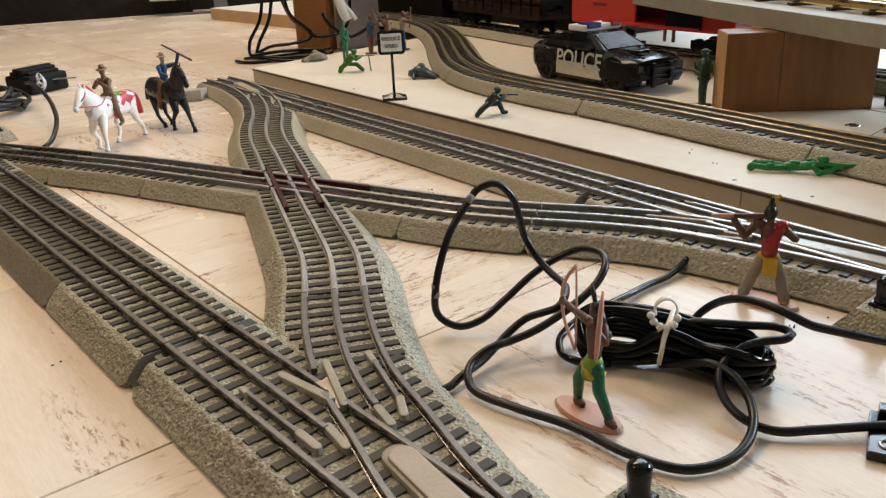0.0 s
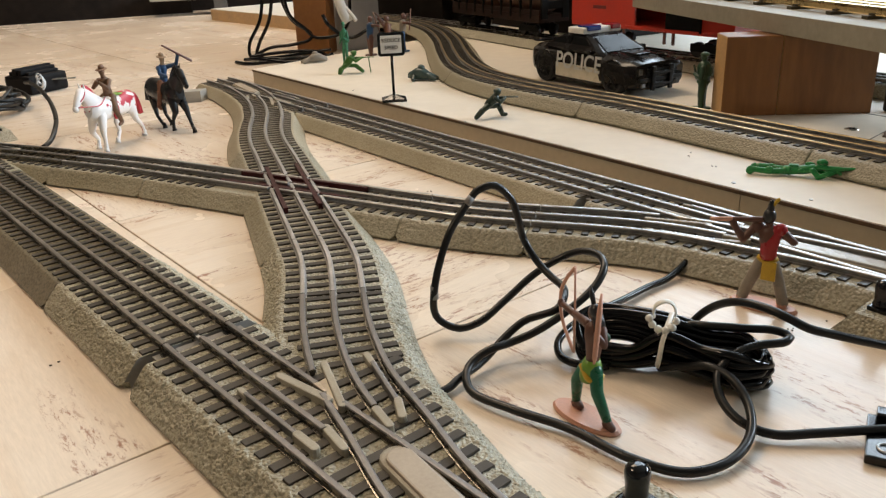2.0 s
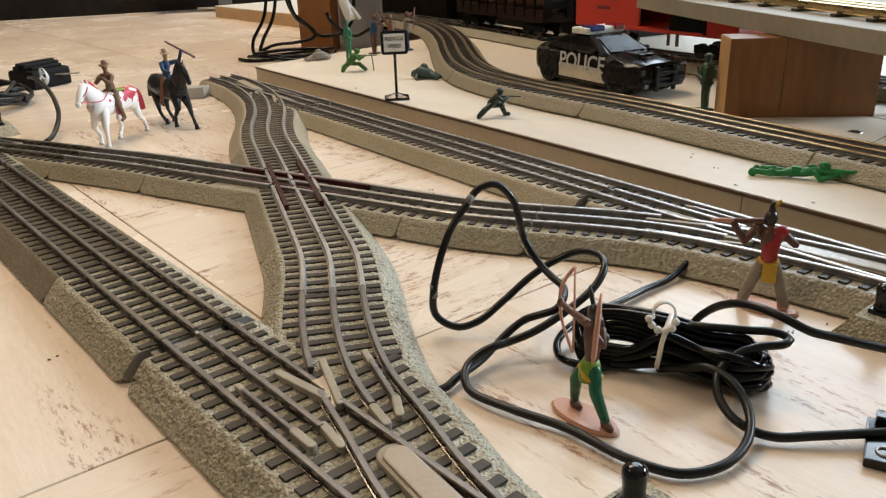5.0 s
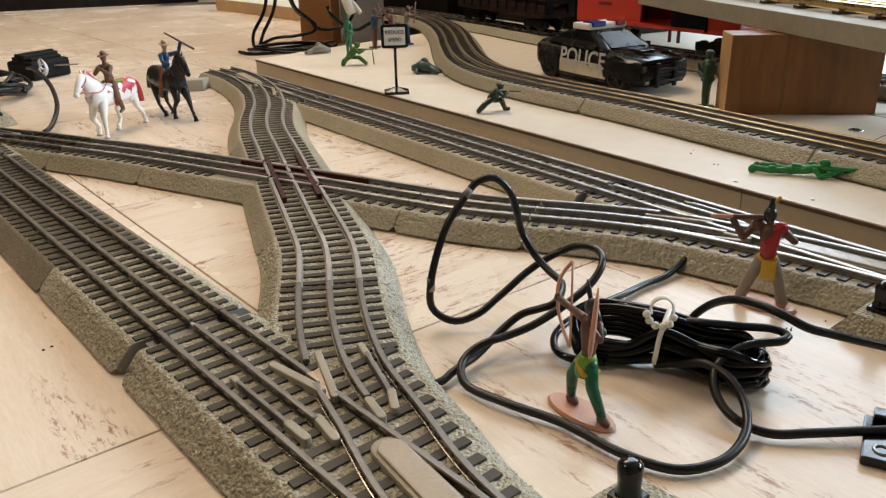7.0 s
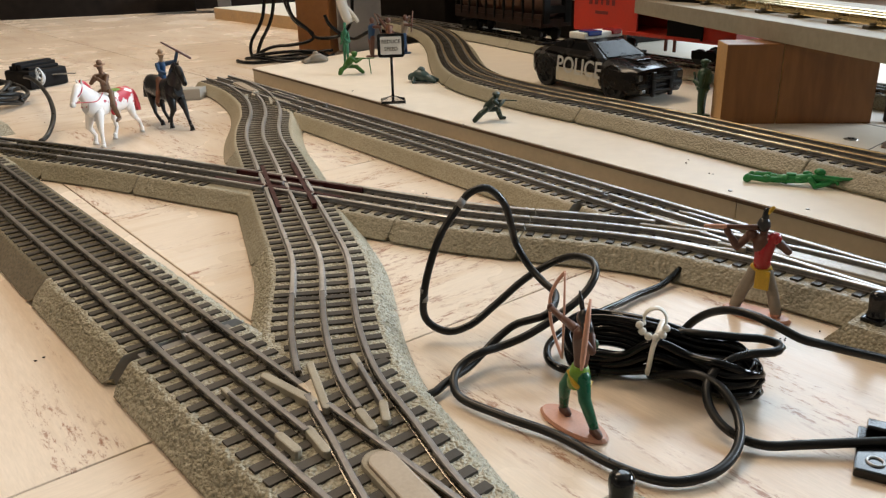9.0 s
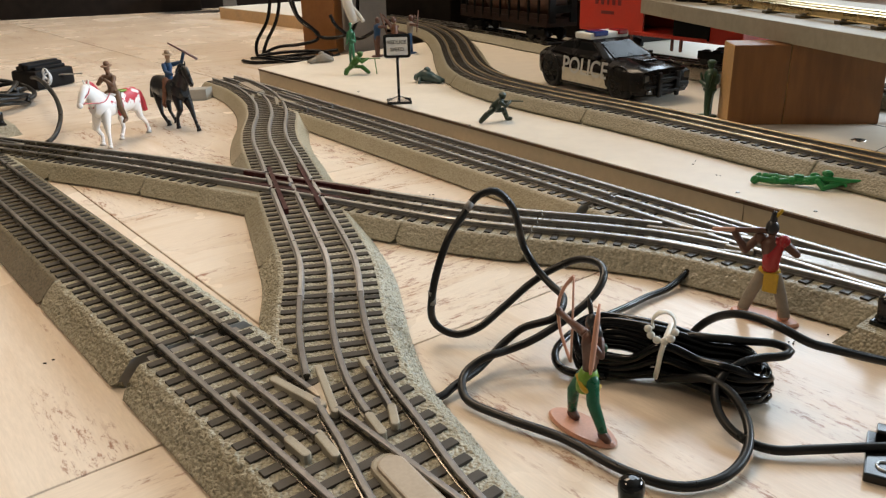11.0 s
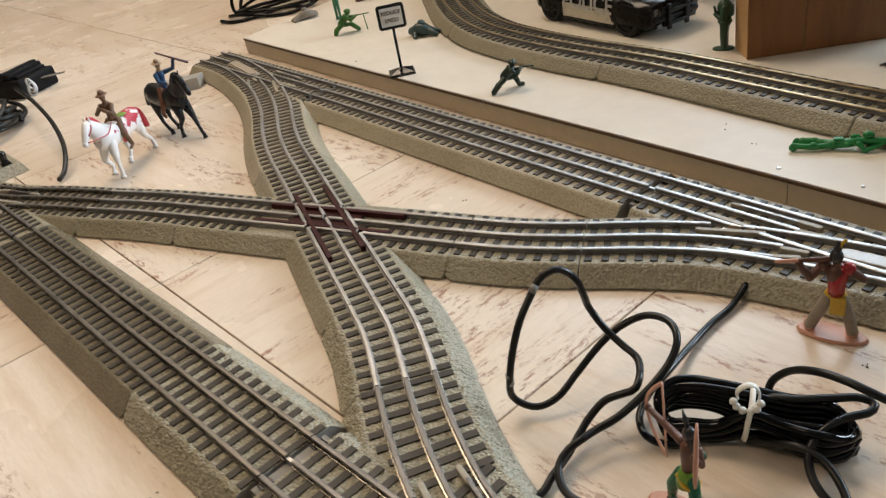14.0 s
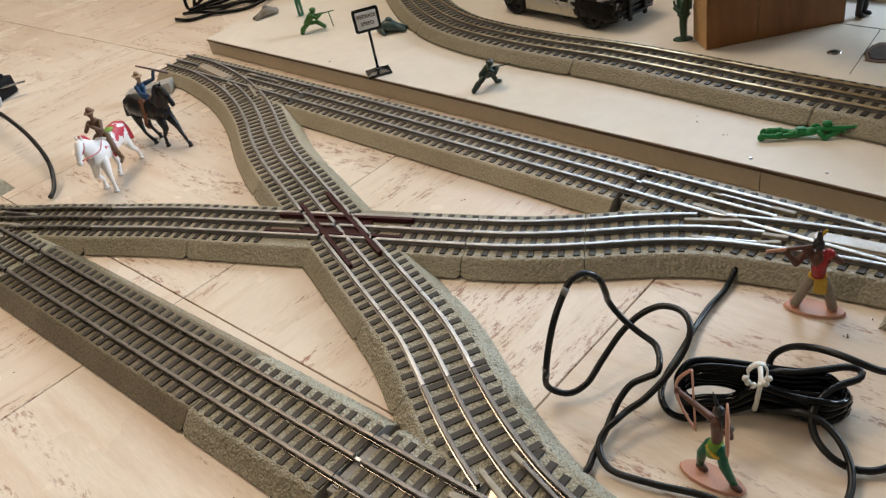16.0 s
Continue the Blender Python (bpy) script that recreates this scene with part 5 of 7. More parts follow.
def build_white_horse():
    bm = bmesh.new()
    legs = [[(0.0235, -0.0055, 0.036), (0.0260, -0.0085, 0.0205), (0.0160, -0.0100, 0.0105), (0.0165, -0.0105, 0.0026)],
            [(0.0250, 0.0055, 0.036), (0.0275, 0.0065, 0.0205), (0.0270, 0.0065, 0.0105), (0.0270, 0.0062, 0.0025)],
            [(-0.0230, -0.0055, 0.035), (-0.0140, -0.0060, 0.0225), (-0.0160, -0.0060, 0.0120), (-0.0105, -0.0060, 0.0026)],
            [(-0.0270, 0.0055, 0.036), (-0.0320, 0.0060, 0.0220), (-0.0430, 0.0048, 0.0125), (-0.0470, 0.0036, 0.0026)]]
    horse_body(bm, 0, 4, legs, -0.002, 1.08)
    tube(bm, smooth_line([(-0.037, 0, 0.0480), (-0.043, 0, 0.0465), (-0.0475, 0, 0.0390), (-0.050, 0, 0.0300), (-0.051, 0, 0.0240)], 0.003), 0.0030, 8, True, 1)
    # mane, saddle blanket and bridle
    tube(bm, [(0.0215, 0, 0.0555), (0.0270, 0, 0.0610), (0.0325, 0, 0.0668), (0.0380, 0, 0.0705)], [(0.0016, 0.0026), (0.0020, 0.0034), (0.0020, 0.0032), (0.0012, 0.0016)], 10, True, 1)
    for s in (-1, 1):
        blob(bm, (0.004, s * 0.0092, 0.0380), (0.0046, 0.0028, 0.0085), 0, -15, 1)
        tube(bm, smooth_line([(0.0535, s * 0.0030, 0.0515), (0.0410, s * 0.0058, 0.0500), (0.0280, s * 0.0088, 0.0490), (0.012, s * 0.0060, 0.0560)], 0.003), 0.0005, 6, True, 1)
        tube(bm, smooth_line([(0.0500, s * 0.0040, 0.0570), (0.0450, s * 0.0048, 0.0605), (0.0410, s * 0.0044, 0.0660)], 0.003), 0.0005, 6, True, 1)
    blob(bm, (-0.014, 0, 0.0530), (0.0075, 0.0055, 0.0016), 0, 0, 5)
    blob(bm, (0.001, 0, 0.0515), (0.0085, 0.0088, 0.0026), 0, 0, 4)
    rider(bm, 2, 2, 3, [((0.003, -0.0060, 0.0700), (0.010, -0.0085, 0.0640), (0.0125, -0.002, 0.0705)), ((0.003, 0.0060, 0.0700), (0.010, 0.0085, 0.0630), (0.0130, 0.002, 0.0690))])
    figure("horse_and_rider", bm, [splashed_white(), HORSE_R, BUCKSKIN, mat("brown_hat_paint", (0.17, 0.085, 0.045), 0.5, var=0.2, scale=200), HORSE_W, LIME], "white plastic toy horse with red splashes and a brown rider", (-0.2640, 0.8330, 0), 255)


def build_black_horse():
    bm = bmesh.new()
    legs = [[(0.0250, 0.0050, 0.037), (0.0370, 0.0045, 0.0240), (0.0460, 0.0030, 0.0120), (0.0560, 0.0010, 0.0026)],
            [(0.0240, -0.0050, 0.037), (0.0290, -0.0060, 0.0220), (0.0230, -0.0075, 0.0120), (0.0240, -0.0085, 0.0026)],
            [(-0.0250, -0.0055, 0.036), (-0.0230, -0.0060, 0.0220), (-0.0180, -0.0070, 0.0120), (-0.0010, -0.0080, 0.0026)],
            [(-0.0260, 0.0055, 0.036), (-0.0250, 0.0060, 0.0220), (-0.0230, 0.0065, 0.0120), (-0.0100, 0.0060, 0.0026)]]
    horse_body(bm, 0, 0, legs, 0.001, 1.22)
    tube(bm, smooth_line([(-0.036, 0, 0.0480), (-0.043, 0, 0.0460), (-0.048, 0, 0.0380), (-0.050, 0, 0.0270)], 0.003), 0.0046, 8, True, 0)
    tube(bm, [(0.0215, 0, 0.0565), (0.0270, 0, 0.0630), (0.0330, 0, 0.0695), (0.0390, 0, 0.0730)], [(0.0030, 0.0040), (0.0034, 0.0056), (0.0032, 0.0050), (0.0020, 0.0026)], 10, True, 0)
    blob(bm, (0.000, 0, 0.0515), (0.0095, 0.0092, 0.0028), 0, 0, 2)
    rider(bm, 1, 2, 3, [((0.003, 0.0060, 0.0700), (0.0105, 0.0140, 0.0725), (0.018, 0.0140, 0.0835)), ((0.003, -0.0060, 0.0700), (0.010, -0.0085, 0.0640), (0.016, -0.004, 0.0610))])
    limb(bm, (0.016, -0.003, 0.0955), (0.022, 0.028, 0.0755), 0.0010, 0.0015, 4)
    figure("horse_and_rider", bm, [HORSE_B, BLUE, RUST, HAT, mat("dark_red_wood_paint", (0.09, 0.022, 0.018), 0.4)], "black plastic toy horse with a blue rider raising a rifle", (-0.2290, 0.9140, 0), -46, size=(0.94, 0.95, 1.0))


def soldier(kind):
    """Moulded one-colour toy soldiers in several attitudes, facing +x."""
    bm = bmesh.new()
    if kind == "crouching":
        limb(bm, (-0.002, 0.002, 0.014), (0.006, 0.001, 0.0215), 0.0048, 0.0050)
        blob(bm, (0.0085, 0.0, 0.0275), (0.0038, 0.0036, 0.0036))
        blob(bm, (0.0082, 0.0, 0.0290), (0.0046, 0.0044, 0.0028))
        for pts, r in (([(-0.003, -0.003, 0.013), (-0.009, -0.005, 0.009), (-0.0155, -0.006, 0.0025)], 0.0034), ([(0.000, 0.003, 0.012), (0.0095, 0.005, 0.0115), (0.0135, 0.006, 0.0022)], 0.0032),
                       ([(0.006, -0.004, 0.0220), (0.012, -0.005, 0.0180), (0.0165, -0.001, 0.0215)], 0.0023), ([(0.006, 0.004, 0.0215), (0.012, 0.005, 0.0180), (0.0150, 0.001, 0.0205)], 0.0023)):
            for a, b in zip(pts, pts[1:]):
                limb(bm, a, b, r, r * 0.82)
        limb(bm, (0.0135, 0.006, 0.0020), (0.0180, 0.006, 0.0018), 0.0022, 0.0018)
        limb(bm, (-0.0155, -0.006, 0.0022), (-0.0145, -0.006, 0.0045), 0.0022, 0.0020)
        limb(bm, (0.0080, -0.001, 0.0215), (0.0185, 0.0, 0.0222), 0.0015, 0.0011)
        limb(bm, (0.0185, 0.0, 0.0222), (0.0310, 0.001, 0.0215), 0.0008, 0.0007)
    elif kind == "prone":
        tube(bm, [(-0.012, 0.0, 0.0058), (-0.006, 0.0, 0.0062), (0.002, 0.0, 0.0066), (0.010, 0.0005, 0.0080), (0.018, 0.001, 0.0100), (0.022, 0.001, 0.0105)], [(0.0050, 0.0040), (0.0066, 0.0052), (0.0058, 0.0046), (0.0064, 0.0052), (0.0070, 0.0050), (0.0040, 0.0030)], 14)
        box(bm, (0.0005, 0.001, 0.0112), (0.0095, 0.0080, 0.0045), 0, 0.0016)
        blob(bm, (0.0075, -0.0050, 0.0075), (0.0036, 0.0024, 0.0030))
        blob(bm, (0.0262, 0.001, 0.0150), (0.0042, 0.0040, 0.0044))
        blob(bm, (0.0258, 0.001, 0.0172), (0.0056, 0.0054, 0.0040), 0, 8)
        for pts, r in (([(-0.009, -0.0035, 0.0055), (-0.021, -0.0065, 0.0050), (-0.0368, -0.0060, 0.0058), (-0.0395, -0.0062, 0.0025)], 0.0036), ([(-0.009, 0.0035, 0.0055), (-0.020, 0.0080, 0.0062), (-0.0310, 0.0090, 0.0060), (-0.0365, 0.0085, 0.0028)], 0.0042),
                       ([(0.018, -0.0065, 0.0095), (0.0235, -0.0090, 0.0030), (0.0330, -0.0040, 0.0060), (0.0375, -0.0010, 0.0085)], 0.0030), ([(0.018, 0.0075, 0.0095), (0.0290, 0.0085, 0.0034), (0.0400, 0.0035, 0.0085)], 0.0030)):
            for a, b in zip(pts, pts[1:]):
                limb(bm, a, b, r, r * 0.86)
        blob(bm, (0.0385, 0.001, 0.0085), (0.0040, 0.0034, 0.0034))
        tube(bm, [(-0.0045, 0.0, 0.0064), (-0.0020, 0.0, 0.0064)], [(0.0072, 0.0058), (0.0072, 0.0058)], 14)
        for x, y in ((-0.0400, -0.0062), (-0.0372, 0.0085)):
            blob(bm, (x, y, 0.0050), (0.0034, 0.0030, 0.0050), 0, 20)
        for x, y in ((-0.0215, -0.0065), (-0.0205, 0.0080)):
            blob(bm, (x, y, 0.0068), (0.0044, 0.0038, 0.0040))
        blob(bm, (0.0150, 0.004, 0.0135), (0.0052, 0.0036, 0.0030), 20, 10)
        limb(bm, (0.022, -0.002, 0.0120), (0.044, 0.0, 0.0112), 0.0034, 0.0028)
        limb(bm, (0.044, 0.0, 0.0116), (0.060, 0.002, 0.0124), 0.0022, 0.0017)
        limb(bm, (0.060, 0.002, 0.0124), (0.071, 0.002, 0.0128), 0.0013, 0.0010)
        limb(bm, (0.041, 0.0, 0.0100), (0.0430, 0.0, 0.0050), 0.0020, 0.0016)
    elif kind == "standing":
        oval_base(bm, (0.001, 0.0), 0.0105, 0.0075, 0.0016, 10, 0)
        limb(bm, (0.0, 0.0, 0.0270), (0.0, 0.0, 0.0360), 0.0058, 0.0064)
        limb(bm, (0.0, 0.0, 0.0360), (0.0, 0.0, 0.0425), 0.0066, 0.0074)
        tube(bm, [(0.0, 0.0, 0.0272), (0.0, 0.0, 0.0296)], 0.0068, 14)
        limb(bm, (0.0003, 0.0, 0.0470), (0.0005, 0.0, 0.0510), 0.0024, 0.0022)
        blob(bm, (0.0008, 0.0, 0.0530), (0.0034, 0.0031, 0.0040))
        blob(bm, (0.0005, 0.0, 0.0556), (0.0046, 0.0044, 0.0028))
        for s in (-1, 1):
            limb(bm, (0.0, s * 0.0032, 0.0280), (0.0005, s * 0.0042, 0.0150), 0.0044, 0.0036)
            limb(bm, (0.0005, s * 0.0042, 0.0150), (0.0, s * 0.0046, 0.0032), 0.0036, 0.0030)
            limb(bm, (0.0, s * 0.0082, 0.0430), (0.001, s * 0.0108, 0.0325), 0.0030, 0.0025)
            limb(bm, (0.001, s * 0.0108, 0.0325), (0.0085, s * 0.0030, 0.0360), 0.0025, 0.0021)
        limb(bm, (0.0088, -0.009, 0.0300), (0.0088, 0.008, 0.0450), 0.0015, 0.0011)
        box(bm, (-0.0058, 0, 0.0390), (0.0050, 0.0090, 0.0100), 0, 0.0014)
    elif kind == "kneeling":
        limb(bm, (-0.004, 0.0, 0.0150), (0.005, 0.0, 0.0255), 0.0055, 0.0058)
        blob(bm, (0.0095, 0.0, 0.0325), (0.0042, 0.0040, 0.0042))
        blob(bm, (0.0090, 0.0, 0.0345), (0.0052, 0.0050, 0.0032))
        for pts, r in (([(-0.004, -0.003, 0.014), (-0.011, -0.006, 0.0085), (-0.0135, -0.006, 0.0025)], 0.0042), ([(-0.003, 0.003, 0.013), (0.010, 0.006, 0.0115), (0.0200, 0.006, 0.0025)], 0.0036),
                       ([(0.005, -0.005, 0.0270), (0.013, -0.006, 0.0210), (0.0200, -0.001, 0.0250)], 0.0026), ([(0.005, 0.005, 0.0265), (0.013, 0.006, 0.0215), (0.0190, 0.001, 0.0245)], 0.0026)):
            for a, b in zip(pts, pts[1:]):
                limb(bm, a, b, r, r * 0.82)
        limb(bm, (0.012, -0.001, 0.0258), (0.024, 0.0, 0.0258), 0.0017, 0.0013)
        limb(bm, (0.024, 0.0, 0.0258), (0.040, 0.001, 0.0262), 0.0009, 0.0008)
        limb(bm, (0.0320, 0.001, 0.0258), (0.0340, 0.002, 0.0010), 0.0008, 0.0008)
    elif kind == "fallen":
        tube(bm, [(-0.0175, 0.002, 0.0030), (-0.0120, 0.001, 0.0050), (-0.0050, 0.0, 0.0072), (0.0005, 0.0, 0.0080), (0.0065, 0.0, 0.0062), (0.0120, 0.0, 0.0045), (0.0150, 0.0, 0.0035)],
             [(0.0022, 0.0020), (0.0056, 0.0044), (0.0076, 0.0066), (0.0082, 0.0074), (0.0074, 0.0058), (0.0056, 0.0040), (0.0026, 0.0024)], 12)
        blob(bm, (0.0012, 0.0, 0.0142), (0.0048, 0.0042, 0.0034), 0, 10)
        blob(bm, (-0.0130, 0.001, 0.0065), (0.0050, 0.0042, 0.0034), 0, -20)
        limb(bm, (0.010, 0.002, 0.0060), (0.020, 0.005, 0.0025), 0.0036, 0.0024)
        limb(bm, (0.010, -0.002, 0.0060), (0.021, -0.004, 0.0025), 0.0036, 0.0024)
        limb(bm, (-0.006, -0.004, 0.0060), (-0.004, -0.012, 0.0022), 0.0026, 0.0020)
    return bm


build_archer()
build_standing_figure()
build_white_horse()
build_black_horse()
figure("toy_soldier", soldier("crouching"), [ARMY_DK], "dark green plastic toy soldier crouching with a rifle", (0.1385, 0.7845, PLAT), -6, "toy soldier", (0.9, 1.3, 0.95))
figure("toy_soldier", soldier("prone"), [ARMY_LT], "bright green plastic toy soldier lying prone on the board", (0.3410, 0.5370, PLAT), -27, "toy soldier", (0.74, 0.60, 0.66))
figure("toy_soldier", soldier("standing"), [ARMY], "green plastic toy soldier standing beside the wooden block", (0.3560, 0.7830, PLAT), 150, "toy soldier", (1.0, 0.92, 0.98))
figure("toy_soldier", soldier("kneeling"), [ARMY_MID], "grass green plastic toy soldier kneeling behind a gun", (-0.0330, 1.1190, PLAT), -8, "toy soldier", (0.9, 1.0, 0.85))
figure("toy_soldier", soldier("standing"), [mat("sea_green_plastic", (0.03, 0.17, 0.085), 0.35, var=0.12, scale=120)], "sea green plastic toy soldier standing near the cables", (-0.0450, 1.2100, PLAT), 250, "toy soldier", (0.65, 0.6, 1.08))
figure("toy_soldier", soldier("fallen"), [mat("slate_green_plastic", (0.035, 0.065, 0.060), 0.4, var=0.15, scale=120)], "dark slate green toy soldier lying on its side", (0.0680, 1.0360, PLAT), -25, "toy soldier", (1.05, 1.2, 1.15))
figure("toy_figure", soldier("fallen"), [mat("grey_tan_plastic", (0.22, 0.19, 0.15), 0.45, var=0.2, scale=120)], "grey and tan toy figure tipped over on the board", (-0.0950, 1.2450, PLAT), 200, "toy figure")


def build_far_figures():
    for x, y, turn, coat, lower in ((-0.012, 1.300, 40, BLUE, SKIN), (0.018, 1.290, 120, RUST, PINK), (0.040, 1.330, 10, TROUSER, BLUE)):
        bm = bmesh.new()
        oval_base(bm, (0, 0), 0.011, 0.008, 0.002, 0, 1)
        limb(bm, (0, 0, 0.030), (0.002, 0, 0.046), 0.0050, 0.0060, 0)
        blob(bm, (0.003, 0, 0.0570), (0.0042, 0.0042, 0.0050), 0, 0, 2)
        for s in (-1, 1):
            limb(bm, (0, s * 0.003, 0.030), (s * 0.003, s * 0.005, 0.003), 0.0042, 0.0030, 1)
            limb(bm, (0.002, s * 0.006, 0.047), (0.012, s * 0.010, 0.052 + s * 0.006), 0.0026, 0.0020, 2)
        limb(bm, (0.010, -0.014, 0.036), (0.018, 0.012, 0.066), 0.0011, 0.0010, 2)
        figure("toy_figure", bm, [coat, lower, SKIN], "small painted toy figure with raised arms on the board", (x, y, PLAT), turn)


build_far_figures()


# ---- lettering ----
def text_mesh(body, size, depth=0.0002, align="CENTER", shear=0.0):
    c = bpy.data.curves.new("lettering", "FONT")
    c.offset = size * 0.012
    c.body, c.size, c.extrude, c.align_x, c.align_y, c.shear = body, size, depth, align, "CENTER", shear
    tmp = new("lettering_curve", c)
    deps = bpy.context.evaluated_depsgraph_get()
    me = bpy.data.meshes.new_from_object(tmp.evaluated_get(deps))
    bpy.data.objects.remove(tmp)
    bpy.data.curves.remove(c)
    bm = bmesh.new()
    bm.from_mesh(me)
    bpy.data.meshes.remove(me)
    return bm


def lpart(name, bm, material, parent, label="", m=None, smooth=False):
    """A part built in its thing's own axes."""
    if m is not None:
        bm.transform(m)
    ob = part(name, bm, material, None, label, smooth)
    ob.parent = parent
    return ob


def loft(bm, rows, index=0, smooth=True, caps=True):
    vs = [[bm.verts.new(p) for p in r] for r in rows]
    for a, b in zip(vs, vs[1:]):
        for i in range(len(a)):
            f = bm.faces.new((a[i], a[(i + 1) % len(a)], b[(i + 1) % len(b)], b[i]))
            f.material_index, f.smooth = index, smooth
    if caps:
        for r in (vs[0][::-1], vs[-1]):
            bm.faces.new(r).material_index = index
    bmesh.ops.recalc_face_normals(bm, faces=bm.faces[:])
    return bm


def build_sign():
    root = thing("speed_sign", "small black model road sign reading reduce speed", "sign", (0.0365, 0.9010, PLAT), turn=4)
    bm = prism(bmesh.new(), [(-0.0142, -0.0115), (0.0142, -0.0115), (0.0142, 0.0115), (-0.0142, 0.0115)], 0.0, 0.0030, bevel=0.0008)
    loft(bm, [[(x * k, y * k, z) for x, y in ((-0.0130, -0.0105), (0.0130, -0.0105), (0.0130, 0.0105), (-0.0130, 0.0105))] for k, z in ((1.0, 0.0029), (0.55, 0.0050), (0.28, 0.0066))], smooth=False)
    tube(bm, [(0, 0, z) for z in (0.0038, 0.0060, 0.0075)], [0.0060, 0.0042, 0.0022], 16)
    lpart("base", bm, BLACK_PLASTIC, root)
    lpart("post", tube(bmesh.new(), [(0, 0, 0.0060), (0, 0, 0.0600)], 0.0016, 12), BLACK_PLASTIC, root)
    m = Matrix.Translation((0, -0.0010, 0.0640)) @ Matrix.Rotation(radians(86), 4, "X")
    frame_ = outline_round(0.0304, 0.0260, 0.0030)
    lpart("panel", prism(bmesh.new(), frame_, -0.0016, 0.0010, bevel=0.0006), BLACK_PLASTIC, root, m=m)
    face = mat("grey_white_sign_face", (0.78, 0.77, 0.74), 0.5, var=0.05, scale=80)
    lpart("face", prism(bmesh.new(), outline_round(0.0238, 0.0196, 0.0008), 0.0006, 0.0014), face, root, "grey-white sign face", m=m)
    ink = mat("grey_black_lettering", (0.07, 0.068, 0.065), 0.5)
    lpart("lettering", text_mesh("REDUCE", 0.0057), ink, root, "black lettering", m=m @ Matrix.Translation((0, 0.0042, 0.0016)))
    lpart("lettering", text_mesh("SPEED", 0.0057), ink, root, "black lettering", m=m @ Matrix.Translation((0, -0.0038, 0.0016)))


def outline_round(w, h, r, k=5):
    out = []
    for cx, cy, a0 in ((w / 2 - r, h / 2 - r, 0), (-w / 2 + r, h / 2 - r, 90), (-w / 2 + r, -h / 2 + r, 180), (w / 2 - r, -h / 2 + r, 270)):
        out += [(cx + r * math.cos(radians(a0 + 90 * i / k)), cy + r * math.sin(radians(a0 + 90 * i / k))) for i in range(k + 1)]
    return out


build_sign()


# ---- police car ----
def build_police_car():
    paint = mat("black_car_gloss", (0.009, 0.0065, 0.0055), 0.24, var=0.2, scale=60, coat=0.05, spec=0.22)
    white = mat("cream_white_door_paint", (0.62, 0.57, 0.46), 0.3, var=0.05, scale=60)
    glass = mat("tinted_car_window", (0.006, 0.006, 0.006), 0.20, var=0.2, scale=60, spec=0.08)
    TRIM = mat("satin_black_car_trim", (0.006, 0.006, 0.006), 0.4, var=0.2, scale=80, spec=0.3)
    rubber = mat("matt_black_tyre", (0.005, 0.0045, 0.0045), 0.8, var=0.2, scale=200)
    root = thing("police_car", "black and white model police car with a roof light bar", "toy car", (0.2885, 0.9500, PLAT), turn=-62.0)

    def ring(x, w, zb, zs, zt):
        half = [(w * 0.86, zb), (w, zb + 0.005), (w * 1.01, (zb + zs) / 2), (w, zs - 0.003), (w * 0.93, zs), (w * 0.70, zt), (w * 0.35, zt + 0.0010)]
        return [(x, y, z) for y, z in half] + [(x, -y, z) for y, z in half[::-1]]
    rows = [ring(0.0985, 0.0300, 0.0120, 0.0325, 0.0338), ring(0.0970, 0.0345, 0.0100, 0.0345, 0.0362), ring(0.0900, 0.0375, 0.0085, 0.0358, 0.0382), ring(0.0800, 0.0392, 0.0085, 0.0366, 0.0394), ring(0.0620, 0.0396, 0.0085, 0.0374, 0.0408), ring(0.0440, 0.0384, 0.0085, 0.0380, 0.0425), ring(0.0300, 0.0370, 0.0085, 0.0384, 0.0435),
            ring(0.0, 0.0366, 0.0085, 0.0385, 0.0430), ring(-0.0360, 0.0370, 0.0085, 0.0398, 0.0440), ring(-0.0500, 0.0386, 0.0085, 0.0408, 0.0446), ring(-0.0720, 0.0394, 0.0090, 0.0414, 0.0452), ring(-0.0880, 0.0370, 0.0110, 0.0405, 0.0445), ring(-0.0960, 0.0330, 0.0150, 0.0385, 0.0425), ring(-0.0985, 0.0280, 0.0190, 0.0350, 0.0385)]
    lpart("body", loft(bmesh.new(), rows), paint, root, smooth=True)
    cab = []
    for z, x0, x1, w in ((0.0400, -0.0790, 0.0440, 0.0345), (0.0440, -0.0740, 0.0380, 0.0368), (0.0520, -0.0580, 0.0220, 0.0305), (0.0585, -0.0430, 0.0090, 0.0275), (0.0612, -0.0330, 0.0000, 0.0240)):
        cab.append([(x, y, z) for x, y in ((x1, w * 0.82), (x1 - 0.004, w), (x0 + 0.008, w), (x0, w * 0.80), (x0, -w * 0.80), (x0 + 0.008, -w), (x1 - 0.004, -w), (x1, -w * 0.82))])
    lpart("cabin", loft(bmesh.new(), cab, smooth=False), paint, root)

    def pane(name, quad, label="dark tinted glass"):
        bm = bmesh.new()
        q = [Vector(p) for p in quad]
        nrm = (q[1] - q[0]).cross(q[3] - q[0]).normalized() * 0.0006
        lo, hi = [bm.verts.new(p - nrm) for p in q], [bm.verts.new(p + nrm) for p in q]
        bm.faces.new(hi), bm.faces.new(lo[::-1])
        for i in range(4):
            bm.faces.new((lo[i], lo[(i + 1) % 4], hi[(i + 1) % 4], hi[i]))
        lpart(name, bm, glass, root, label)
    pane("windscreen", [(0.0388, 0.0255, 0.0440), (0.0388, -0.0255, 0.0440), (0.0110, -0.0215, 0.0582), (0.0110, 0.0215, 0.0582)])
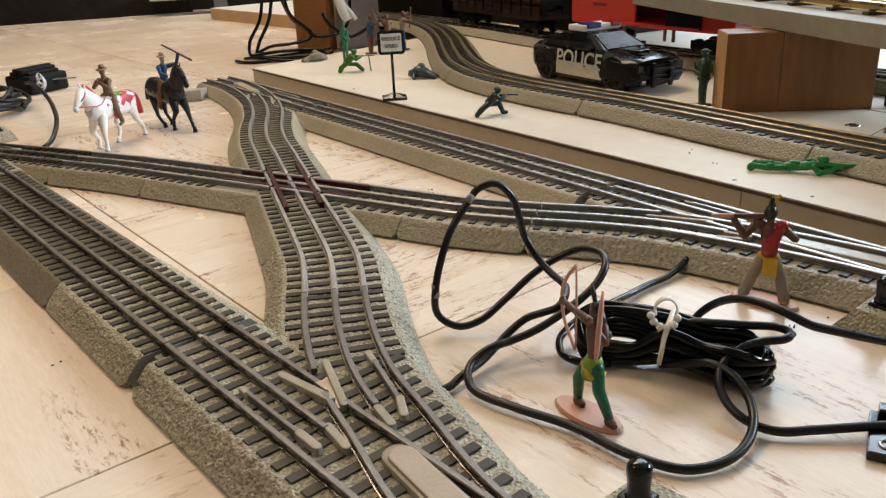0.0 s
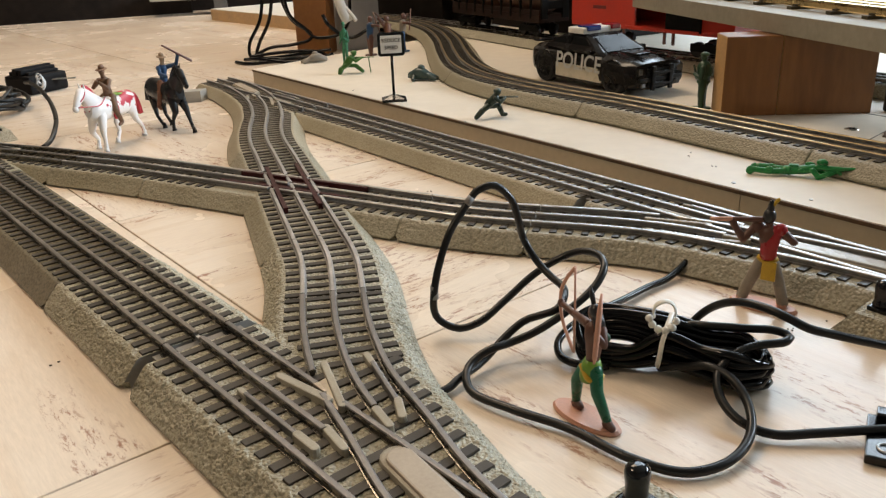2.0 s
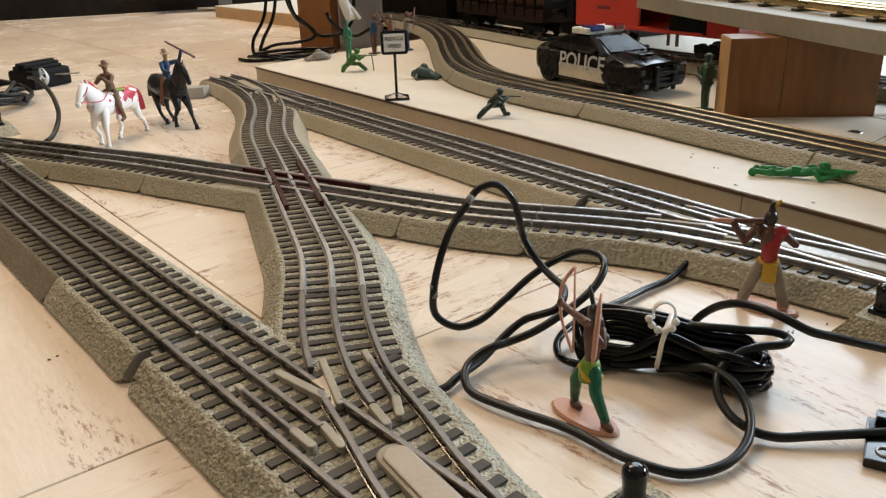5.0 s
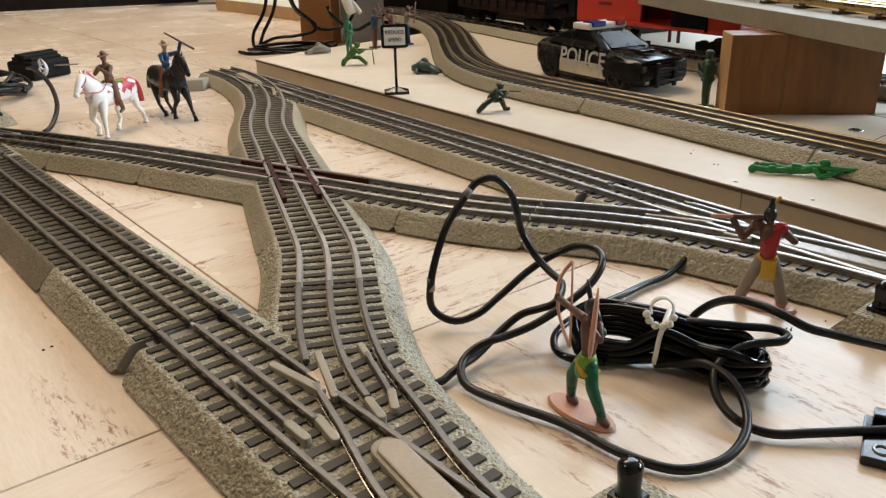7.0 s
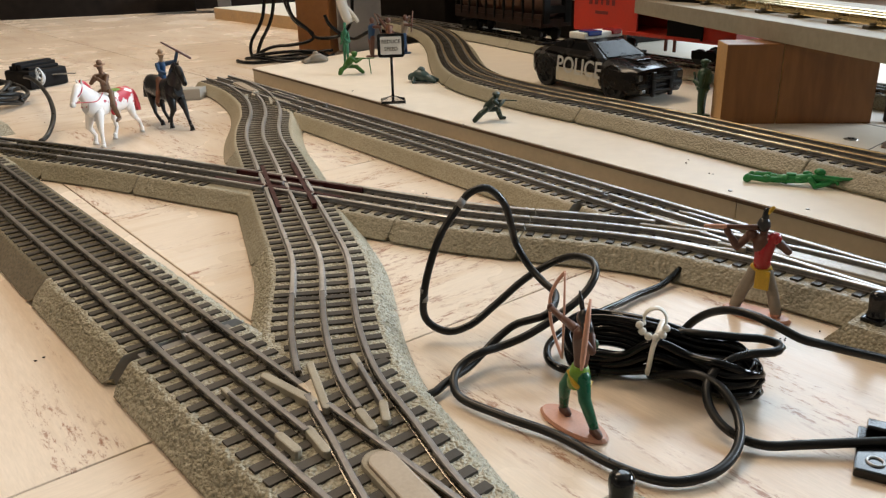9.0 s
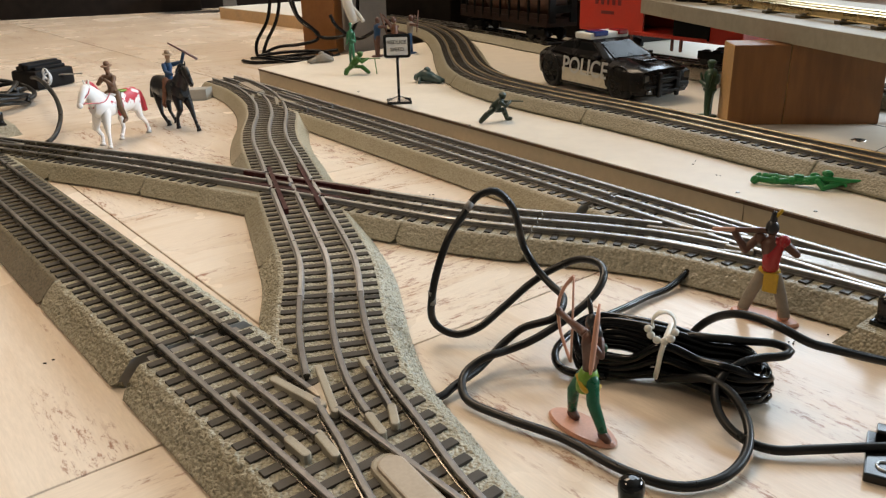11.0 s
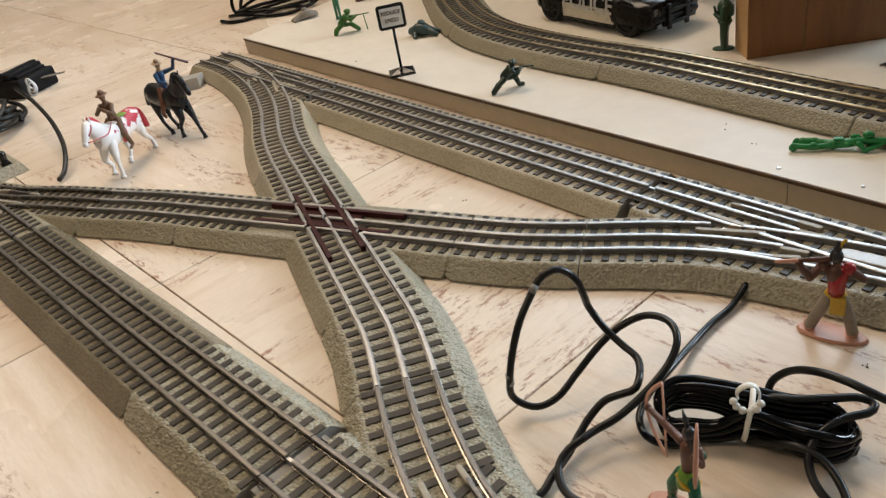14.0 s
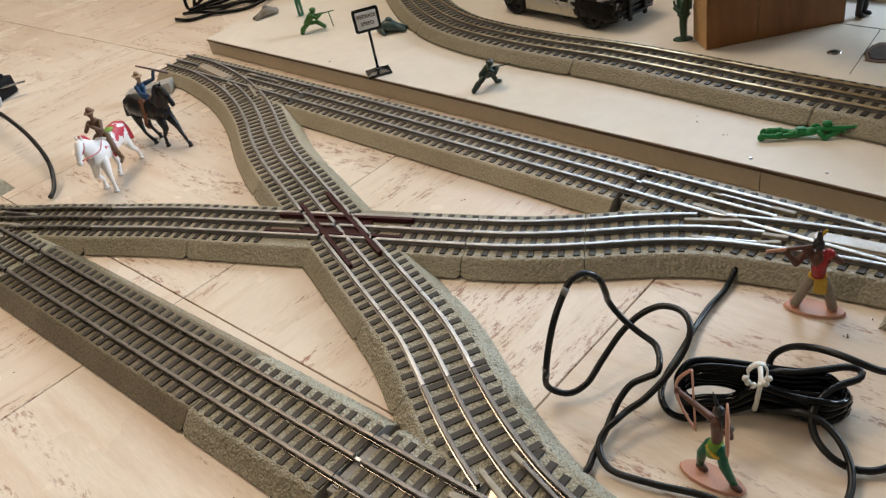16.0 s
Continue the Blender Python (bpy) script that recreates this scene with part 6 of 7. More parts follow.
    pane("rear_window", [(-0.0755, -0.0245, 0.0440), (-0.0755, 0.0245, 0.0440), (-0.0450, 0.0205, 0.0580), (-0.0450, -0.0205, 0.0580)])
    for s in (1, -1):
        pane("side_window", [(0.0250, s * 0.0337, 0.0445), (-0.0170, s * 0.0339, 0.0445), (-0.0170, s * 0.0290, 0.0572), (0.0060, s * 0.0292, 0.0566)][::s])
        pane("side_window", [(-0.0200, s * 0.0339, 0.0445), (-0.0620, s * 0.0338, 0.0445), (-0.0420, s * 0.0293, 0.0566), (-0.0200, s * 0.0290, 0.0572)][::s])
        lpart("door_panel", box(bmesh.new(), (0.0010, s * 0.0376, 0.0185), (0.0850, 0.0010, 0.0160), 0, 0.0004), white, root, "cream white lower door panel")
        lpart("door_marking", box(bmesh.new(), (-0.0100 * s, s * 0.0382, 0.0236), (0.0300, 0.0004, 0.0010), 0), TRIM, root, "thin dark stripe of small marking")
        lpart("sill", box(bmesh.new(), (0.0010, s * 0.0372, 0.0092), (0.0900, 0.0026, 0.0030), 0, 0.0008), paint, root)
        m = Matrix.Translation((0.0010, s * 0.0386, 0.0296)) @ (Matrix.Rotation(radians(180), 4, "Z") if s > 0 else Matrix.Identity(4)) @ Matrix.Rotation(radians(90), 4, "X")
        m = m @ Matrix.Diagonal((1.0, 1.05, 1, 1))
        lpart("lettering", text_mesh("POLICE", 0.0256, 0.0003, shear=0.12), mat("silver_white_lettering", (0.60, 0.60, 0.58), 0.4), root, "silver white lettering", m=m)
        for x in (0.0630, -0.0630):
            y = s * 0.0330
            tyre = lpart("tyre", wheel_mesh(x, y, 0.0190, 0.0190, 0.0135, 0.0120), rubber, root)
            rim = wheel_spokes(x, y + s * 0.0046, 0.0190, 0.0130, s)
            lpart("rim", rim, mat("black_rim", (0.005, 0.005, 0.0055), 0.5, 0.0, spec=0.2), tyre)
            bm = bmesh.new()
            arch = [(x + 0.0208 * math.cos(a), s * 0.0378, 0.0182 + 0.0208 * math.sin(a)) for a in (math.pi * k / 14 for k in range(15))]
            tube(bm, arch, [(0.0012, 0.0016)] * 15, 8)
            lpart("wheel_arch", bm, paint, root)
        lamp = lpart("headlight", box(bmesh.new(), (0.0958, s * 0.0268, 0.0282), (0.0060, 0.0128, 0.0068), -s * 16, 0.0012), mat("smoky_headlight", (0.10, 0.09, 0.075), 0.14, spec=0.7), root)
        lpart("bezel", box(bmesh.new(), (0.0952, s * 0.0268, 0.0282), (0.0056, 0.0146, 0.0086), -s * 16, 0.0010), BLACK_PLASTIC, lamp)
        lpart("mirror", box(bmesh.new(), (0.0260, s * 0.0395, 0.0440), (0.0060, 0.0070, 0.0048), 0, 0.0012), paint, root)
        lpart("bull_bar", box(bmesh.new(), (0.1018, s * 0.0128, 0.0205), (0.0036, 0.0052, 0.0270), 0, 0.0012), TRIM, root)
        lpart("fog_lamp", box(bmesh.new(), (0.0985, s * 0.0245, 0.0130), (0.0030, 0.0076, 0.0044), -s * 10, 0.0008), mat("grey_fog_lens", (0.09, 0.09, 0.09), 0.25), root)
        lpart("hood_crease", box(bmesh.new(), (0.0655, s * 0.0150, 0.0412), (0.0480, 0.0016, 0.0018), s * 5, 0.0006), paint, root)
    lpart("grille", box(bmesh.new(), (0.0985, 0, 0.0265), (0.0030, 0.0400, 0.0088), 0, 0.0008), mat("dark_grille", (0.012, 0.012, 0.013), 0.4), root)
    for h in (0.0240, 0.0265, 0.0290):
        lpart("grille_bar", box(bmesh.new(), (0.1000, 0, h), (0.0016, 0.0390, 0.0009), 0, 0.0003), TRIM, root)
    lpart("air_intake", box(bmesh.new(), (0.0984, 0, 0.0130), (0.0030, 0.0360, 0.0062), 0, 0.0008), mat("dark_grille", (0.012, 0.012, 0.013), 0.4), root)
    lpart("bumper", box(bmesh.new(), (0.0982, 0, 0.0190), (0.0056, 0.0640, 0.0048), 0, 0.0014), TRIM, root)
    lpart("bull_bar", box(bmesh.new(), (0.1030, 0, 0.0268), (0.0026, 0.0300, 0.0030), 0, 0.0009), TRIM, root)
    lpart("bull_bar", box(bmesh.new(), (0.1030, 0, 0.0140), (0.0026, 0.0300, 0.0030), 0, 0.0009), TRIM, root)
    lpart("hood_scoop", box(bmesh.new(), (0.0560, 0, 0.0422), (0.0300, 0.0220, 0.0032), 0, 0.0014), paint, root)
    lpart("spoiler", box(bmesh.new(), (-0.0900, 0, 0.0475), (0.0100, 0.0640, 0.0022), 0, 0.0008), paint, root)
    bar_ = lpart("light_bar", box(bmesh.new(), (-0.0150, 0, 0.0645), (0.0300, 0.0580, 0.0075), 0, 0.0020), WHITE_PLASTIC, root, "white roof light bar")
    lpart("blue_lens", box(bmesh.new(), (-0.0080, -0.0140, 0.0672), (0.0200, 0.0200, 0.0060), 0, 0.0014), mat("blue_lens_plastic", (0.01, 0.03, 0.16), 0.15), bar_, "blue plastic lens")
    lpart("red_lens", box(bmesh.new(), (-0.0080, 0.0190, 0.0672), (0.0200, 0.0140, 0.0060), 0, 0.0014), mat("red_lens_plastic", (0.30, 0.01, 0.015), 0.15), bar_, "red plastic lens")


def wheel_mesh(x, y, z, r, ri, w):
    bm = bmesh.new()
    prof = [(ri, -w / 2), (r * 0.93, -w / 2), (r, -w / 3), (r, w / 3), (r * 0.93, w / 2), (ri, w / 2)]
    rows = [[(x + q * math.cos(a), y + d, z + q * math.sin(a)) for q, d in prof] for a in (k * math.tau / 26 for k in range(26))]
    vs = [[bm.verts.new(p) for p in r_] for r_ in rows]
    for i in range(26):
        a, b = vs[i], vs[(i + 1) % 26]
        for k in range(len(prof)):
            bm.faces.new((a[k], b[k], b[(k + 1) % len(prof)], a[(k + 1) % len(prof)]))
    bmesh.ops.recalc_face_normals(bm, faces=bm.faces[:])
    return bm


def wheel_spokes(x, y, z, r, s):
    bm = bmesh.new()
    tube(bm, [(x, y - 0.002 * s, z), (x, y, z)], [r, r * 0.96], 24)
    for k in range(5):
        a = k * math.tau / 5 + 0.3
        limb(bm, (x, y + 0.0008 * s, z), (x + r * 0.88 * math.cos(a), y + 0.0004 * s, z + r * 0.88 * math.sin(a)), 0.0018, 0.0014)
    return bm


build_police_car()


# ---- wooden block, raised deck, rear railway ----
def build_block():
    root = thing("wood_block", "orange-stained wooden support block in two glued pieces", "wood block", (0.361, 0.742, PLAT))
    ang = math.degrees(math.atan2(-0.014, 0.141))
    d = Vector((math.cos(radians(ang)), math.sin(radians(ang)), 0))
    nrm = Vector((-d.y, d.x, 0))
    for x0, x1 in ((0.0, 0.0525), (0.0530, 0.1420)):
        bm = bmesh.new()
        o = Vector((0.361, 0.742, 0)) + d * ((x0 + x1) / 2) + nrm * 0.019
        box(bm, (o.x, o.y, PLAT + 0.0380), (x1 - x0, 0.038, 0.0760), ang, 0.0012)
        for f in bm.faces:
            if f.normal.dot(d) < -0.7:
                f.material_index = 1
        part("plank", bm, [MAPLE_FACE, MAPLE_END], root)
    return root


def build_deck():
    root = thing("raised_deck", "grey painted raised deck board carrying an upper railway line", "shelf", (0.43, 0.6, 0.0985), kind="structure")
    a, b = Vector((0.346, 1.17, 0)), Vector((0.430, 0.595, 0))
    d = (b - a).normalized()
    n = Vector((-d.y, d.x, 0))
    p0, p1 = a - d * 0.6, b + d * 0.42
    quad = [p0, p1, p1 + n * 0.20, p0 + n * 0.20]
    part("deck_board", prism(bmesh.new(), [q.xy for q in quad], 0.0990, 0.1170, bevel=0.0006), DECK, root)
    for q in (p0 + n * 0.06 + d * 0.10, p1 + n * 0.06 - d * 0.05):
        part("support", box(bmesh.new(), (q.x, q.y, 0.0605), (0.05, 0.05, 0.077), 8, 0.001), MAPLE, root)
    for off in (0.056,):
        line = Route([(p0 + n * off).xy, (p1 + n * off).xy])
        tr = thing("upper_track", "old tinplate railway track with golden rails and dark metal ties", "toy track", (b.x, b.y, 0.117), "upper railway track")
        prof = [(-0.0020, 0.0030), (-0.0008, 0.0040), (-0.0008, 0.0072), (-0.0018, 0.0085), (-0.0016, 0.0102), (0.0, 0.0110), (0.0016, 0.0102), (0.0018, 0.0085), (0.0008, 0.0072), (0.0008, 0.0040), (0.0020, 0.0030)]
        for o in (-GAUGE, 0.0, GAUGE):
            part("rail", sweep(bmesh.new(), line, 0, line.length, prof, 0.1170, o, 0.05), BRASSY, tr)
        s = 0.03
        while s < line.length:
            p, t, side = line.at(s)
            bm = bmesh.new()
            ang = math.degrees(math.atan2(side.y, side.x))
            box(bm, (p.x, p.y, 0.1186), (0.050, 0.0085, 0.0030), ang, 0.0006)
            for o in (-GAUGE, 0.0, GAUGE):
                q = p + side * o
                box(bm, (q.x, q.y, 0.1206), (0.0060, 0.0060, 0.0022), ang, 0.0005)
            part("tie", bm, mat("dark_metal_tie", (0.10, 0.085, 0.06), 0.45, 0.7, var=0.2, scale=100), tr)
            s += 0.062 if int(s * 100) % 2 else 0.050
    return root


build_block()
build_deck()
s = 0.0
while s < REAR.length - 0.01:
    e = min(s + 0.254, REAR.length)
    section(REAR, s, e, "far " + GREY + " under the train", PLAT, STEEL_OLD)
    s = e


def truck(root, route, s, black):
    """A four-wheeled bogie on the rails."""
    z = PLAT + 0.018
    t = lpart_world("truck", black, root, route, s, [(0.0, 0.019, 0.012, 0.055, 0.005, 0.010), (0.0, -0.019, 0.012, 0.055, 0.005, 0.010), (0.0, 0.0, 0.016, 0.012, 0.040, 0.006)], z)
    for ds in (-0.018, 0.018):
        p, d, side = route.at(s + ds)
        for o in (-GAUGE, GAUGE):
            q = p + side * o
            bm = bmesh.new()
            tube(bm, [q - side * 0.003 + Vector((0, 0, z + 0.0095)), q + side * 0.003 + Vector((0, 0, z + 0.0095))], 0.0096, 20)
            part("wheel", bm, mat("black_iron_wheel", (0.012, 0.011, 0.011), 0.4, 0.4), t)


def lpart_world(name, material, root, route, s, boxes, z):
    p, d, side = route.at(s)
    ang = math.degrees(math.atan2(d.y, d.x))
    bm = bmesh.new()
    for x, y, h, sx, sy, sz in boxes:
        q = p + d * x + side * y
        box(bm, (q.x, q.y, z + h), (sx, sy, sz), ang, 0.0008)
    return part(name, bm, material, root)


def build_train():
    red = mat("orange_red_car_plastic", (0.54, 0.028, 0.010), 0.42, var=0.06, scale=40)
    black = mat("black_freight_plastic", (0.004, 0.0035, 0.003), 0.6, var=0.2, scale=60, spec=0.12)
    ink = mat("dark_red_marking", (0.16, 0.012, 0.010), 0.5)
    wood = mat("varnished_barrel_wood", (0.080, 0.032, 0.014), 0.45, var=0.25, scale=30, rand=0.55)
    z = PLAT + 0.018
    c = REAR.near(0.398, 1.082)
    root = thing("red_boxcar", "orange-red toy boxcar with an open door on the rear track", "toy train", (0.398, 1.082, z))
    L = 0.292
    # body as four wall runs round an open doorway
    lpart_world("floor_sill", red, root, REAR, c, [(0, 0, 0.0320, L, 0.062, 0.006)], z)
    for x0, x1 in ((-L / 2, -0.040), (0.018, L / 2)):
        lpart_world("side_wall", red, root, REAR, c, [((x0 + x1) / 2, -0.0300, 0.0660, x1 - x0, 0.0030, 0.066), ((x0 + x1) / 2, 0.0300, 0.0660, x1 - x0, 0.0030, 0.066)], z)
    lpart_world("end_wall", red, root, REAR, c, [(-L / 2 + 0.0015, 0, 0.066, 0.003, 0.060, 0.066)], z)
    lpart_world("end_wall", red, root, REAR, c, [(L / 2 - 0.0015, 0, 0.066, 0.003, 0.060, 0.066)], z)
    lpart_world("roof", mat("dark_red_roof", (0.20, 0.03, 0.02), 0.5), root, REAR, c, [(0, 0, 0.1010, L + 0.004, 0.066, 0.005)], z)
    lpart_world("door", black, root, REAR, c, [(-0.068, -0.0328, 0.0620, 0.058, 0.0030, 0.060)], z)
    lpart_world("door_rail", red, root, REAR, c, [(-0.03, -0.0325, 0.0325, 0.13, 0.004, 0.004)], z)
    for x in (0.1100, 0.0985, 0.0870, 0.0755, 0.0640):
        lpart_world("marking", ink, root, REAR, c, [(x, -0.0318, 0.0700, 0.0062 if x != 0.0870 else 0.004, 0.0006, 0.0075)], z)
    lpart_world("marking", ink, root, REAR, c, [(0.0870, -0.0318, 0.0560, 0.026, 0.0006, 0.0045)], z)
    for x in (-0.095, 0.095):
        truck(root, REAR, c + x, black)
    for x in (-0.045, -0.030, 0.045):
        lpart_world("step_strut", mat("rust_strut", (0.14, 0.05, 0.03), 0.5), root, REAR, c, [(x, -0.024, 0.0220, 0.004, 0.003, 0.018)], z)
    c2 = REAR.near(0.222, 1.425)
    p = REAR.at(c2)[0]
    root = thing("barrel_car", "black toy flat car with a load of varnished wooden barrels", "toy train", (p.x, p.y, z))
    lpart_world("flatbed", mat("dark_brown_flatbed", (0.020, 0.009, 0.006), 0.6, var=0.2, scale=60, spec=0.15), root, REAR, c2, [(0, 0, 0.0290, 0.300, 0.058, 0.012), (0, 0.027, 0.0390, 0.300, 0.003, 0.008), (0, -0.027, 0.0390, 0.300, 0.003, 0.008)], z)
    for x in (-0.151, 0.151):
        lpart_world("end_stake", black, root, REAR, c2, [(x, -0.020, 0.0640, 0.005, 0.012, 0.0700), (x, 0.020, 0.0640, 0.005, 0.012, 0.0700), (x, 0.0, 0.0500, 0.004, 0.050, 0.012), (x, 0.0, 0.0760, 0.004, 0.050, 0.010)], z)
    for k in range(9):
        x = -0.125 + 0.031 * k
        lpart_world("stake", black, root, REAR, c2, [(x, -0.0285, 0.0540, 0.0040, 0.0035, 0.0500)], z)
    for k in range(4):
        q, d, side = REAR.at(c2 - 0.105 + 0.070 * k)
        bm = bmesh.new()
        pts = [q + d * x + Vector((0, 0, z + 0.0560)) for x in (-0.033, -0.030, -0.015, 0.0, 0.015, 0.030, 0.033)]
        tube(bm, pts, [0.0175, 0.0190, 0.0215, 0.0225, 0.0215, 0.0190, 0.0175], 20)
        part("barrel", bm, wood, root, "varnished brown wooden barrel")
    for x in (-0.105, 0.105):
        truck(root, REAR, c2 + x, black)


build_train()


# ---- things at the back of the table ----
def build_back_corner():
    root = thing("wood_crate", "upright brown wooden block behind the cables", "wood block", (-0.14, 1.53, 0))
    part("block", box(bmesh.new(), (-0.128, 1.535, 0.085), (0.062, 0.060, 0.170), -8, 0.002), MAPLE, root)
    tr = thing("transformer", "grey enamelled steel transformer case with cables hanging over it", "transformer", (-0.05, 1.56, 0))
    part("case", box(bmesh.new(), (-0.058, 1.575, 0.080), (0.072, 0.090, 0.160), 24, 0.004), STEELBOX, tr)
    part("front_plate", box(bmesh.new(), (-0.0385, 1.5325, 0.080), (0.066, 0.003, 0.150), 24, 0.001), STEELBOX, tr)
    rag = bmesh.new()
    tube(rag, smooth_line([(-0.072, 1.440, 0.140), (-0.070, 1.430, 0.104), (-0.064, 1.425, 0.082), (-0.056, 1.425, 0.064)], 0.004), [(0.009, 0.005)] * len(smooth_line([(-0.072, 1.440, 0.140), (-0.070, 1.430, 0.104), (-0.064, 1.425, 0.082), (-0.056, 1.425, 0.064)], 0.004)), 10)
    tube(rag, smooth_line([(-0.064, 1.428, 0.094), (-0.050, 1.425, 0.078), (-0.042, 1.422, 0.066)], 0.003), 0.0035, 8)
    tagged(part("white_plug", rag, WHITE_PLASTIC), "dangling white moulded plug and lead", "plug")
    for pts in ([(-0.205, 1.47, 0.150), (-0.218, 1.47, 0.072), (-0.242, 1.465, 0.028), (-0.240, 1.46, 0.006), (-0.216, 1.46, 0.004), (-0.143, 1.47, 0.009), (-0.095, 1.480, 0.012)],
                [(-0.184, 1.45, 0.150), (-0.198, 1.45, 0.073), (-0.222, 1.45, 0.029), (-0.227, 1.45, 0.010), (-0.187, 1.445, 0.004), (-0.141, 1.445, 0.005), (-0.100, 1.450, 0.006)],
                [(-0.189, 1.47, 0.150), (-0.162, 1.47, 0.069), (-0.129, 1.47, 0.043), (-0.130, 1.465, 0.034), (-0.162, 1.46, 0.026), (-0.204, 1.46, 0.022), (-0.236, 1.45, 0.008)],
                [(-0.172, 1.45, 0.150), (-0.161, 1.45, 0.078), (-0.136, 1.45, 0.054), (-0.122, 1.45, 0.039), (-0.076, 1.45, 0.042), (-0.059, 1.45, 0.060), (-0.051, 1.46, 0.150)],
                [(-0.097, 1.40, 0.081), (-0.089, 1.40, 0.064), (-0.052, 1.40, 0.040), (-0.026, 1.40, 0.050), (0.010, 1.42, 0.070)]):
        cord("hanging_cable", pts, 0.0030, CORD, "black cable hanging down at the back of the table", step=0.006, seg=8)
    # Added as dark backing; its unseen upper part shades the train.
    box_c = (0.285, 1.745, PLAT + 0.240)
    tall_box = thing("dark_backing_box", "tall dark brown box added behind the rear track for shade", "box", box_c)
    part("body", box(bmesh.new(), box_c, (0.78, 0.16, 0.479), -62, 0.004), BLACKWOOD, tall_box)
    part("lid", box(bmesh.new(), (box_c[0], box_c[1], PLAT + 0.487), (0.80, 0.18, 0.014), -62, 0.003), BLACKWOOD, tall_box)
    # Second box added only to fill the dark gap.
    c = (0.055, 1.900, 0.11)
    dark = thing("dark_backing_box", "plain black box added to darken behind the cables", "box", c)
    part("body", box(bmesh.new(), c, (0.22, 0.12, 0.22), -30, 0.004), BLACKWOOD, dark)
    part("lid", box(bmesh.new(), (c[0], c[1], 0.226), (0.226, 0.126, 0.012), -30, 0.003), BLACKWOOD, dark)
    for pts in ([(-0.262, 1.43, 0.003), (-0.235, 1.405, 0.003), (-0.190, 1.415, 0.004), (-0.150, 1.435, 0.005), (-0.110, 1.42, 0.004), (-0.085, 1.435, 0.012)],
                [(-0.250, 1.45, 0.004), (-0.225, 1.425, 0.008), (-0.175, 1.40, 0.004), (-0.130, 1.395, 0.004), (-0.100, 1.415, 0.009), (-0.120, 1.445, 0.014), (-0.180, 1.455, 0.014), (-0.240, 1.44, 0.010)]):
        cord("coiled_cable", pts, 0.0032, CORD, "black cable lying in loops at the back of the table", step=0.006, seg=8)
    root = thing("spare_board", "white faced board with a pale pine edge on the table", "board", (-0.38, 2.17, 0))
    a, b, n = Vector((-0.532, 2.371, 0)), Vector((-0.180, 1.912, 0)), Vector((0.62, 0.47, 0))
    n = n * 0.42
    part("core", prism(bmesh.new(), [q.xy for q in (a, b, b + n, a + n)], 0.0, 0.0300), PINE, root)
    part("face", prism(bmesh.new(), [q.xy for q in (a, b, b + n, a + n)], 0.0300, 0.0315), WHITE_BOARD, root)
    for c, size, turn in (((-1.35, 2.66, 0.16), (1.3, 0.40, 0.42), 20), ((-0.18, 3.02, 0.16), (1.5, 0.40, 0.42), 4), ((1.12, 2.90, 0.16), (1.5, 0.40, 0.42), -14)):
        cab = thing("dark_cabinet", "low dark brown cabinet standing along the back of the table", "cabinet", c)
        part("carcass", box(bmesh.new(), c, size, turn, 0.006), BLACKWOOD, cab)
    tagged(part("shelf_board", box(bmesh.new(), (-0.62, 2.62, 0.055), (0.30, 0.10, 0.016), 12, 0.002), mat("grey_shelf_board", (0.34, 0.31, 0.26), 0.6)), "grey shelf board at the back edge", "shelf")
    tagged(part("shelf_post", box(bmesh.new(), (-0.56, 2.62, 0.0235), (0.04, 0.06, 0.047), 12, 0.002), mat("grey_shelf_post", (0.10, 0.09, 0.08), 0.6)), "dark shelf post on the table", "shelf")
    t = thing("plug_transformer", "black ribbed plug-in transformer lying on the table", "transformer", (-0.565, 1.29, 0))
    bm = bmesh.new()
    box(bm, (-0.522, 1.224, 0.0140), (0.054, 0.070, 0.028), -25, 0.005)
    MATTE = mat("matte_black_case", (0.007, 0.006, 0.006), 0.6, var=0.3, scale=60, spec=0.12)
    part("case", bm, MATTE, t)
    for k, (dx, h, ln) in enumerate(((-0.0180, 0.0060, 0.088), (-0.0060, 0.0110, 0.094), (0.0060, 0.0090, 0.090), (0.0190, 0.0050, 0.078))):
        part("rib", box(bmesh.new(), (-0.522 + 0.72 * dx, 1.224 - 0.34 * dx, 0.0275 + h / 2), (0.0085, ln * 0.70, h), -25, 0.0018), MATTE, t)
    part("prong", box(bmesh.new(), (-0.480, 1.222, 0.0180), (0.036, 0.0060, 0.0016), 8, 0.0003), mat("bright_screw", (0.40, 0.40, 0.40), 0.35, 1.0), t)
    part("twist_tie", loop_tie((-0.480, 1.146, 0.026)), mat("clear_wrap", (0.62, 0.62, 0.62), 0.15), t, "clear twisted plastic wrap")
    cord("transformer_lead", [(-0.513, 1.168, 0.022), (-0.4690, 1.0928, 0.032), (-0.4200, 1.014, 0.035), (-0.3760, 0.9413, 0.028), (-0.3430, 0.8708, 0.018), (-0.3360, 0.8330, 0.007), (-0.340, 0.820, 0.003)], 0.0026, CORD_DUSTY, "thin black lead arching over the table", t)
    bm = bmesh.new()
    pts = []
    # slack loops thrown down one over another, each with its own centre, size and tilt
    loops = ((-0.520, 1.055, 0.052, 0.056, 0.006, 0.004), (-0.508, 1.040, 0.042, 0.050, 0.010, -0.006), (-0.530, 1.062, 0.054, 0.046, 0.014, 0.010), (-0.512, 1.030, 0.046, 0.060, 0.014, 0.008), (-0.524, 1.050, 0.040, 0.052, 0.018, -0.010), (-0.514, 1.064, 0.048, 0.044, 0.022, 0.012))
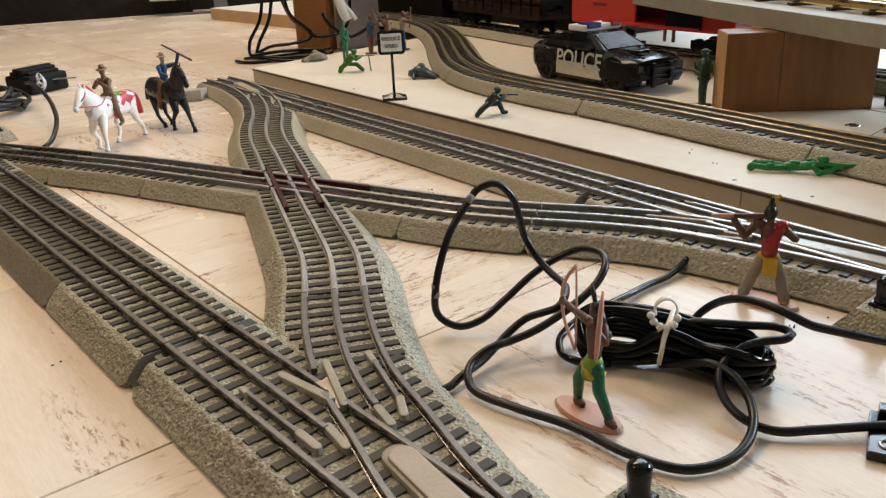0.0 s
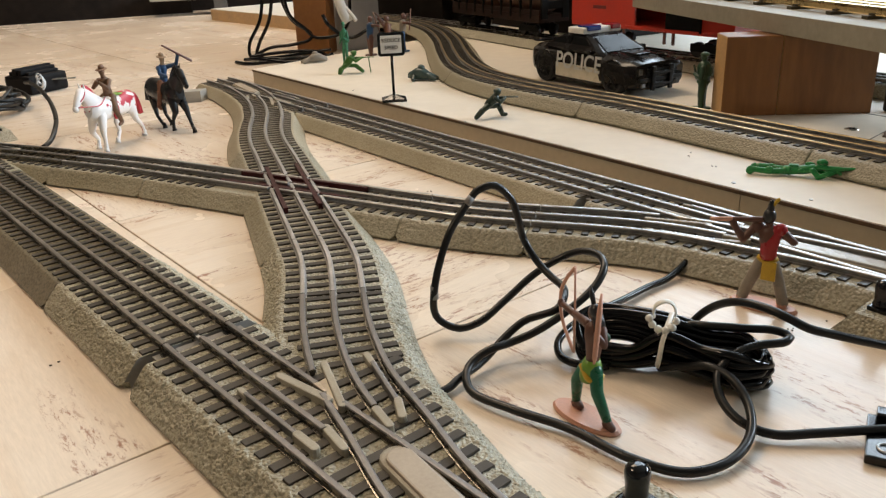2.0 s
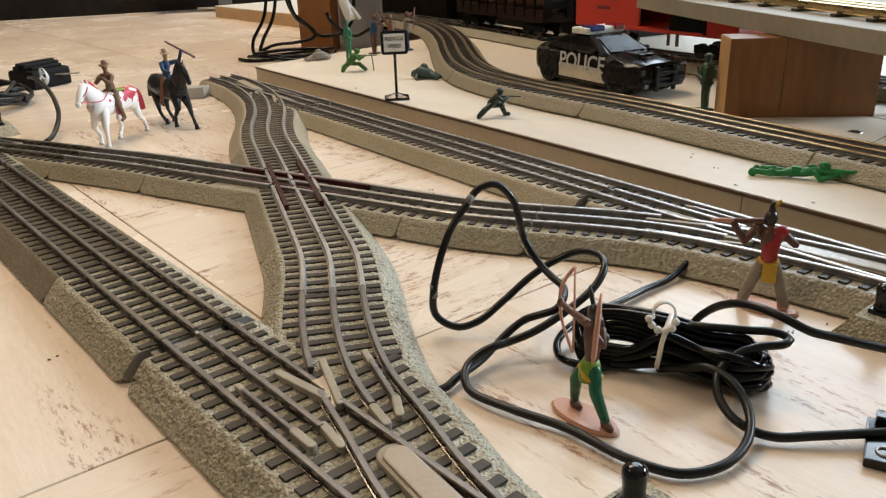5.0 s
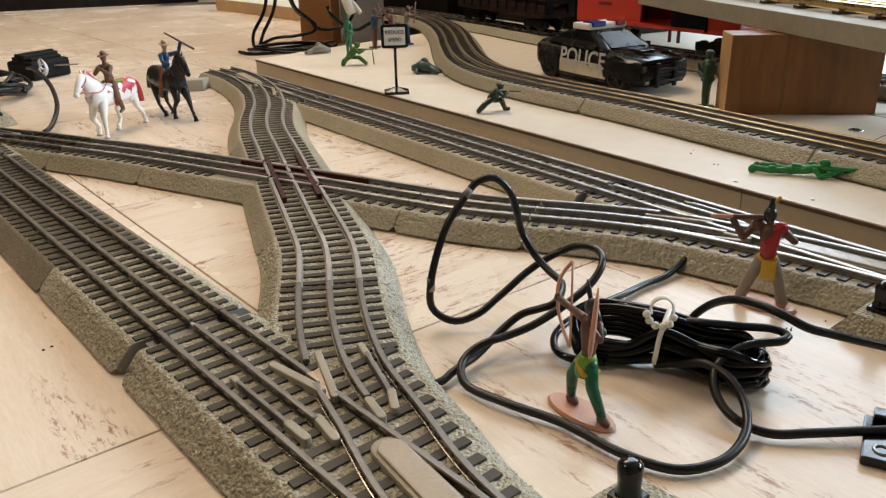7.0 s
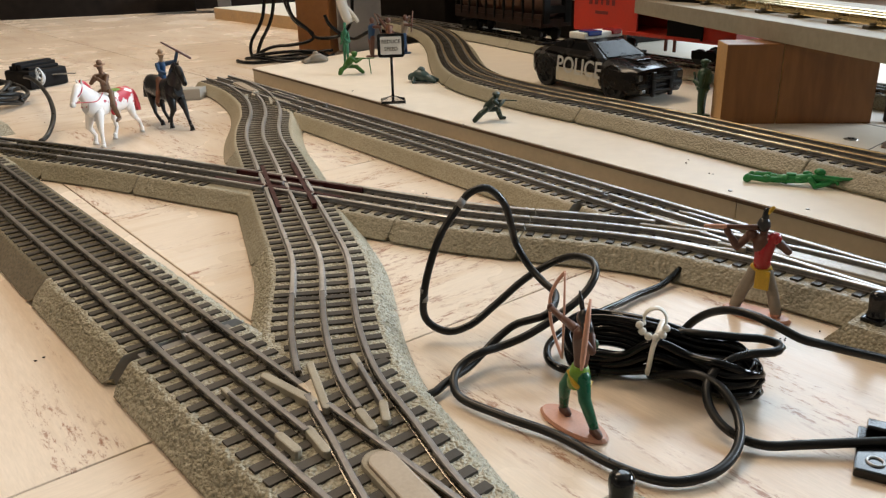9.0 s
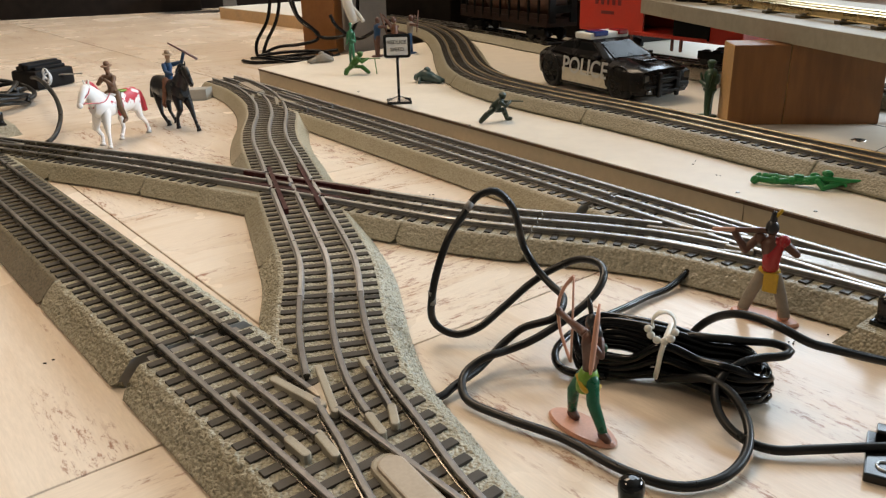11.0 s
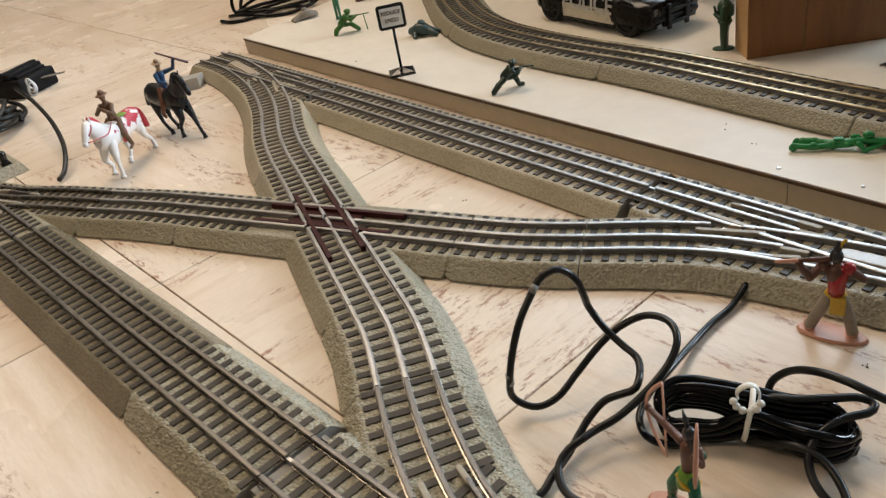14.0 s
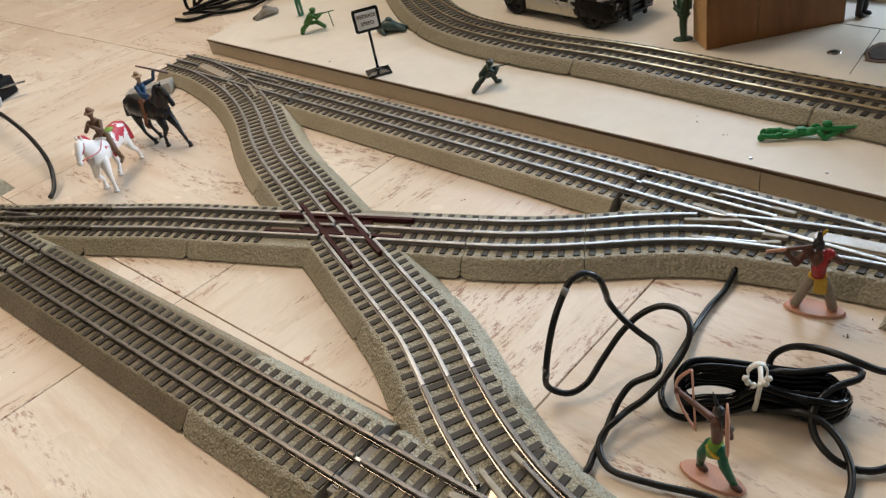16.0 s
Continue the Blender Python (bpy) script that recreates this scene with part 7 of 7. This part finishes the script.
    for i in range(len(loops) * 12 - 6):
        k, w = divmod(i / 12, 1.0)
        p, q = loops[int(k)], loops[min(int(k) + 1, len(loops) - 1)]
        cx, cy, rx, ry, z, tilt = (p[j] * (1 - w) + q[j] * w for j in range(6))
        a = math.tau * w + 0.5 * math.sin(k * 2.0)
        pts.append((cx + rx * math.cos(a), cy + ry * math.sin(a), max(0.0035, z + tilt * math.sin(a + k))))
    part("lead_coil", tube(bm, smooth_line(pts, 0.006), 0.0030, 8), CORD_DUSTY, t)
    tagged(part("track_clip_board", prism(bmesh.new(), [(-0.2900, 1.062), (-0.2330, 1.0700), (-0.2300, 1.092), (-0.2870, 1.084)], 0.0, 0.0150, bevel=0.0008), mat("pale_grey_plastic", (0.36, 0.34, 0.30), 0.4, var=0.06, scale=60)), "pale grey plastic strip beside the track end", "plastic strip")


def loop_tie(c):
    bm = bmesh.new()
    for k in range(3):
        pts = [(c[0] + 0.006 * math.cos(a + k), c[1] + 0.004 * math.sin(a), c[2] + 0.008 * math.sin(a + k) + 0.004 * k - 0.004) for a in (i * math.tau / 14 for i in range(15))]
        tube(bm, pts, (0.0016, 0.0005), 6, False)
    return bm


build_back_corner()


def build_screws():
    steel = mat("dull_screw_steel", (0.45, 0.44, 0.42), 0.35, 1.0, var=0.2, scale=200)
    for x, y, r in ((0.4530, 0.6680, 0.0062), (0.2930, 0.5255, 0.0016), (0.3285, 0.4800, 0.0013), (0.1120, 0.7700, 0.0010)):
        bm = bmesh.new()
        tube(bm, [(x, y, PLAT - 0.002), (x, y, PLAT + 0.0003), (x, y, PLAT + 0.0008)], [r, r, r * 0.8], 18)
        head = tagged(part("wood_screw", bm, steel), "flat steel screw head sunk in the board", "screw", "screws in the board")
        if r > 0.003:
            for a in (20, 110):
                part("slot", box(bmesh.new(), (x, y, PLAT + 0.0009), (r * 1.1, 0.0012, 0.0005), a), DARK, head)


build_screws()


def build_board_joints():
    """The joints of the board beyond the block, and the ragged cut-out beside the screw."""
    gap = mat("dark_board_joint", (0.05, 0.042, 0.034), 0.7, var=0.2, scale=80)
    for k, (p, q, w) in enumerate((((0.490, 0.740), (0.517, 0.692), 0.0005), ((0.517, 0.692), (0.437, 0.619), 0.0003), ((0.517, 0.692), (0.580, 0.600), 0.0004))):
        a, b = Vector(p), Vector(q)
        d = (b - a).normalized()
        n = Vector((-d.y, d.x)) * w
        tagged(part("board_joint", prism(bmesh.new(), [a - n, b - n, b + n, a + n], PLAT - 0.001, PLAT + 0.0003), gap), "thin dark joint between two board panels", "joint", kind="structure")
    rim = [(0.4630, 0.6360), (0.4690, 0.6440), (0.4720, 0.6510), (0.4860, 0.6610), (0.4960, 0.6640), (0.5080, 0.6560), (0.4960, 0.6420), (0.4900, 0.6290), (0.4790, 0.6190), (0.4690, 0.6260)]
    hole = tagged(part("cut_out", prism(bmesh.new(), rim, PLAT - 0.001, PLAT + 0.0006), BOARD_LIP), "ragged dark brown cut-out in the board face", "hole", kind="structure")
    c = Vector((0.4835, 0.6440))
    part("bare_wood", prism(bmesh.new(), [c + (Vector(p) - c) * 0.72 for p in rim], PLAT + 0.0002, PLAT + 0.0010), mat("bare_torn_wood", (0.055, 0.036, 0.024), 0.8, var=0.4, scale=120, bump=0.6, bump_scale=300), hole)
    black = mat("matt_black_figure_plastic", (0.010, 0.009, 0.009), 0.5, var=0.2, scale=120)
    bm = bmesh.new()
    for s in (-1, 1):
        limb(bm, (0, s * 0.0036, 0.030), (0.001, s * 0.0042, 0.016), 0.0042, 0.0034)
        limb(bm, (0.001, s * 0.0042, 0.016), (0, s * 0.0044, 0.004), 0.0034, 0.0028)
        limb(bm, (0, s * 0.0044, 0.0030), (0.0062, s * 0.0050, 0.0026), 0.0029, 0.0022)
        limb(bm, (0.001, s * 0.0070, 0.044), (0.004, s * 0.0086, 0.033), 0.0027, 0.0021)
    tube(bm, [(0, 0, 0.028), (0, 0, 0.036), (0, 0, 0.045), (0, 0, 0.049)], [(0.0040, 0.0056), (0.0042, 0.0058), (0.0044, 0.0072), (0.0024, 0.0030)], 12)
    blob(bm, (0.0008, 0, 0.0535), (0.0036, 0.0034, 0.0044))
    figure("toy_figure", bm, [black], "black plastic toy figure in boots standing behind the wooden block", (0.5230, 0.7330, PLAT), -70)


build_board_joints()


def build_crumbs():
    """Tiny dark specks of dirt lying about the table and board."""
    rng = random.Random(11)
    bm = bmesh.new()
    for x, y, z in CRUMBS:
        for k in range(rng.choice((1, 2, 2))):
            c = (x + rng.uniform(-0.002, 0.002), y + rng.uniform(-0.002, 0.002), z + 0.0004)
            blob(bm, c, (rng.uniform(0.0004, 0.0011), rng.uniform(0.0003, 0.0006), 0.0004), rng.uniform(0, 180), 0, 0, 6, 4)
    tagged(part("dirt_specks", bm, mat("dark_dirt", (0.05, 0.035, 0.025), 0.8, var=0.3, scale=300)), "tiny dark specks of dirt on the table", "dirt", kind="stuff")


CRUMBS = [(0.0721, 0.6083, 0), (-0.1249, 0.3426, 0), (0.2531, 0.3428, 0), (0.2579, 0.3409, 0), (0.2770, 0.3486, 0), (-0.3000, 0.5251, 0), (-0.3868, 0.9408, 0), (-0.0159, 0.9782, PLAT),
          (0.292, 0.613, PLAT), (0.273, 0.736, PLAT), (0.287, 0.676, PLAT), (0.286, 0.603, PLAT), (0.294, 0.570, PLAT)]
build_crumbs()
